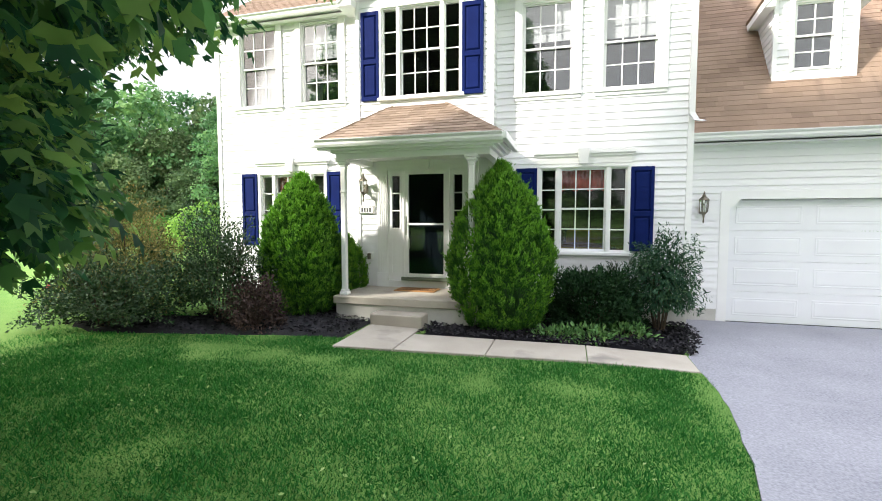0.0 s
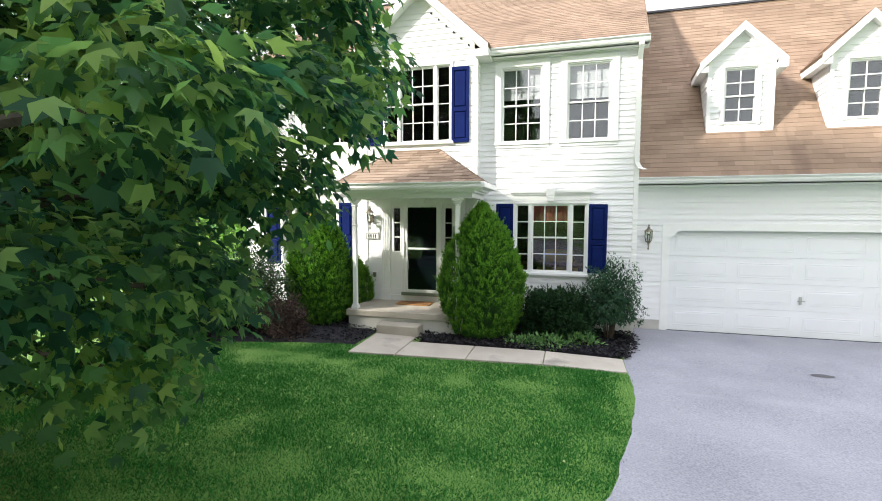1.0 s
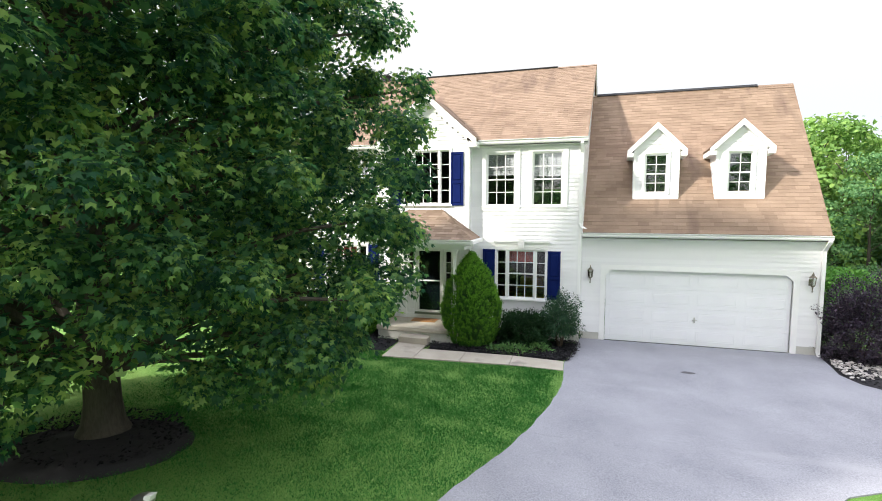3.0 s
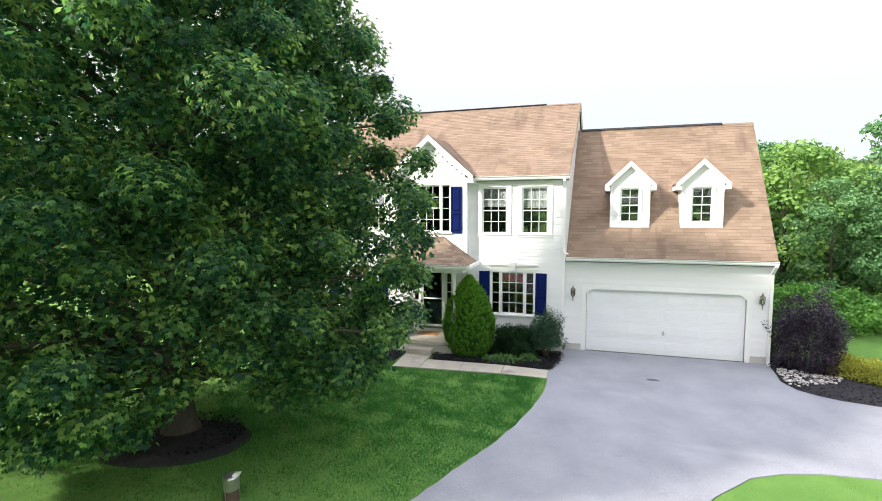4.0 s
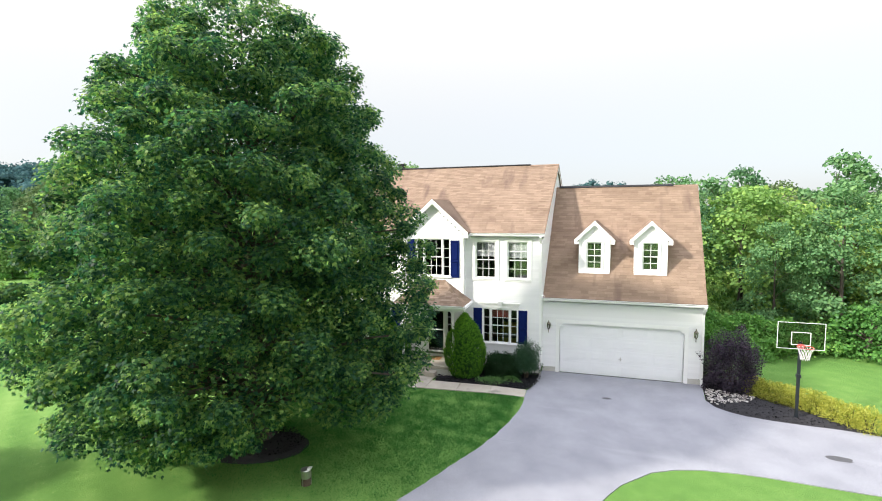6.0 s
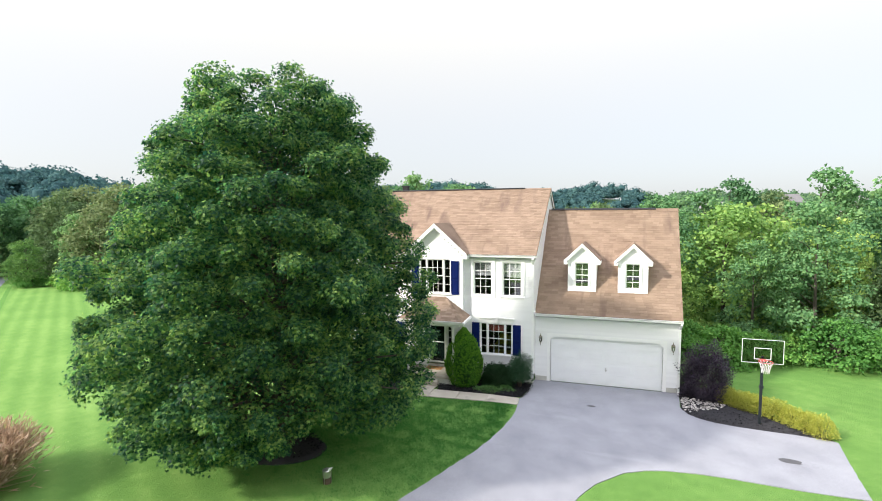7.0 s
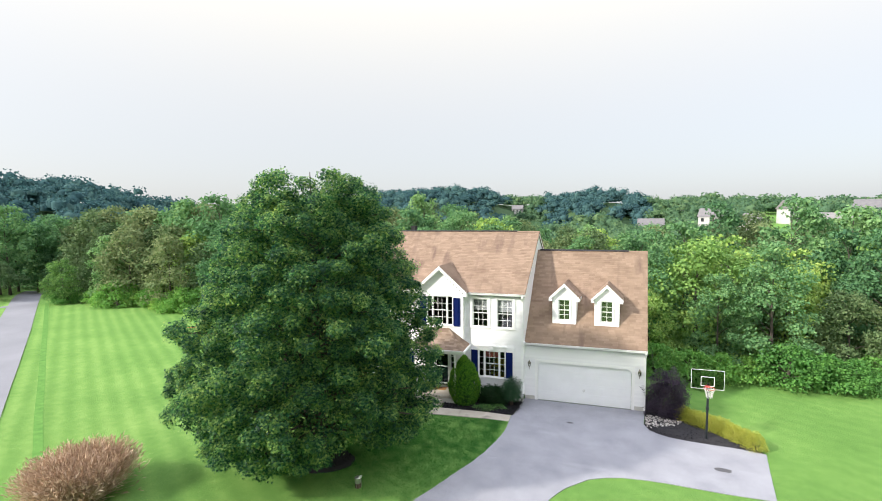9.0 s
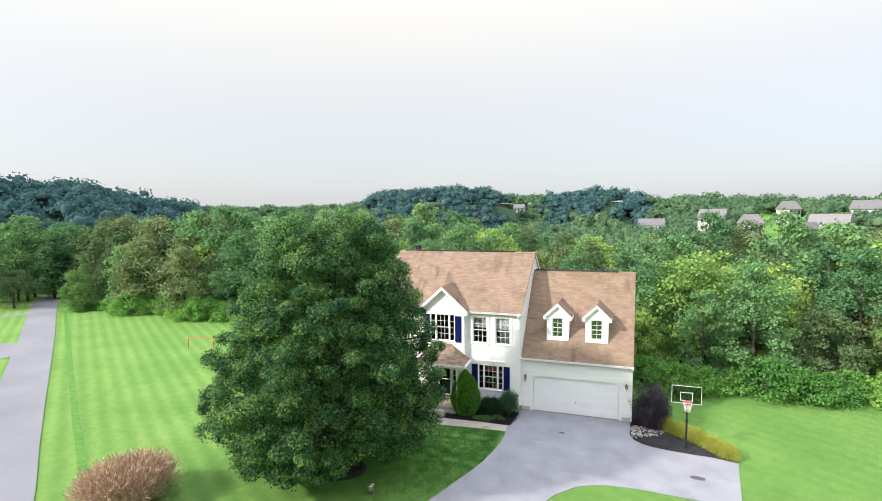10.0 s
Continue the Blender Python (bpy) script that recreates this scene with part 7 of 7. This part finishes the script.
# ---- the basketball hoop ----
def basketball_hoop():
    px, py = 11.40, 7.88
    gz = ground_z(px, py)
    hoop = thing("basketball_hoop", px, py, gz, "black-poled basketball hoop with a clear backboard in the mulch bed", "basketball hoop")
    bm = bmesh.new()
    box(bm, px - 0.042, py - 0.042, gz - 0.1, px + 0.042, py + 0.042, 2.55, 0.008)
    pole = part("pole", bm, BLACK_STEEL, hoop)
    bm = bmesh.new()
    box(bm, px - 0.065, py - 0.065, 1.30, px + 0.065, py + 0.065, 1.42, 0.01)
    part("collar", bm, BLACK_STEEL, hoop)
    by = 7.62
    x0, x1, z0, z1 = px - 0.67 - 0.09, px + 0.67 - 0.09, 2.37, 3.25
    cx = (x0 + x1) / 2
    for dx in (-0.18, 0.18):
        for z in (2.50, 2.95):
            bm = bmesh.new()
            tube(bm, [(px + dx * 0.25, py, z - 0.12), (cx + dx, by + 0.02, z)], [0.018, 0.018], 6)
            part("brace", bm, BLACK_STEEL, hoop)
    bm = bmesh.new()
    box(bm, x0, by - 0.005, z0, x1, by + 0.005, z1)
    board = part("backboard", bm, ACRYLIC, hoop, "clear acrylic backboard")
    board.visible_shadow = False
    pl_ = front(by)
    bm = bmesh.new()
    pframe(bm, pl_, x0 - 0.01, x1 + 0.01, z0 - 0.01, z1 + 0.01, 0.013, -0.012, 0.012)
    part("border", bm, TRIM, board, "white border")
    bm = bmesh.new()
    pframe(bm, pl_, cx - 0.28, cx + 0.28, 2.50, 2.94, 0.022, 0.006, 0.011)
    part("target_square", bm, TRIM, board, "white target square")
    bm = bmesh.new()
    c = Vector((cx, by - 0.36, 2.52))
    ring = [c + Vector((0.225 * math.cos(2 * math.pi * k / 24), 0.225 * math.sin(2 * math.pi * k / 24), 0)) for k in range(25)]
    tube(bm, ring, [0.012] * 25, 6, False)
    box(bm, cx - 0.09, by - 0.14, 2.46, cx + 0.09, by - 0.012, 2.53, 0.006)
    rim = part("rim", bm, RIM_RED, hoop, "red steel rim")
    bm = bmesh.new()
    for k in range(12):
        for s in (1, -1):
            pts = []
            for m in range(6):
                f = m / 5
                a = 2 * math.pi * (k + s * f * 1.5) / 12
                r = 0.222 - 0.10 * math.sin(f * math.pi / 2)
                pts.append((c.x + r * math.cos(a), c.y + r * math.sin(a), c.z - 0.42 * f))
            tube(bm, pts, [0.006] * 6, 4, False)
    part("net", bm, NET, rim, "white cord net")


basketball_hoop()


# the small capped post on the lawn
def lawn_post(x, y):
    gz = ground_z(x, y)
    ob = thing("lawn_post", x, y, gz, "short weathered wooden post with a pale metal cap on the lawn", "post")
    bm = bmesh.new()
    lathe(bm, x, y, [(0.115, gz - 0.05), (0.112, gz + 0.17), (0.105, gz + 0.19)], 14)
    part("stump", bm, TWIG, ob)
    bm = bmesh.new()
    lathe(bm, x, y, [(0.110, gz + 0.17), (0.112, gz + 0.33), (0.122, gz + 0.335), (0.124, gz + 0.375), (0.105, gz + 0.392), (0.02, gz + 0.398)], 16)
    part("cap", bm, CHROME, ob, "pale metal cap")
    bm = bmesh.new()
    hexa(bm, [(x + 0.05, y - 0.04, gz + 0.385), (x + 0.13, y - 0.04, gz + 0.385), (x + 0.17, y - 0.04, gz + 0.46), (x + 0.07, y - 0.04, gz + 0.44), (x + 0.05, y + 0.04, gz + 0.385), (x + 0.13, y + 0.04, gz + 0.385), (x + 0.17, y + 0.04, gz + 0.46), (x + 0.07, y + 0.04, gz + 0.44)])
    part("clip", bm, TRIM, ob)
    for k in range(3):
        bm = bmesh.new()
        a = 2 * math.pi * k / 3 + 0.4
        tube(bm, [(x + 0.118 * math.cos(a), y + 0.118 * math.sin(a), gz), (x + 0.120 * math.cos(a), y + 0.120 * math.sin(a), gz + 0.33)], [0.009, 0.009], 5)
        part("rod", bm, CHROME, ob)


lawn_post(-2.02, -1.12)


# the orange goal frame on the west lawn
goal = thing("goal_frame", -27.0, 14.3, ground_z(-27, 14.3), "small orange tube goal frame on the lawn", "goal")
gz = ground_z(-27, 14.3)
for pts, nm in ((((-27.6, 14.0, gz - 0.02), (-27.6, 14.0, gz + 1.0)), "post"), (((-25.4, 14.6, gz), (-25.4, 14.6, gz + 1.0)), "post"), (((-27.6, 14.0, gz + 1.0), (-25.4, 14.6, gz + 1.0)), "crossbar"), (((-27.6, 14.0, gz + 0.03), (-28.0, 14.3, gz + 0.03)), "foot"), (((-25.4, 14.6, gz + 0.03), (-25.8, 14.9, gz + 0.03)), "foot")):
    bm = bmesh.new()
    tube(bm, pts, [0.04, 0.04], 6)
    part(nm, bm, ORANGE, goal)

# the river stones at the garage corner
stones = thing("stone_border", 9.4, 9.0, ground_z(9.4, 9.0), "patch of pale rounded river stones by the driveway", "stones")
rng_s = random.Random(6)
stone_meshes = []
for k in range(5):
    bm = bmesh.new()
    bmesh.ops.create_icosphere(bm, subdivisions=1, radius=1.0)
    for v in bm.verts:
        v.co *= 1 + 0.18 * noise.noise(v.co * 1.5 + Vector((k * 3, 0, 0)))
    me = bpy.data.meshes.new("stone")
    bm.to_mesh(me)
    bm.free()
    stone_meshes.append(finish(me, STONE, True))
STONE_BED = in_poly([(8.78, 8.42), (8.98, 8.0), (9.5, 8.35), (10.35, 8.75), (10.6, 9.25), (10.0, 9.35), (8.98, 9.5)])
count = 0
while count < 240:
    sx, sy = rng_s.uniform(8.7, 10.7), rng_s.uniform(7.9, 9.6)
    if not STONE_BED(sx, sy):
        continue
    st = new("stone", rng_s.choice(stone_meshes))
    st.parent = stones
    r = rng_s.uniform(0.025, 0.065)
    st.matrix_basis = Matrix.Translation(Vector((sx, sy, ground_z(sx, sy) + 0.075)) - origin(stones)) @ pose(0, 0, 0, rng_s.uniform(-15, 15), rng_s.uniform(-15, 15), rng_s.uniform(0, 360)) @ Matrix.Diagonal((r, r * rng_s.uniform(0.6, 0.9), r * rng_s.uniform(0.4, 0.6), 1))
    count += 1

# a post box by the lane
box_post = thing("mailbox", -58.2, 16.2, ground_z(-58.2, 16.2), "small white mailbox on a post by the lane", "mailbox")
gz = ground_z(-58.2, 16.2)
bm = bmesh.new()
box(bm, -58.25, 16.15, gz - 0.1, -58.15, 16.25, gz + 1.0)
part("post", bm, TRIM, box_post)
bm = bmesh.new()
box(bm, -58.45, 15.9, gz + 1.0, -57.95, 16.5, gz + 1.3, 0.05)
part("box", bm, TRIM, box_post)


# ---- the nearest lawn, blade by blade ----
def lawn_blades():
    rng = np.random.default_rng(44)
    n = 430000
    x = -6.5 + 9.2 * rng.random(n)
    y = -2.5 + 9.4 * rng.random(n)
    fade = np.clip((y + 2.5) / 5.0, 0, 1) * np.clip((x + 6.5) / 2.0, 0, 1)
    thin = rng.random(n) < fade
    x, y = x[thin], y[thin]
    n = len(x)
    left = np.interp(-y, [-p[0] for p in LEFT_EDGE], [p[1] for p in LEFT_EDGE])
    keep = (x < left - 0.02 + 0.05 * rng.random(n)) & ((y < 6.20 + (x + 2.37) * 0.145 - 0.02 + 0.05 * rng.random(n)) | (x < -2.42))
    bed = in_poly(WEST_BED)
    x, y = x[keep], y[keep]
    ok = np.array([not (b > 4.7 and a < -2.3 and bed(a, b)) for a, b in zip(x, y)])
    x, y = x[ok], y[ok]
    z = np.array([ground_z(a, b) for a, b in zip(x, y)])
    m = len(x)
    along = np.stack([rng.normal(size=m) * 0.65, rng.normal(size=m) * 0.65, np.ones(m)], 1)
    up = np.stack([rng.normal(size=m), rng.normal(size=m), np.zeros(m)], 1)
    me = leaf_cloud("lawn_blades", rng, np.stack([x, y, z - 0.004], 1), along, up, (0.024 + 0.028 * rng.random(m)) * np.array([1 + 0.45 * noise.noise((a * 2.2, b * 2.2, 0)) for a, b in zip(x, y)]), BLADE_SHAPE)
    tagged(new("lawn_blades", finish(me, BLADE)), "short green mown grass blades", "grass", "", "stuff")


lawn_blades()


def clover():
    rng = np.random.default_rng(45)
    n = 5200
    a, q = rng.random(n) * 2 * np.pi, 2.0 + 6.0 * np.sqrt(rng.random(n))
    x, y = TX + q * np.cos(a), TY - 0.8 + 0.85 * q * np.sin(a)
    left = np.interp(-y, [-p[0] for p in LEFT_EDGE], [p[1] for p in LEFT_EDGE])
    thick = np.array([noise.noise((u * 0.7, v * 0.7, 4)) for u, v in zip(x, y)])
    keep = (x < left - 0.15) & (y < 4.6) & (thick + 0.5 * rng.random(n) > 0.12)
    x, y = x[keep], y[keep]
    w = np.array([(u, v, ground_z(u, v) + 0.012) for u, v in zip(x, y)])
    m = len(w)
    al = np.stack([rng.normal(size=m), rng.normal(size=m), 0.25 + 0.3 * rng.random(m)], 1)
    up = np.array((0, 0, 1.0)) + rng.normal(size=(m, 3)) * 0.35
    me = leaf_cloud("clover", rng, w, al, up, 0.025 + 0.030 * rng.random(m), OVAL_LEAF)
    tagged(new("clover", finish(me, CLOVER)), "pale clover leaves scattered in the lawn", "clover", "", "stuff")


clover()
